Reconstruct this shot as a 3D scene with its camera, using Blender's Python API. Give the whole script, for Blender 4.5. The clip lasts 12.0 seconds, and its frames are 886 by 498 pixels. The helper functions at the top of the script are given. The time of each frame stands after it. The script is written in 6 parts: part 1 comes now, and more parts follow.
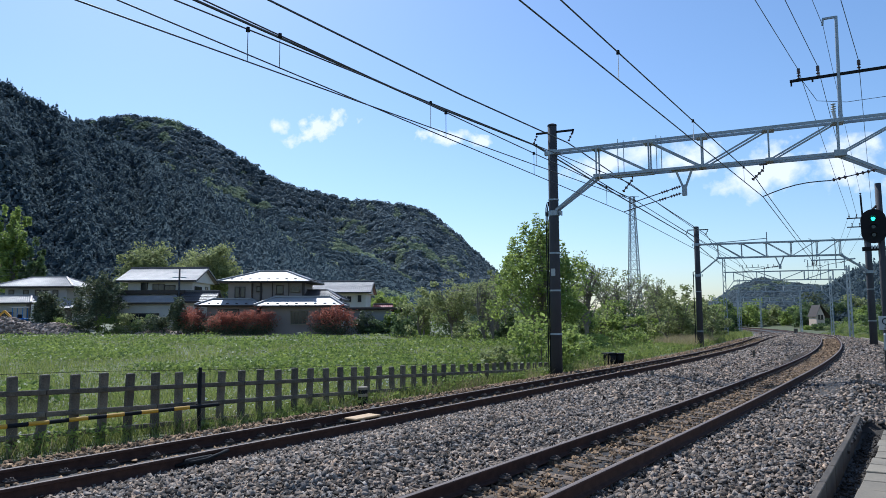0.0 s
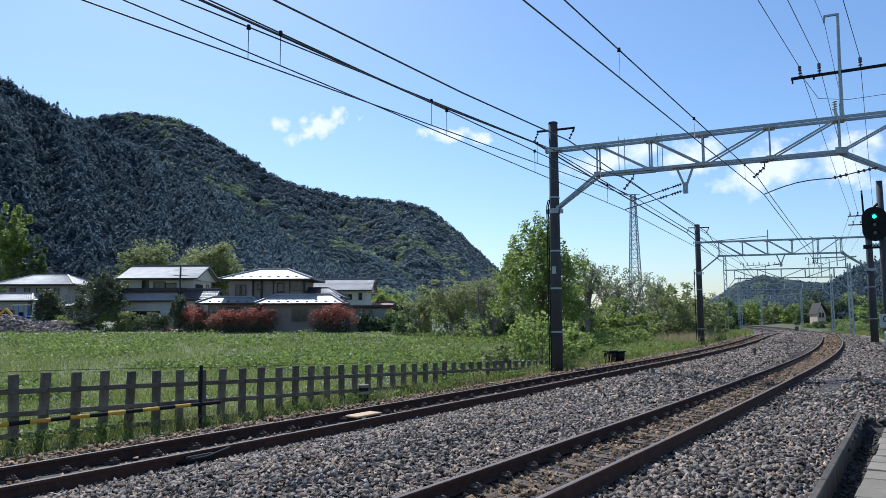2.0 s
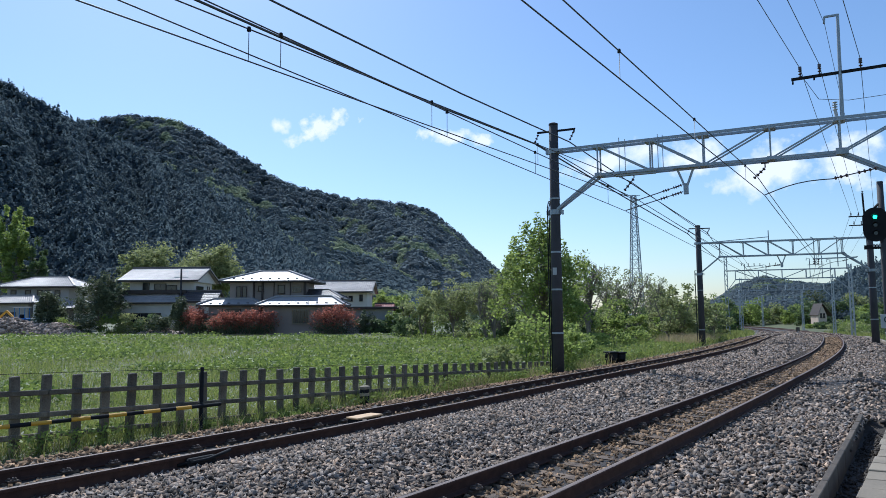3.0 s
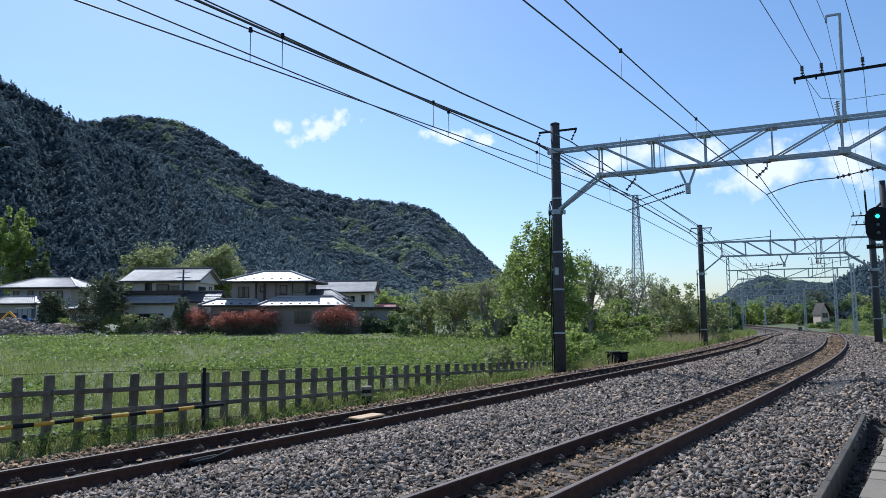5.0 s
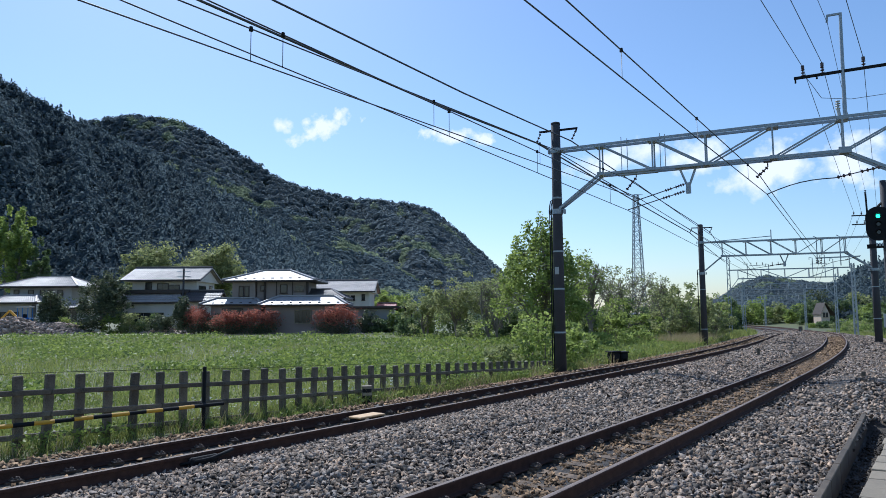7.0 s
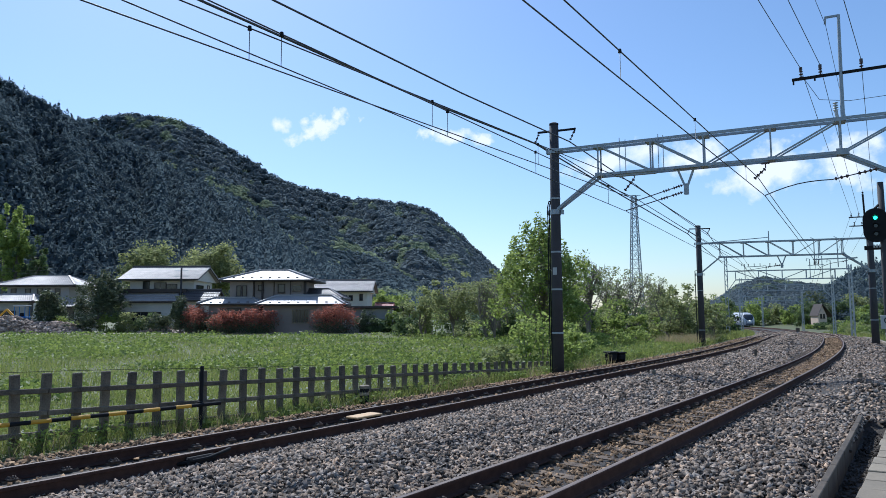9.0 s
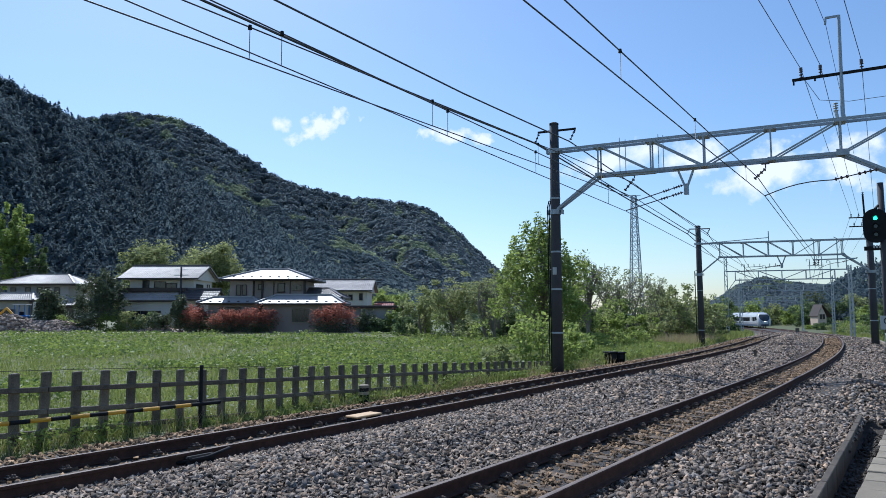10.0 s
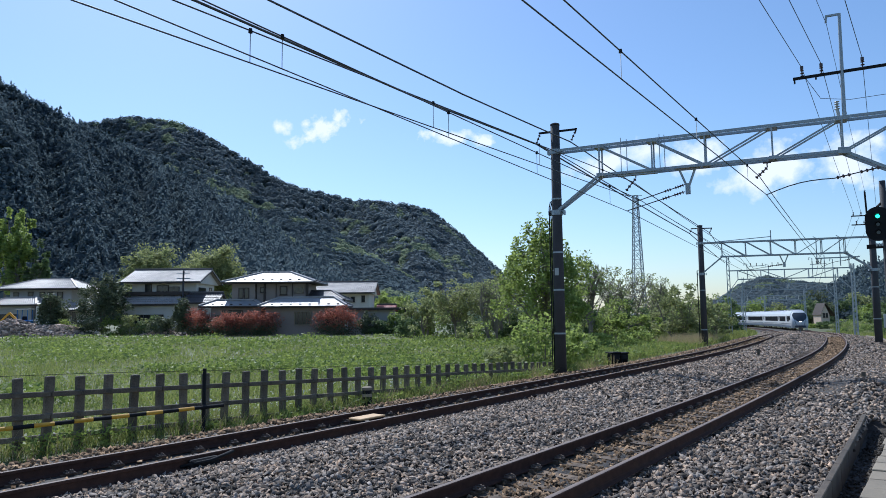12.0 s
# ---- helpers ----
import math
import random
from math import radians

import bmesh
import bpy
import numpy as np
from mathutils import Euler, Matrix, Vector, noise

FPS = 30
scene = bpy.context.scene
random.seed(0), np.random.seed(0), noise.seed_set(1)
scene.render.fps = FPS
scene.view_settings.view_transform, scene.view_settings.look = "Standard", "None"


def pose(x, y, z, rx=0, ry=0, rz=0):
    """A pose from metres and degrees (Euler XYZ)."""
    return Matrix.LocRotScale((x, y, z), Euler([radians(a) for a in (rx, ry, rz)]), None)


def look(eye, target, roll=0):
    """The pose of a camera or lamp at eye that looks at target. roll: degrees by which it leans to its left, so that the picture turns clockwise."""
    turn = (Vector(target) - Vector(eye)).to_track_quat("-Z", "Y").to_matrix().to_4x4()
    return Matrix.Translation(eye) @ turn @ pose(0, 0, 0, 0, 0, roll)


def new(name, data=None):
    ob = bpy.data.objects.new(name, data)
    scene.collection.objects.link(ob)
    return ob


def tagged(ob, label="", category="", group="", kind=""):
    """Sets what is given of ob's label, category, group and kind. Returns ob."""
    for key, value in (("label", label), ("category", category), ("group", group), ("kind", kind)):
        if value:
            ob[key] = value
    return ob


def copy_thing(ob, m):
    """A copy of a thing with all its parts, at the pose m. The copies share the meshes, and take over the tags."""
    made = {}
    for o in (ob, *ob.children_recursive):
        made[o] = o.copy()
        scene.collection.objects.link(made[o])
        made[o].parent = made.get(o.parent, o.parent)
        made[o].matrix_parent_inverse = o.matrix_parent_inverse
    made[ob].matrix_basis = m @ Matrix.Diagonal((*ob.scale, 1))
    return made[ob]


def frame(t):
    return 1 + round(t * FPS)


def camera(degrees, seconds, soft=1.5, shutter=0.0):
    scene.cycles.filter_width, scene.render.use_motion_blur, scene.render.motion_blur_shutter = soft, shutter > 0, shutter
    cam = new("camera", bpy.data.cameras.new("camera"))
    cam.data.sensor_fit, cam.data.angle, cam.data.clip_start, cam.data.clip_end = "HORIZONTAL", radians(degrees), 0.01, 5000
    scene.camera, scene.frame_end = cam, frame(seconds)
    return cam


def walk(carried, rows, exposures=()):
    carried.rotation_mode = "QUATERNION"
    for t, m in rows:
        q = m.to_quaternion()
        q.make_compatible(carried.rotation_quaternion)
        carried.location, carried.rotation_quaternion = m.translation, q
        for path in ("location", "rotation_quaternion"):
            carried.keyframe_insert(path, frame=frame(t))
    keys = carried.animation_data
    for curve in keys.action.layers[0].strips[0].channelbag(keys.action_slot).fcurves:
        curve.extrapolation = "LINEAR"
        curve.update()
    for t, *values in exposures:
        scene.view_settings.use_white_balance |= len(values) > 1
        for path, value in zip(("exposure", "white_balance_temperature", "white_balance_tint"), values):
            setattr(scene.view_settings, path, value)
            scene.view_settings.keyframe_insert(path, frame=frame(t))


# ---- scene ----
cam = camera(65.4, 12.0, soft=0.6)
# hand-held on the spot: the eye stays, the view trembles
walk(cam, [
    (0.0, pose(0, 0, 1.672, 95.509, 0.247, 0.024)),
    (0.5, pose(0, 0, 1.672, 95.418, 0.113, -0.002)),
    (1.0, pose(0, 0, 1.672, 95.472, 0.180, -0.003)),
    (1.5, pose(0, 0, 1.672, 95.333, 0.148, 0.042)),
    (2.0, pose(0, 0, 1.672, 95.330, 0.244, 0.090)),
    (2.5, pose(0, 0, 1.672, 95.361, 0.281, 0.157)),
    (3.0, pose(0, 0, 1.672, 95.446, 0.360, 0.153)),
    (5.0, pose(0, 0, 1.672, 95.455, 0.443, 0.315)),
    (5.5, pose(0, 0, 1.672, 95.413, 0.372, 0.313)),
    (6.0, pose(0, 0, 1.672, 95.402, 0.390, 0.320)),
    (6.5, pose(0, 0, 1.672, 95.389, 0.395, 0.324)),
    (7.0, pose(0, 0, 1.672, 95.403, 0.389, 0.336)),
    (9.0, pose(0, 0, 1.672, 95.411, 0.207, 0.152)),
    (9.5, pose(0, 0, 1.672, 95.408, 0.168, 0.035)),
    (10.0, pose(0, 0, 1.672, 95.378, 0.087, 0.129)),
    (10.5, pose(0, 0, 1.672, 95.413, 0.159, 0.146)),
    (11.0, pose(0, 0, 1.672, 95.448, 0.309, 0.199)),
    (11.5, pose(0, 0, 1.672, 95.488, 0.508, 0.311)),
    (12.0, pose(0, 0, 1.672, 95.507, 0.518, 0.328)),
], exposures=((0.0, 0.1, 5520, 9), (12.0, 0.1, 5520, 9)))

# ---- light ----
SUN_AZ, SUN_EL = radians(-24), radians(48)      # azimuth from +y, clockwise positive
world = bpy.data.worlds.new("sky_world")
scene.world = world
world.use_nodes = True
wn = world.node_tree
sky = wn.nodes.new("ShaderNodeTexSky")
sky.sky_type = "NISHITA"
sky.sun_disc = False
sky.sun_elevation = SUN_EL
sky.sun_rotation = SUN_AZ
sky.altitude = 250
sky.air_density, sky.dust_density, sky.ozone_density = 1.17, 0.75, 3.7
wn.nodes["Background"].inputs["Strength"].default_value = 0.117
wn.links.new(sky.outputs[0], wn.nodes["Background"].inputs["Color"])
sun_data = bpy.data.lights.new("sun", "SUN")
sun_data.energy, sun_data.angle, sun_data.color = 3.9, radians(0.53), (1.0, 0.95, 0.87)
sun = new("sun", sun_data)
sun_dir = Vector((math.sin(SUN_AZ) * math.cos(SUN_EL), math.cos(SUN_AZ) * math.cos(SUN_EL), math.sin(SUN_EL)))
sun.matrix_world = look(sun_dir * 300, (0, 0, 0))

# ---- building tools ----
rng = np.random.default_rng(7)


class Shape:
    """Gathers vertices and faces of one mesh."""

    def __init__(self):
        self.v, self.f, self.n = [], [], 0

    def add(self, verts, faces):
        verts = np.asarray(verts, float).reshape(-1, 3)
        self.v.append(verts)
        self.f.extend([tuple(i + self.n for i in f) for f in faces])
        self.n += len(verts)
        return self

    def box(self, c, size, m=None, bev=0.0):
        """A box about c; m turns it; bev cuts its edges."""
        hx, hy, hz = (a / 2 for a in size)
        if bev <= 0:
            vs = [(x, y, z) for x in (-hx, hx) for y in (-hy, hy) for z in (-hz, hz)]
            fs = [(0, 1, 3, 2), (4, 6, 7, 5), (0, 4, 5, 1), (2, 3, 7, 6), (0, 2, 6, 4), (1, 5, 7, 3)]
        else:
            b = min(bev, hx * .9, hy * .9, hz * .9)
            vs, idx = [], {}
            for sx in (-1, 1):
                for sy in (-1, 1):
                    for sz in (-1, 1):
                        for a in range(3):
                            p = [sx * (hx - b), sy * (hy - b), sz * (hz - b)]
                            p[a] += (sx, sy, sz)[a] * b
                            idx[sx, sy, sz, a] = len(vs)
                            vs.append(p)
            fs = []
            for a in range(3):
                o = [i for i in range(3) if i != a]
                for s in (-1, 1):
                    ring = []
                    for q in ((-1, -1), (1, -1), (1, 1), (-1, 1)):
                        k = [0, 0, 0]
                        k[a], k[o[0]], k[o[1]] = s, q[0], q[1]
                        ring.append(idx[(*k, a)])
                    fs.append(tuple(ring if (s > 0) != (a == 1) else ring[::-1]))
                for p in (-1, 1):
                    for q in (-1, 1):
                        k0, k1 = [0, 0, 0], [0, 0, 0]
                        k0[a], k1[a] = -1, 1
                        k0[o[0]] = k1[o[0]] = p
                        k0[o[1]] = k1[o[1]] = q
                        fs.append((idx[(*k0, o[0])], idx[(*k1, o[0])], idx[(*k1, o[1])], idx[(*k0, o[1])]))
            for k in [(x, y, z) for x in (-1, 1) for y in (-1, 1) for z in (-1, 1)]:
                fs.append(tuple(idx[(*k, a)] for a in range(3)))
        vs = np.array(vs)
        if m is not None:
            vs = vs @ np.array(m.to_3x3()).T
        return self.add(vs + np.array(c), fs)

    def bar(self, a, b, w, h, up=(0, 0, 1), bev=0.0):
        """A box from a to b, w wide and h high."""
        a, b = Vector(a), Vector(b)
        y = (b - a).normalized()
        x = y.cross(Vector(up))
        x = x.normalized() if x.length > 1e-5 else Vector((1, 0, 0))
        z = x.cross(y)
        m = Matrix((x, y, z)).transposed()
        return self.box((a + b) / 2, (w, (b - a).length, h), m, bev)

    def tube(self, pts, r, n=6, caps=True):
        """A round bar along pts; r is one radius or one for each point."""
        pts = np.array([tuple(p) for p in pts], float)
        rs = np.full(len(pts), r) if np.isscalar(r) else np.array(r)
        t = np.gradient(pts, axis=0)
        t /= np.linalg.norm(t, axis=1)[:, None] + 1e-12
        ref = np.array([0, 0, 1.0]) if abs(t[0, 2]) < .9 else np.array([1.0, 0, 0])
        x = np.cross(t, ref)
        x /= np.linalg.norm(x, axis=1)[:, None] + 1e-12
        y = np.cross(t, x)
        a = np.arange(n) * 2 * np.pi / n
        vs = pts[:, None] + rs[:, None, None] * (np.cos(a)[None, :, None] * x[:, None] + np.sin(a)[None, :, None] * y[:, None])
        fs = [(i * n + j, i * n + (j + 1) % n, (i + 1) * n + (j + 1) % n, (i + 1) * n + j) for i in range(len(pts) - 1) for j in range(n)]
        if caps:
            fs += [tuple(range(n))[::-1], tuple((len(pts) - 1) * n + j for j in range(n))]
        return self.add(vs.reshape(-1, 3), fs)

    def sweep(self, rings, closed=True, caps=True):
        """Joins rings of equally many points."""
        n = len(rings[0])
        fs = []
        for i in range(len(rings) - 1):
            for j in range(n if closed else n - 1):
                fs.append((i * n + j, i * n + (j + 1) % n, (i + 1) * n + (j + 1) % n, (i + 1) * n + j))
        if caps and closed:
            fs += [tuple(range(n))[::-1], tuple((len(rings) - 1) * n + j for j in range(n))]
        return self.add(np.array([[tuple(p) for p in r] for r in rings]).reshape(-1, 3), fs)

    def poly(self, pts, thick=0.0, axis=(0, 0, 1)):
        """A flat plate on pts, thickened along axis."""
        p = np.array([tuple(q) for q in pts], float)
        n = len(p)
        if not thick:
            return self.add(p, [tuple(range(n))])
        q = p + np.array(axis) * thick
        fs = [tuple(range(n))[::-1], tuple(range(n, 2 * n))] + [(i, (i + 1) % n, n + (i + 1) % n, n + i) for i in range(n)]
        return self.add(np.vstack([p, q]), fs)

    def mesh(self, name, material, smooth=False):
        me = bpy.data.meshes.new(name)
        me.from_pydata(np.vstack(self.v).tolist(), [], self.f)
        me.materials.append(material)
        if smooth:
            me.polygons.foreach_set("use_smooth", [True] * len(me.polygons))
        me.update()
        return me


def mass_mesh(name, verts, faces, material, smooth=False):
    """A mesh from arrays: verts (n, 3), faces (m, 3 or 4)."""
    me = bpy.data.meshes.new(name)
    k = faces.shape[1]
    me.vertices.add(len(verts))
    me.vertices.foreach_set("co", np.asarray(verts, np.float32).ravel())
    me.loops.add(faces.size)
    me.loops.foreach_set("vertex_index", np.asarray(faces, np.int32).ravel())
    me.polygons.add(len(faces))
    me.polygons.foreach_set("loop_start", np.arange(0, faces.size, k, dtype=np.int32))
    me.polygons.foreach_set("loop_total", np.full(len(faces), k, np.int32))
    if smooth:
        me.polygons.foreach_set("use_smooth", np.ones(len(faces), bool))
    me.materials.append(material)
    me.update(calc_edges=True)
    return me


def part(name, shape, material, parent=None, label="", smooth=False):
    """Links a shape as one mesh object under a thing or a part."""
    ob = new(name, shape.mesh(name, material, smooth) if isinstance(shape, Shape) else shape)
    if parent is not None:
        ob.parent = parent
    return tagged(ob, label)


def thing(name, label, category, group="", kind="", at=(0, 0, 0)):
    ob = new(name)
    ob.empty_display_size = 0.2
    ob.location = at
    return tagged(ob, label, category, group, kind)


# ---- the line of the railway ----
KNOTS = (0, 30, 60, 100, 150, 210, 280)
BENDS = (0.001156, 0.003534, 0.001211, 0.000509, 0.002949, 0.003618, 0.003618)
LINE_S = np.arange(-40.0, 560.0, 1.0)
LINE_K = np.interp(LINE_S, KNOTS, BENDS)
_h = np.cumsum(LINE_K)
LINE_H = _h - np.interp(0, LINE_S, _h) + 0.9422
_x, _y = np.cumsum(np.cos(LINE_H)), np.cumsum(np.sin(LINE_H))
LINE_X = _x - np.interp(0, LINE_S, _x) - 0.1457
LINE_Y = _y - np.interp(0, LINE_S, _y) + 6.0
LINE_Z = -0.0047 * np.maximum(LINE_S - 15, 0) - 0.0153 * np.maximum(LINE_S - 60, 0) + 0.0156 * np.maximum(LINE_S - 140, 0)
GAUGE2 = 0.566                      # half the distance of the rails' middles


def gap(s):
    """Distance of the far track's middle from the near one's."""
    return float(np.interp(s, (0, 60), (4.90, 5.07)))


def on_line(s, off=0.0, z=0.0):
    """A place s metres along the near track, off metres to its left, z over the rails."""
    x, y = np.interp(s, LINE_S, LINE_X), np.interp(s, LINE_S, LINE_Y)
    h = np.interp(s, LINE_S, LINE_H)
    return Vector((x - math.sin(h) * off, y + math.cos(h) * off, np.interp(s, LINE_S, LINE_Z) + z))


def heading(s):
    return float(np.interp(s, LINE_S, LINE_H))


def rail_place(s, far, side, z=0.0):
    """A place on a rail (side 1: left) or, with side 0, in the middle of a track, with its cant."""
    c = 21.4 * float(np.interp(s, LINE_S, LINE_K))
    return on_line(s, (gap(s) if far else 0.0) + side * GAUGE2, z - side * c / 2 - (0.10 if far else 0.0))


def along(p):
    """Nearest s and left offset of plan places (n, 2)."""
    p = np.atleast_2d(p)
    best = np.full(len(p), 1e9)
    si, off = np.zeros(len(p)), np.zeros(len(p))
    for i in range(0, len(LINE_S), 2):
        dx, dy = p[:, 0] - LINE_X[i], p[:, 1] - LINE_Y[i]
        d = dx * dx + dy * dy
        m = d < best
        best[m] = d[m]
        si[m] = LINE_S[i]
        off[m] = (-math.sin(LINE_H[i]) * dx + math.cos(LINE_H[i]) * dy)[m]
    return si, off


FIELD_Z = -0.5


def ground_z(p):
    """Height of the ground sheet at plan places (n, 2)."""
    p = np.atleast_2d(p)
    s, off = along(p)
    zt = np.interp(s, LINE_S, LINE_Z) - 0.47
    d = np.maximum(off - 7.5, -off - 3.0)
    w = np.clip((d - 4) / 40, 0, 1)
    w = w * w * (3 - 2 * w)
    z = np.minimum(zt * (1 - w) + FIELD_Z * w, FIELD_Z + 0.03)
    return z
# ---- materials ----
def surface(name, color, color2=None, rough=0.8, metal=0.0, scale=6.0, fine=60.0, bump=0.3, dist=0.01, spread=0.5, island=0.0, spec=0.5, per_object=0.0, tint=None):
    """A surface of two colours mixed by coarse and fine noise, with fine relief."""
    m = bpy.data.materials.new(name)
    m.use_nodes = True
    t = m.node_tree
    b = t.nodes["Principled BSDF"]
    tc = t.nodes.new("ShaderNodeTexCoord")
    big, small = t.nodes.new("ShaderNodeTexNoise"), t.nodes.new("ShaderNodeTexNoise")
    big.inputs["Scale"].default_value, big.inputs["Detail"].default_value = scale, 5
    small.inputs["Scale"].default_value, small.inputs["Detail"].default_value = fine, 4
    for n in (big, small):
        t.links.new(tc.outputs["Object"], n.inputs["Vector"])
    add = t.nodes.new("ShaderNodeMath")
    add.operation = "MULTIPLY_ADD"
    t.links.new(big.outputs["Fac"], add.inputs[0])
    add.inputs[1].default_value = 0.6
    half = t.nodes.new("ShaderNodeMath")
    half.operation = "MULTIPLY"
    t.links.new(small.outputs["Fac"], half.inputs[0])
    half.inputs[1].default_value = 0.4
    t.links.new(half.outputs[0], add.inputs[2])
    fac = add.outputs[0]
    ramp = t.nodes.new("ShaderNodeMapRange")
    ramp.inputs["From Min"].default_value, ramp.inputs["From Max"].default_value = 0.5 - spread / 2, 0.5 + spread / 2
    t.links.new(fac, ramp.inputs["Value"])
    mix = t.nodes.new("ShaderNodeMix")
    mix.data_type = "RGBA"
    c2 = color2 or tuple(c * 0.7 for c in color)
    mix.inputs["A"].default_value, mix.inputs["B"].default_value = (*color, 1), (*c2, 1)
    t.links.new(ramp.outputs[0], mix.inputs["Factor"])
    out = mix.outputs["Result"]
    if tint:                                # some pieces are of another stone
        gi, mo, mt = t.nodes.new("ShaderNodeNewGeometry"), t.nodes.new("ShaderNodeMath"), t.nodes.new("ShaderNodeMix")
        mo.operation = "PINGPONG"
        mo.inputs[1].default_value = 0.07
        sc = t.nodes.new("ShaderNodeMath")
        sc.operation = "MULTIPLY"
        sc.inputs[1].default_value = 11.0
        t.links.new(gi.outputs["Random Per Island"], mo.inputs[0])
        t.links.new(mo.outputs[0], sc.inputs[0])
        mt.data_type = "RGBA"
        mt.inputs["B"].default_value = (*tint, 1)
        t.links.new(sc.outputs[0], mt.inputs["Factor"])
        t.links.new(out, mt.inputs["A"])
        out = mt.outputs["Result"]
    for amount, node, socket in ((island, "ShaderNodeNewGeometry", "Random Per Island"), (per_object, "ShaderNodeObjectInfo", "Random")):
        if amount:
            g = t.nodes.new(node)
            hs = t.nodes.new("ShaderNodeHueSaturation")
            mr = t.nodes.new("ShaderNodeMapRange")
            mr.inputs["To Min"].default_value, mr.inputs["To Max"].default_value = 1 - amount, 1 + amount
            t.links.new(g.outputs[socket], mr.inputs["Value"])
            t.links.new(mr.outputs[0], hs.inputs["Value"])
            t.links.new(out, hs.inputs["Color"])
            out = hs.outputs["Color"]
    t.links.new(out, b.inputs["Base Color"])
    b.inputs["Roughness"].default_value, b.inputs["Metallic"].default_value = rough, metal
    b.inputs["Specular IOR Level"].default_value = spec
    if bump:
        bp = t.nodes.new("ShaderNodeBump")
        bp.inputs["Strength"].default_value, bp.inputs["Distance"].default_value = bump, dist
        t.links.new(fac, bp.inputs["Height"])
        t.links.new(bp.outputs[0], b.inputs["Normal"])
    return m


def leafy(name, color, color2, clear=0.35, vary=0.35, rough=0.55, spec=0.3, relief=0.0):
    """Leaves: gloss and light shining through, each leaf a little different."""
    m = bpy.data.materials.new(name)
    m.use_nodes = True
    t = m.node_tree
    b = t.nodes["Principled BSDF"]
    g = t.nodes.new("ShaderNodeNewGeometry")
    tc = t.nodes.new("ShaderNodeTexCoord")
    nz = t.nodes.new("ShaderNodeTexNoise")
    nz.inputs["Scale"].default_value = 0.5
    t.links.new(tc.outputs["Object"], nz.inputs["Vector"])
    mix = t.nodes.new("ShaderNodeMix")
    mix.data_type = "RGBA"
    mix.inputs["A"].default_value, mix.inputs["B"].default_value = (*color, 1), (*color2, 1)
    ad = t.nodes.new("ShaderNodeMath")
    ad.operation = "MULTIPLY_ADD"
    ad.inputs[1].default_value = vary * 2
    t.links.new(g.outputs["Random Per Island"], ad.inputs[0])
    sub = t.nodes.new("ShaderNodeMath")
    sub.operation = "SUBTRACT"
    sub.inputs[1].default_value = vary
    t.links.new(nz.outputs["Fac"], sub.inputs[0])
    t.links.new(sub.outputs[0], ad.inputs[2])
    t.links.new(ad.outputs[0], mix.inputs["Factor"])
    t.links.new(mix.outputs["Result"], b.inputs["Base Color"])
    b.inputs["Roughness"].default_value = rough
    b.inputs["Specular IOR Level"].default_value = spec
    tr = t.nodes.new("ShaderNodeBsdfTranslucent")
    if relief:
        fine = t.nodes.new("ShaderNodeTexNoise")
        fine.inputs["Scale"].default_value, fine.inputs["Detail"].default_value = relief, 6
        t.links.new(tc.outputs["Object"], fine.inputs["Vector"])
        bp = t.nodes.new("ShaderNodeBump")
        bp.inputs["Strength"].default_value, bp.inputs["Distance"].default_value = 0.7, 1.2
        t.links.new(fine.outputs["Fac"], bp.inputs["Height"])
        t.links.new(bp.outputs[0], b.inputs["Normal"])
        t.links.new(bp.outputs[0], tr.inputs["Normal"])
    t.links.new(mix.outputs["Result"], tr.inputs["Color"])
    ms = t.nodes.new("ShaderNodeMixShader")
    ms.inputs[0].default_value = clear
    t.links.new(b.outputs[0], ms.inputs[1])
    t.links.new(tr.outputs[0], ms.inputs[2])
    t.links.new(ms.outputs[0], t.nodes["Material Output"].inputs["Surface"])
    return m


def glowing(name, color, strength):
    m = bpy.data.materials.new(name)
    m.use_nodes = True
    b = m.node_tree.nodes["Principled BSDF"]
    b.inputs["Base Color"].default_value = (0.02, 0.05, 0.04, 1)
    b.inputs["Emission Color"].default_value, b.inputs["Emission Strength"].default_value = (*color, 1), strength
    return m


GROUND = surface("field_soil_and_grass", (0.13, 0.14, 0.045), (0.075, 0.085, 0.03), scale=0.35, fine=5, bump=0.6, dist=0.08)
# bed painted dark: the shade in the gaps between stones is in its colour
SHADE_DARK_BALLAST = surface("ballast_bed", (0.075, 0.058, 0.042), (0.025, 0.02, 0.015), scale=3, fine=22, bump=1.0, dist=0.05)
STONE = surface("ballast_stone", (0.36, 0.25, 0.165), (0.048, 0.034, 0.024), rough=0.78, scale=4, fine=14, bump=0.5, dist=0.01, spread=0.2, island=0.9, spec=0.24, tint=(0.24, 0.215, 0.19))
STONE_RUST = surface("rusty_ballast_stone", (0.36, 0.24, 0.14), (0.14, 0.088, 0.05), rough=0.95, scale=4, fine=14, bump=0.5, dist=0.01, spread=0.22, island=0.65, spec=0.1, tint=(0.27, 0.19, 0.12))
RAIL = surface("rusty_rail_steel", (0.115, 0.06, 0.042), (0.045, 0.025, 0.02), rough=0.9, metal=0.0, scale=9, fine=120, bump=0.3, dist=0.002, spec=0.15)
RAIL_TOP = surface("worn_rail_head", (0.22, 0.165, 0.135), (0.15, 0.11, 0.09), rough=0.72, metal=0.1, scale=2, fine=40, bump=0.05, dist=0.001)
SLEEPER = surface("rust_stained_concrete_sleeper", (0.21, 0.145, 0.09), (0.09, 0.06, 0.038), scale=7, fine=70, bump=0.4, dist=0.006, per_object=0.25)
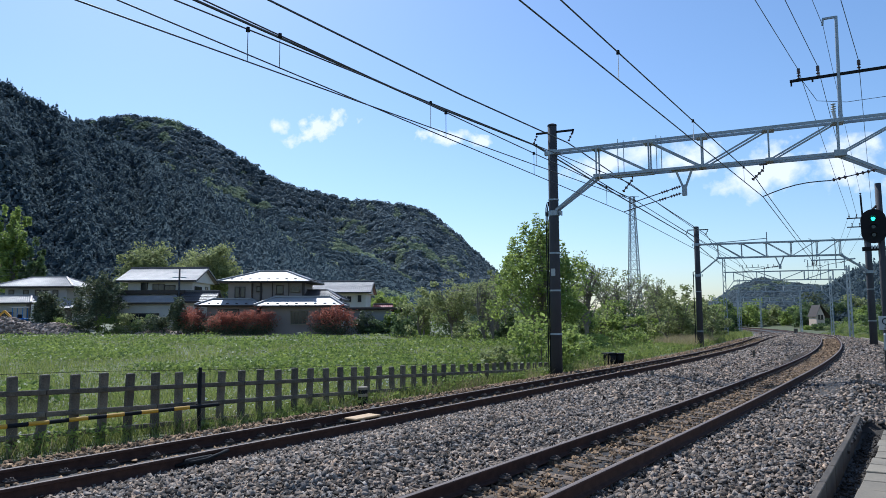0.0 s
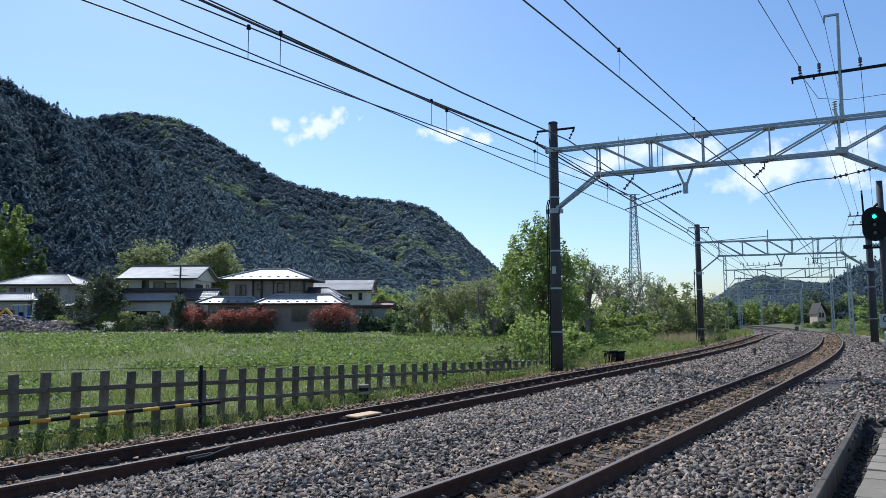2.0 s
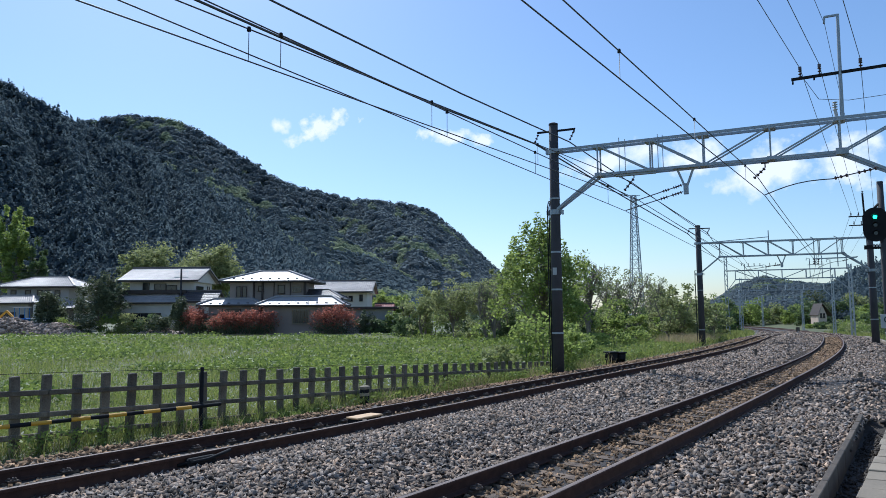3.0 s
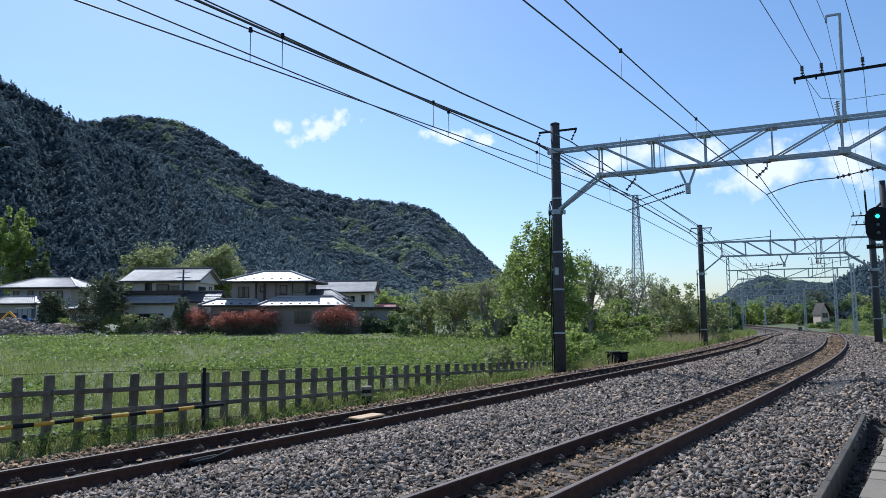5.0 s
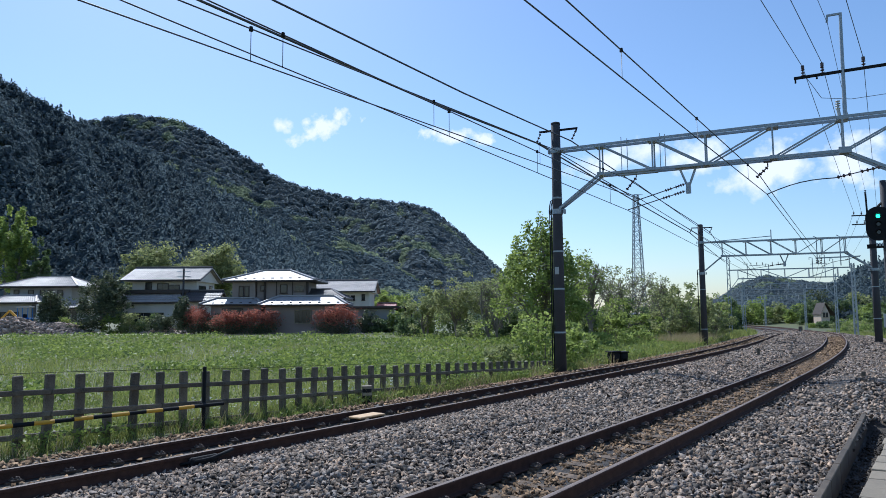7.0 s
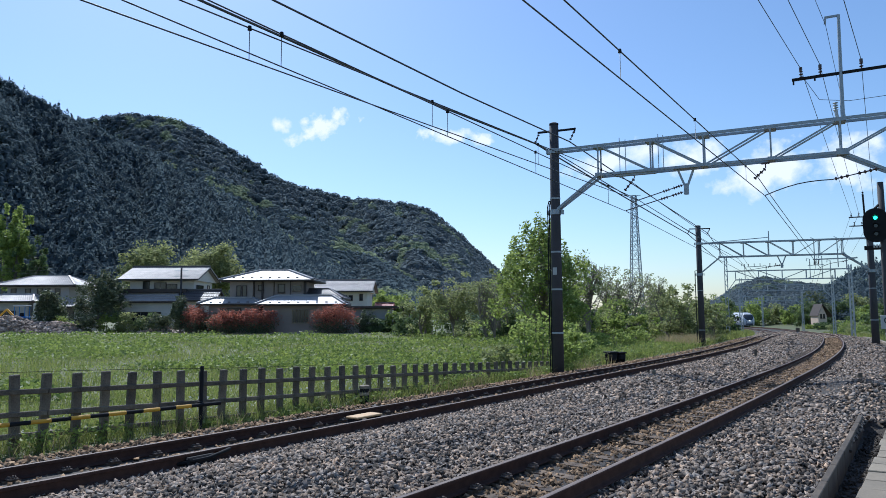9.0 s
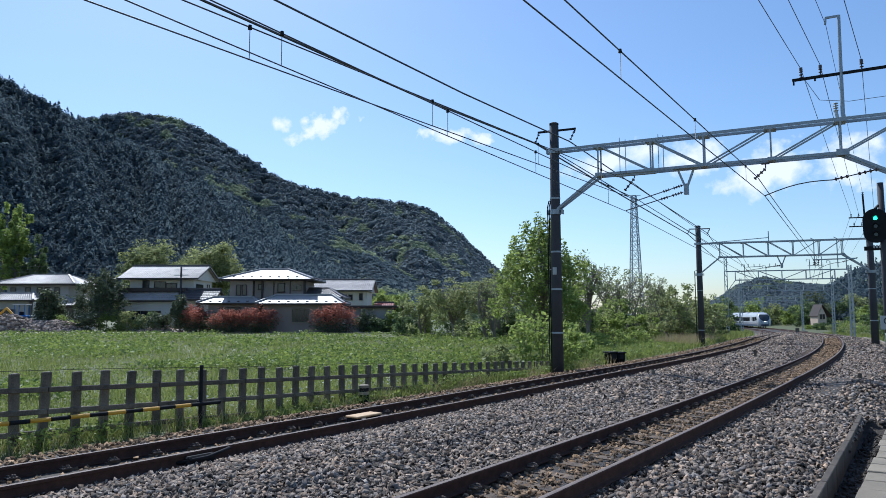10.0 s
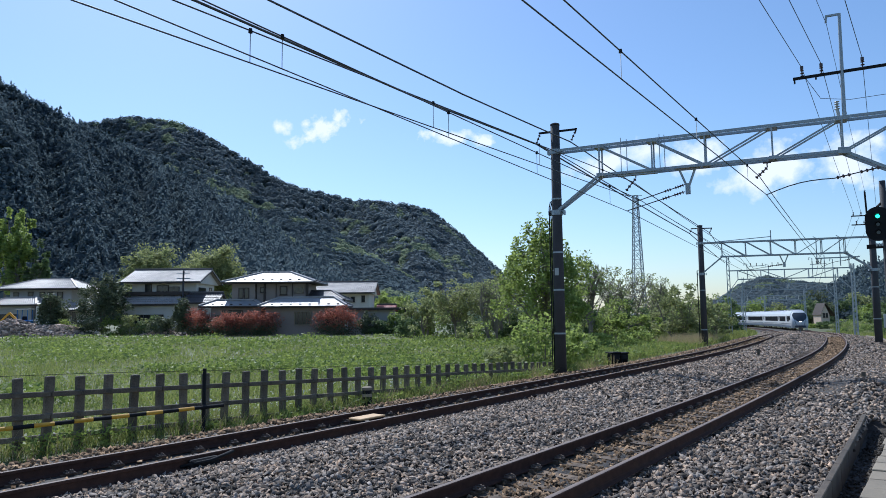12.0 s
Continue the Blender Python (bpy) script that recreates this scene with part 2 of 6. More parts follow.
CLIP = surface("rail_clip_steel", (0.20, 0.16, 0.13), (0.09, 0.065, 0.05), rough=0.8, metal=0.0, scale=20, fine=90, bump=0.1, dist=0.002, spec=0.2)
EDGING = surface("weathered_brown_edging", (0.16, 0.12, 0.08), (0.06, 0.046, 0.033), scale=4, fine=40, bump=0.4, dist=0.006, spread=0.4, per_object=0.3)
CONCRETE = surface("pale_concrete", (0.35, 0.285, 0.20), (0.20, 0.165, 0.115), scale=3, fine=45, bump=0.3, dist=0.005, per_object=0.22)
CONCRETE_DARK = surface("lichen_stained_concrete", (0.22, 0.175, 0.12), (0.065, 0.052, 0.038), scale=4, fine=40, bump=0.4, dist=0.006, spread=0.35, per_object=0.3)
MAST = surface("dark_concrete_mast", (0.075, 0.07, 0.075), (0.045, 0.042, 0.045), scale=2, fine=30, bump=0.2, dist=0.004)
GALV = surface("galvanised_steel", (0.42, 0.45, 0.47), (0.30, 0.33, 0.35), rough=0.5, metal=0.5, scale=4, fine=30, bump=0.08, dist=0.002)
WIRE = surface("weathered_copper_wire", (0.10, 0.105, 0.115), (0.06, 0.065, 0.07), rough=0.6, metal=0.2, scale=10, fine=60, bump=0)
INSUL = surface("brown_porcelain", (0.10, 0.06, 0.05), (0.06, 0.04, 0.035), rough=0.25, scale=10, fine=60, bump=0)
BLACK = surface("black_painted_metal", (0.02, 0.02, 0.022), (0.012, 0.012, 0.013), rough=0.75, scale=8, fine=60, bump=0.05, dist=0.001, spec=0.2)
YELLOW = surface("yellow_orange_paint", (0.75, 0.40, 0.03), (0.6, 0.30, 0.02), rough=0.5, scale=12, fine=80, bump=0.05, dist=0.001)
CREAM = surface("pale_sunlit_board", (0.70, 0.46, 0.23), (0.58, 0.34, 0.14), rough=0.6, scale=8, fine=60, bump=0.1, dist=0.002)
WALL_WHITE = surface("cream_plaster", (0.74, 0.67, 0.58), (0.60, 0.54, 0.47), scale=0.6, fine=25, bump=0.1, dist=0.004)
WALL_BROWN = surface("brown_plaster", (0.38, 0.30, 0.255), (0.28, 0.22, 0.185), scale=0.6, fine=25, bump=0.1, dist=0.004)
WALL_GREY = surface("grey_plaster", (0.52, 0.48, 0.44), (0.40, 0.37, 0.34), scale=0.6, fine=25, bump=0.1, dist=0.004)
WALL_YELLOW = surface("pale_pinkish_render", (0.78, 0.60, 0.46), (0.66, 0.50, 0.38), scale=0.6, fine=25, bump=0.1, dist=0.004)
ROOF_TILE = surface("grey_weathered_roof_tile", (0.46, 0.405, 0.375), (0.31, 0.275, 0.255), rough=0.52, scale=0.9, fine=9, bump=0.2, dist=0.02, spread=0.3, per_object=0.08, spec=0.4)
ROOF_SHEET = surface("light_grey_sheet_roof", (0.42, 0.385, 0.365), (0.33, 0.30, 0.285), rough=0.45, metal=0.0, scale=0.5, fine=7, bump=0.1, dist=0.01, spread=0.5, spec=0.5)
ROOF_DARK = surface("dark_roof_tile", (0.10, 0.09, 0.09), (0.07, 0.06, 0.06), rough=0.45, scale=1.5, fine=12, bump=0.15, dist=0.01)
TIMBER = surface("dark_timber", (0.07, 0.05, 0.04), (0.045, 0.032, 0.026), rough=0.7, scale=4, fine=40, bump=0.2, dist=0.003)
RED_ROOF = surface("red_sheet_roof", (0.45, 0.10, 0.08), (0.35, 0.08, 0.07), rough=0.5, scale=2, fine=20, bump=0.05, dist=0.003)
BLUE = surface("blue_plastic_sheet", (0.05, 0.22, 0.55), (0.04, 0.16, 0.42), rough=0.45, scale=3, fine=20, bump=0.3, dist=0.02)
RUBBLE = surface("broken_rubble", (0.52, 0.385, 0.29), (0.20, 0.145, 0.11), scale=1.0, fine=6, bump=0.4, dist=0.03, spread=0.25, island=0.7)
BARK = surface("grey_brown_bark", (0.28, 0.235, 0.19), (0.15, 0.125, 0.10), scale=3, fine=25, bump=0.6, dist=0.02)
TRAIN_WHITE = surface("white_train_paint", (0.66, 0.67, 0.68), (0.60, 0.61, 0.63), rough=0.35, scale=0.4, fine=6, bump=0)
TRAIN_DARK = surface("black_train_underframe", (0.03, 0.03, 0.034), (0.02, 0.02, 0.022), rough=0.6, scale=2, fine=20, bump=0.1, dist=0.005)
TRAIN_BLUE = surface("blue_grey_train_band", (0.10, 0.13, 0.19), (0.08, 0.11, 0.16), rough=0.35, scale=1, fine=8, bump=0)
DARK_GLASS = surface("dark_window_glass", (0.03, 0.035, 0.04), (0.02, 0.024, 0.028), rough=0.08, scale=0.5, fine=3, bump=0, spec=0.6)
TRAIN_GLASS = surface("tinted_train_glass", (0.018, 0.02, 0.024), (0.012, 0.014, 0.017), rough=0.6, scale=0.5, fine=3, bump=0, spec=0.02)
SIGN = surface("faded_white_sign_enamel", (0.55, 0.55, 0.52), (0.42, 0.42, 0.40), rough=0.5, scale=5, fine=40, bump=0)
GREEN_LAMP = glowing("green_signal_lens", (0.08, 1.0, 0.55), 5.0)
WINDSCREEN = surface("tinted_windscreen_glass", (0.05, 0.055, 0.065), (0.04, 0.045, 0.052), rough=0.12, scale=0.5, fine=3, bump=0, spec=0.6)
HEAD_LIGHT = glowing("lit_white_head_light", (1.0, 0.98, 0.92), 2.5)
# near-black soil: the shade between the hill trees is put into its colour
HILL_SOIL = surface("forest_floor_painted_shade", (0.035, 0.05, 0.025), (0.02, 0.03, 0.016), scale=0.02, fine=0.3, bump=0.3, dist=1.0)
DIRT = surface("pale_dirt", (0.48, 0.38, 0.29), (0.32, 0.25, 0.19), scale=0.5, fine=8, bump=0.4, dist=0.03)
LEAF_FRESH = leafy("fresh_green_leaves", (0.40, 0.47, 0.125), (0.20, 0.26, 0.07), 0.6, 0.5)
LEAF_DEEP = leafy("deep_green_leaves", (0.19, 0.25, 0.10), (0.085, 0.125, 0.05), 0.45)
LEAF_PALE = leafy("yellow_green_leaves", (0.43, 0.455, 0.19), (0.21, 0.235, 0.10), 0.55, 0.5)
LEAF_DARK = leafy("dark_garden_leaves", (0.20, 0.22, 0.12), (0.07, 0.09, 0.05), 0.35, 0.5)
LEAF_RED = leafy("red_young_leaves", (0.58, 0.22, 0.15), (0.30, 0.11, 0.075), 0.55, 0.5)
GRASS = leafy("meadow_grass", (0.40, 0.41, 0.12), (0.19, 0.23, 0.06), 0.45, 0.5)
WEED = leafy("broad_leaved_weeds", (0.36, 0.42, 0.10), (0.14, 0.20, 0.045), 0.45, 0.5)
STRAW = leafy("dry_straw_grass", (0.50, 0.40, 0.23), (0.32, 0.26, 0.13), 0.4)
BLOSSOM = leafy("white_blossom", (0.75, 0.75, 0.68), (0.6, 0.6, 0.5), 0.3)
# bluish distance haze is put into both forest colours, less on the near slopes
HAZED_FOREST = leafy("hill_forest", (0.185, 0.225, 0.24), (0.155, 0.19, 0.205), 0.58, 0.12, 0.95, 0.05)
HAZED_FOREST_NEAR = leafy("hazed_conifer_forest", (0.14, 0.18, 0.195), (0.11, 0.145, 0.16), 0.55, 0.15, 0.95, 0.05)
# paler spring trees whose colour also carries the sunlit patches of the hills
FOREST_LIGHT = leafy("sunlit_toned_spring_trees", (0.33, 0.385, 0.23), (0.23, 0.275, 0.19), 0.5, 0.3, 0.9, 0.1)
# ---- ground, hills, sky ----
def build_ground():
    def lines(reach):
        a = [0.0]
        while a[-1] < reach:
            a.append(a[-1] + max(2.5, a[-1] * 0.07))
        return a
    r = lines(4200)
    xs = np.array(sorted({-a for a in r} | set(r))) + 10
    ys = np.array(sorted({-a for a in lines(600)} | set(r))) + 20
    gx, gy = np.meshgrid(xs, ys)
    p = np.stack([gx.ravel(), gy.ravel()], 1)
    z = ground_z(p) + 0.03 * np.sin(p[:, 0] * 0.7) * np.cos(p[:, 1] * 0.45)
    n = len(xs)
    i, j = np.meshgrid(np.arange(n - 1), np.arange(len(ys) - 1))
    a = (j * n + i).ravel()
    faces = np.stack([a, a + 1, a + n + 1, a + n], 1)
    ob = new("ground", mass_mesh("ground", np.column_stack([p, z]), faces, GROUND, True))
    tagged(ob, "grassy valley floor with soil showing between the plants", "ground", kind="structure")


build_ground()

ICO = []
_t = (1 + 5 ** 0.5) / 2
ICO_V = np.array([(-1, _t, 0), (1, _t, 0), (-1, -_t, 0), (1, -_t, 0), (0, -1, _t), (0, 1, _t), (0, -1, -_t), (0, 1, -_t), (_t, 0, -1), (_t, 0, 1), (-_t, 0, -1), (-_t, 0, 1)]) / math.hypot(1, _t)
ICO_F = np.array([(0, 11, 5), (0, 5, 1), (0, 1, 7), (0, 7, 10), (0, 10, 11), (1, 5, 9), (5, 11, 4), (11, 10, 2), (10, 7, 6), (7, 1, 8), (3, 9, 4), (3, 4, 2), (3, 2, 6), (3, 6, 8), (3, 8, 9), (4, 9, 5), (2, 4, 11), (6, 2, 10), (8, 6, 7), (9, 8, 1)])


def finer(v, f):
    """Splits each triangle into four, on the unit ball."""
    v, seen, out = list(map(tuple, v)), {}, []

    def mid(a, b):
        k = (min(a, b), max(a, b))
        if k not in seen:
            q = (np.array(v[a]) + np.array(v[b])) / 2
            v.append(tuple(q / np.linalg.norm(q)))
            seen[k] = len(v) - 1
        return seen[k]
    for a, b, c in f:
        x, y, z = mid(a, b), mid(b, c), mid(c, a)
        out += [(a, x, z), (b, y, x), (c, z, y), (x, y, z)]
    return np.array(v), np.array(out)


BALL_V, BALL_F = finer(ICO_V, ICO_F)


def lumps(places, radii, stretch, rough, r, base=(BALL_V, BALL_F)):
    """Many uneven lumps at once: verts, faces."""
    bv, bf = base
    n, k = len(places), len(bv)
    rad = 1 + rough * r.normal(size=(n, k, 1))
    a = r.uniform(0, 2 * np.pi, n)
    rot = np.stack([np.stack([np.cos(a), -np.sin(a), 0 * a], 1), np.stack([np.sin(a), np.cos(a), 0 * a], 1), np.stack([0 * a, 0 * a, 1 + 0 * a], 1)], 1)
    v = np.einsum("nij,kj->nki", rot, bv) * rad * np.asarray(radii)[:, None, None]
    v[:, :, 2] *= np.asarray(stretch)[:, None]
    v += places[:, None, :]
    f = bf[None] + (np.arange(n) * k)[:, None, None]
    return v.reshape(-1, 3), f.reshape(-1, bf.shape[1])


def clump_tree(k, card, seed, cone=False):
    """A small far-off tree of k leaf sprays over a crown of unit radius; with cone a pointed conifer."""
    r = np.random.default_rng(seed)
    i = np.arange(k) + .5
    up = 1 - 1.25 * i / k
    a = i * 2.39996 + r.normal(0, .35, k)
    if cone:
        z = -.9 + 2.5 * (i / k)
        w = .85 * (1.62 - z) / 2.5
        c = np.stack([w * np.cos(a), w * np.sin(a), z], 1)
        n = np.stack([np.cos(a), np.sin(a), np.full(k, .55)], 1)
    else:
        w = np.sqrt(np.maximum(0, 1 - up * up))
        c = np.stack([w * np.cos(a), w * np.sin(a), up], 1) * r.uniform(.72, 1.05, k)[:, None]
        n = c.copy()
    n = n + r.normal(0, .12, (k, 3)) + np.array([0, 0, .3])
    n /= np.linalg.norm(n, axis=1)[:, None]
    t = np.cross(n, r.normal(size=(k, 3)))
    t /= np.linalg.norm(t, axis=1)[:, None]
    b = np.cross(n, t)
    s = (card * r.uniform(.7, 1.3, k))[:, None]
    v = np.stack([c - t * s * 1.25, c + b * s + n * s * .3, c + t * s * 1.25, c - b * s + n * s * .3], 1)
    return v.reshape(-1, 3), np.arange(4 * k).reshape(k, 4)


POINTED_TREES = [clump_tree(22, .19, 70 + i, True) for i in range(4)]
LEAFY_TREES = [clump_tree(18, .28, 80 + i) for i in range(4)]


def hill(name, label, ridge, foot, material_light, count, size, seed, light=0.2, tall=0.9, woods=None, pointed=0.0, crest=0.0):
    """A wooded hill: its ridge runs through places (x, y, z), its slope falls towards the valley over foot metres and away behind."""
    r = np.random.default_rng(seed)
    rd = np.array(ridge, float)
    u = np.linspace(0, len(rd) - 1, 70)
    line = np.stack([np.interp(u, np.arange(len(rd)), rd[:, k]) for k in range(3)], 1)
    for _ in range(2):
        line[1:-1] = (line[:-2] + 2 * line[1:-1] + line[2:]) / 4
    out = line[:, :2] / np.linalg.norm(line[:, :2], axis=1)[:, None]
    ws = np.linspace(-1, 1, 29)

    def surf(ui, w):
        c = np.stack([np.interp(ui, np.arange(70), line[:, k]) for k in range(3)], -1)
        o = np.stack([np.interp(ui, np.arange(70), out[:, k]) for k in range(2)], -1)
        d = np.where(w < 0, w * foot, w * foot * 0.8)
        prof = (1 - np.abs(w)) ** 1.15
        folds = np.array([noise.noise(Vector((a * 0.22 + b * 0.9 + seed, b * 1.3, seed * 1.7))) for a, b in zip(np.ravel(ui), np.ravel(w))]).reshape(np.shape(ui))
        z = FIELD_Z - 2 + (c[..., 2] + 2) * (prof + 0.2 * folds * np.minimum(1, np.abs(w) * 3) * (1 - np.abs(w)))
        return np.stack([c[..., 0] + o[..., 0] * d, c[..., 1] + o[..., 1] * d, z], -1)
    U, Wt = np.meshgrid(np.arange(70), ws)
    V = surf(U, Wt).reshape(-1, 3)
    i, j = np.meshgrid(np.arange(69), np.arange(28))
    a = (j * 70 + i).ravel()
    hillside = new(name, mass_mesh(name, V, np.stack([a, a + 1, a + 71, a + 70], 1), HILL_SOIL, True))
    tagged(hillside, label, "hill", kind="structure")
    ui, w = r.uniform(0, 69, count), -np.abs(r.beta(1.0, 1.25, count)) * 1.0
    w[: count // 12] = r.uniform(-0.03, 0.06, count // 12)
    pl = surf(ui, w)
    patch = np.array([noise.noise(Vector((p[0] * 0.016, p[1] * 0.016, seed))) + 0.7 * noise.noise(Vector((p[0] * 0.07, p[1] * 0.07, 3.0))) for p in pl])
    # crests get more of the paler trees, painting in their sunlit edge
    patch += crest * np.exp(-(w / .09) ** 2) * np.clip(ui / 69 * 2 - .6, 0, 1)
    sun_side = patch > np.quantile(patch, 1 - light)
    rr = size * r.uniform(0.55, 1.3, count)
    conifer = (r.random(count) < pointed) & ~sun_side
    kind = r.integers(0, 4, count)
    for flag, mat, lab, st in ((False, woods or HAZED_FOREST, "dark conifers and broadleaved trees covering the hillside, bluish haze in their colour", tall), (True, material_light, "paler spring-green broadleaved trees on the hillside, sunlit patches put into their colour", 0.85)):
        vs, fs, k0 = [], [], 0
        for is_cone, bases in ((False, LEAFY_TREES), (True, POINTED_TREES)):
            for q in range(4):
                m = (sun_side == flag) & (conifer == is_cone) & (kind == q)
                if not m.any():
                    continue
                at = pl[m].copy()
                at[:, 2] += rr[m] * (.6 if is_cone else .35) + 1.2
                v, f = lumps(at, rr[m], (1.05 if is_cone else st) * r.uniform(0.75, 1.3, m.sum()), 0.08, r, bases[q])
                vs.append(v)
                fs.append(f + k0)
                k0 += len(v)
        if vs:
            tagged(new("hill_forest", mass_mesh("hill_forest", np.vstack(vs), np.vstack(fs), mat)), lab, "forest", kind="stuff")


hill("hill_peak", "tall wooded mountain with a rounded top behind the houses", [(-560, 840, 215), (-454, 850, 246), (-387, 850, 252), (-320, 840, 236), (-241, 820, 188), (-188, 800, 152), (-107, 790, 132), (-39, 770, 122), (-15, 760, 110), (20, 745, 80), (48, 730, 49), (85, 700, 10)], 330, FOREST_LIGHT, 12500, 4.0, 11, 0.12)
hill("hill_spur", "wooded spur falling from the mountain to the valley", [(-330, 640, 172), (-231, 620, 136), (-179, 600, 110), (-135, 580, 86), (-96, 560, 70), (-64, 540, 48), (-36, 520, 31), (-6, 500, 13), (18, 480, 2)], 230, FOREST_LIGHT, 9000, 3.2, 12, 0.2, 0.9, HAZED_FOREST_NEAR, crest=.8)
hill("hill_near", "steep dark wooded slope close behind the houses", [(-360, 385, 186), (-277, 420, 147), (-235, 430, 122), (-192, 430, 101), (-167, 420, 87), (-126, 400, 67), (-78, 365, 36), (-50, 352, 17), (-38, 346, 4)], 205, FOREST_LIGHT, 16000, 2.45, 13, 0.05, 1.0, HAZED_FOREST_NEAR, .4, 2.2)
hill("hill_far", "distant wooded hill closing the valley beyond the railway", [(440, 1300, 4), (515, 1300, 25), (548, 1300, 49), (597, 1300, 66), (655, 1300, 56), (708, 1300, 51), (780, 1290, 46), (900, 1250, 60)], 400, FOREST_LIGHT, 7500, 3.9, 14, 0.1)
hill("hill_right", "wooded slope beside the railway curve", [(168, 335, 1), (188, 330, 13), (199, 330, 20), (222, 330, 25), (260, 320, 38), (330, 290, 55)], 120, FOREST_LIGHT, 4500, 1.75, 15, 0.12, 1.2, HAZED_FOREST_NEAR, .4)


def cloud_material(seed, soft, wide, high):
    m = bpy.data.materials.new("cloud")
    m.use_nodes = True
    t = m.node_tree
    t.nodes.remove(t.nodes["Principled BSDF"])
    tc = t.nodes.new("ShaderNodeTexCoord")
    mp = t.nodes.new("ShaderNodeMapping")
    mp.inputs["Scale"].default_value = (1 / wide, 1 / high, 0)
    t.links.new(tc.outputs["Object"], mp.inputs["Vector"])
    ln = t.nodes.new("ShaderNodeVectorMath")
    ln.operation = "LENGTH"
    t.links.new(mp.outputs[0], ln.inputs[0])
    nz = t.nodes.new("ShaderNodeTexNoise")
    nz.inputs["Scale"].default_value, nz.inputs["Detail"].default_value, nz.inputs["Roughness"].default_value = 0.011 if high < 200 else 0.008, 7, 0.56
    of = t.nodes.new("ShaderNodeMapping")
    of.inputs["Location"].default_value = (seed * 311.0, seed * 97.0, 0)
    t.links.new(tc.outputs["Object"], of.inputs["Vector"])
    t.links.new(of.outputs[0], nz.inputs["Vector"])
    mul = t.nodes.new("ShaderNodeMath")
    mul.operation = "MULTIPLY_ADD"
    t.links.new(ln.outputs["Value"], mul.inputs[0])
    mul.inputs[1].default_value = -1.3
    puff = t.nodes.new("ShaderNodeMath")
    puff.operation = "MULTIPLY_ADD"
    puff.inputs[1].default_value, puff.inputs[2].default_value = (2.2, -0.58) if high < 200 else (1.35, -0.13)
    t.links.new(nz.outputs["Fac"], puff.inputs[0])
    t.links.new(puff.outputs[0], mul.inputs[2])
    mr = t.nodes.new("ShaderNodeMapRange")
    mr.inputs["From Min"].default_value, mr.inputs["From Max"].default_value = 0.03, 0.03 + soft
    t.links.new(mul.outputs[0], mr.inputs["Value"])
    em = t.nodes.new("ShaderNodeEmission")
    em.inputs["Color"].default_value, em.inputs["Strength"].default_value = (0.97, 0.98, 1.0, 1), 0.95
    tr = t.nodes.new("ShaderNodeBsdfTransparent")
    ms = t.nodes.new("ShaderNodeMixShader")
    t.links.new(mr.outputs[0], ms.inputs[0])
    t.links.new(tr.outputs[0], ms.inputs[1])
    t.links.new(em.outputs[0], ms.inputs[2])
    t.links.new(ms.outputs[0], t.nodes["Material Output"].inputs["Surface"])
    return m


def cloud(at, wide, high, seed, soft=0.35, tilt=0.0):
    """A far bank of cloud, 3.5 km off, facing the valley."""
    me = bpy.data.meshes.new("cloud")
    me.from_pydata([(-wide / 2, -high / 2, 0), (wide / 2, -high / 2, 0), (wide / 2, high / 2, 0), (-wide / 2, high / 2, 0)], [], [(0, 1, 2, 3)])
    me.materials.append(cloud_material(seed, soft, wide, high))
    ob = new("cloud", me)
    ob.matrix_world = look(at, Vector(at) * 2, 0) @ pose(0, 0, 0, 0, 180, 0) @ pose(0, 0, 0, 0, 0, tilt)
    ob.visible_shadow = False
    tagged(ob, "small bright white cumulus cloud in the blue sky", "cloud", "clouds", "structure")


cloud((-642, 3500, 972), 480, 170, 1, 0.4, -20)
cloud((-845, 3500, 970), 160, 110, 2, 0.6, 0)
cloud((46, 3500, 912), 520, 110, 3, 0.4, 6)
cloud((870, 3500, 775), 640, 210, 4, 0.4, -14)
cloud((1270, 3500, 800), 400, 270, 5, 0.35, 0)
cloud((1660, 3500, 735), 620, 330, 6, 0.35, -10)
cloud((2085, 3500, 775), 460, 340, 7, 0.35, 0)
cloud((2420, 3500, 720), 380, 280, 8, 0.35, 0)


# ---- ballast and tracks ----
def mound(s, o):
    """A low heap of spare ballast beside the near track and gentle waves between the tracks."""
    return 0.17 * np.exp(-((s - 15.5) / 3.6) ** 2 - ((o + 2.1) / 0.45) ** 2) + 0.05 * np.exp(-((o - 2.5) / 0.9) ** 2) * np.sin(s * 0.55)


def build_ballast():
    prof = [(-4.6, -0.62), (-3.2, -0.42), (-2.5, -0.24), (-2.26, -0.23), (-2.22, -0.21), (-1.9, -0.18), (-0.75, -0.19), (0, -0.215), (0.75, -0.19), (1.5, -0.17), (2.3, -0.16), (3.3, -0.17),
            (4.1, -0.26), (4.9, -0.30), (5.7, -0.26), (6.4, -0.27), (6.9, -0.34), (7.6, -0.52), (8.1, -0.66)]
    ss = np.concatenate([np.arange(-28, 60, 0.5), np.arange(60, 420, 3.0)])
    rings = []
    for s in ss:
        k = gap(s) / 4.9
        rings.append([on_line(s, o * (k if o > 0 else 1), (-.43 if s < 9.8 and o < -2.24 else z) + float(mound(s, o)) + 0.025 * noise.noise(Vector((s * .9, o * 1.4, 0)))) for o, z in prof])
    sh = Shape()
    sh.sweep(rings, closed=False, caps=False)
    ob = part("ballast_bed", sh, SHADE_DARK_BALLAST, smooth=True)
    tagged(ob, "grey crushed-stone ballast bed under both tracks, painted dark as the shade between stones", "ballast", kind="structure")


build_ballast()
STONE_V = np.array([(x, y, z) for x in (-1, 1) for y in (-1, 1) for z in (-1, 1)], float) * 0.62
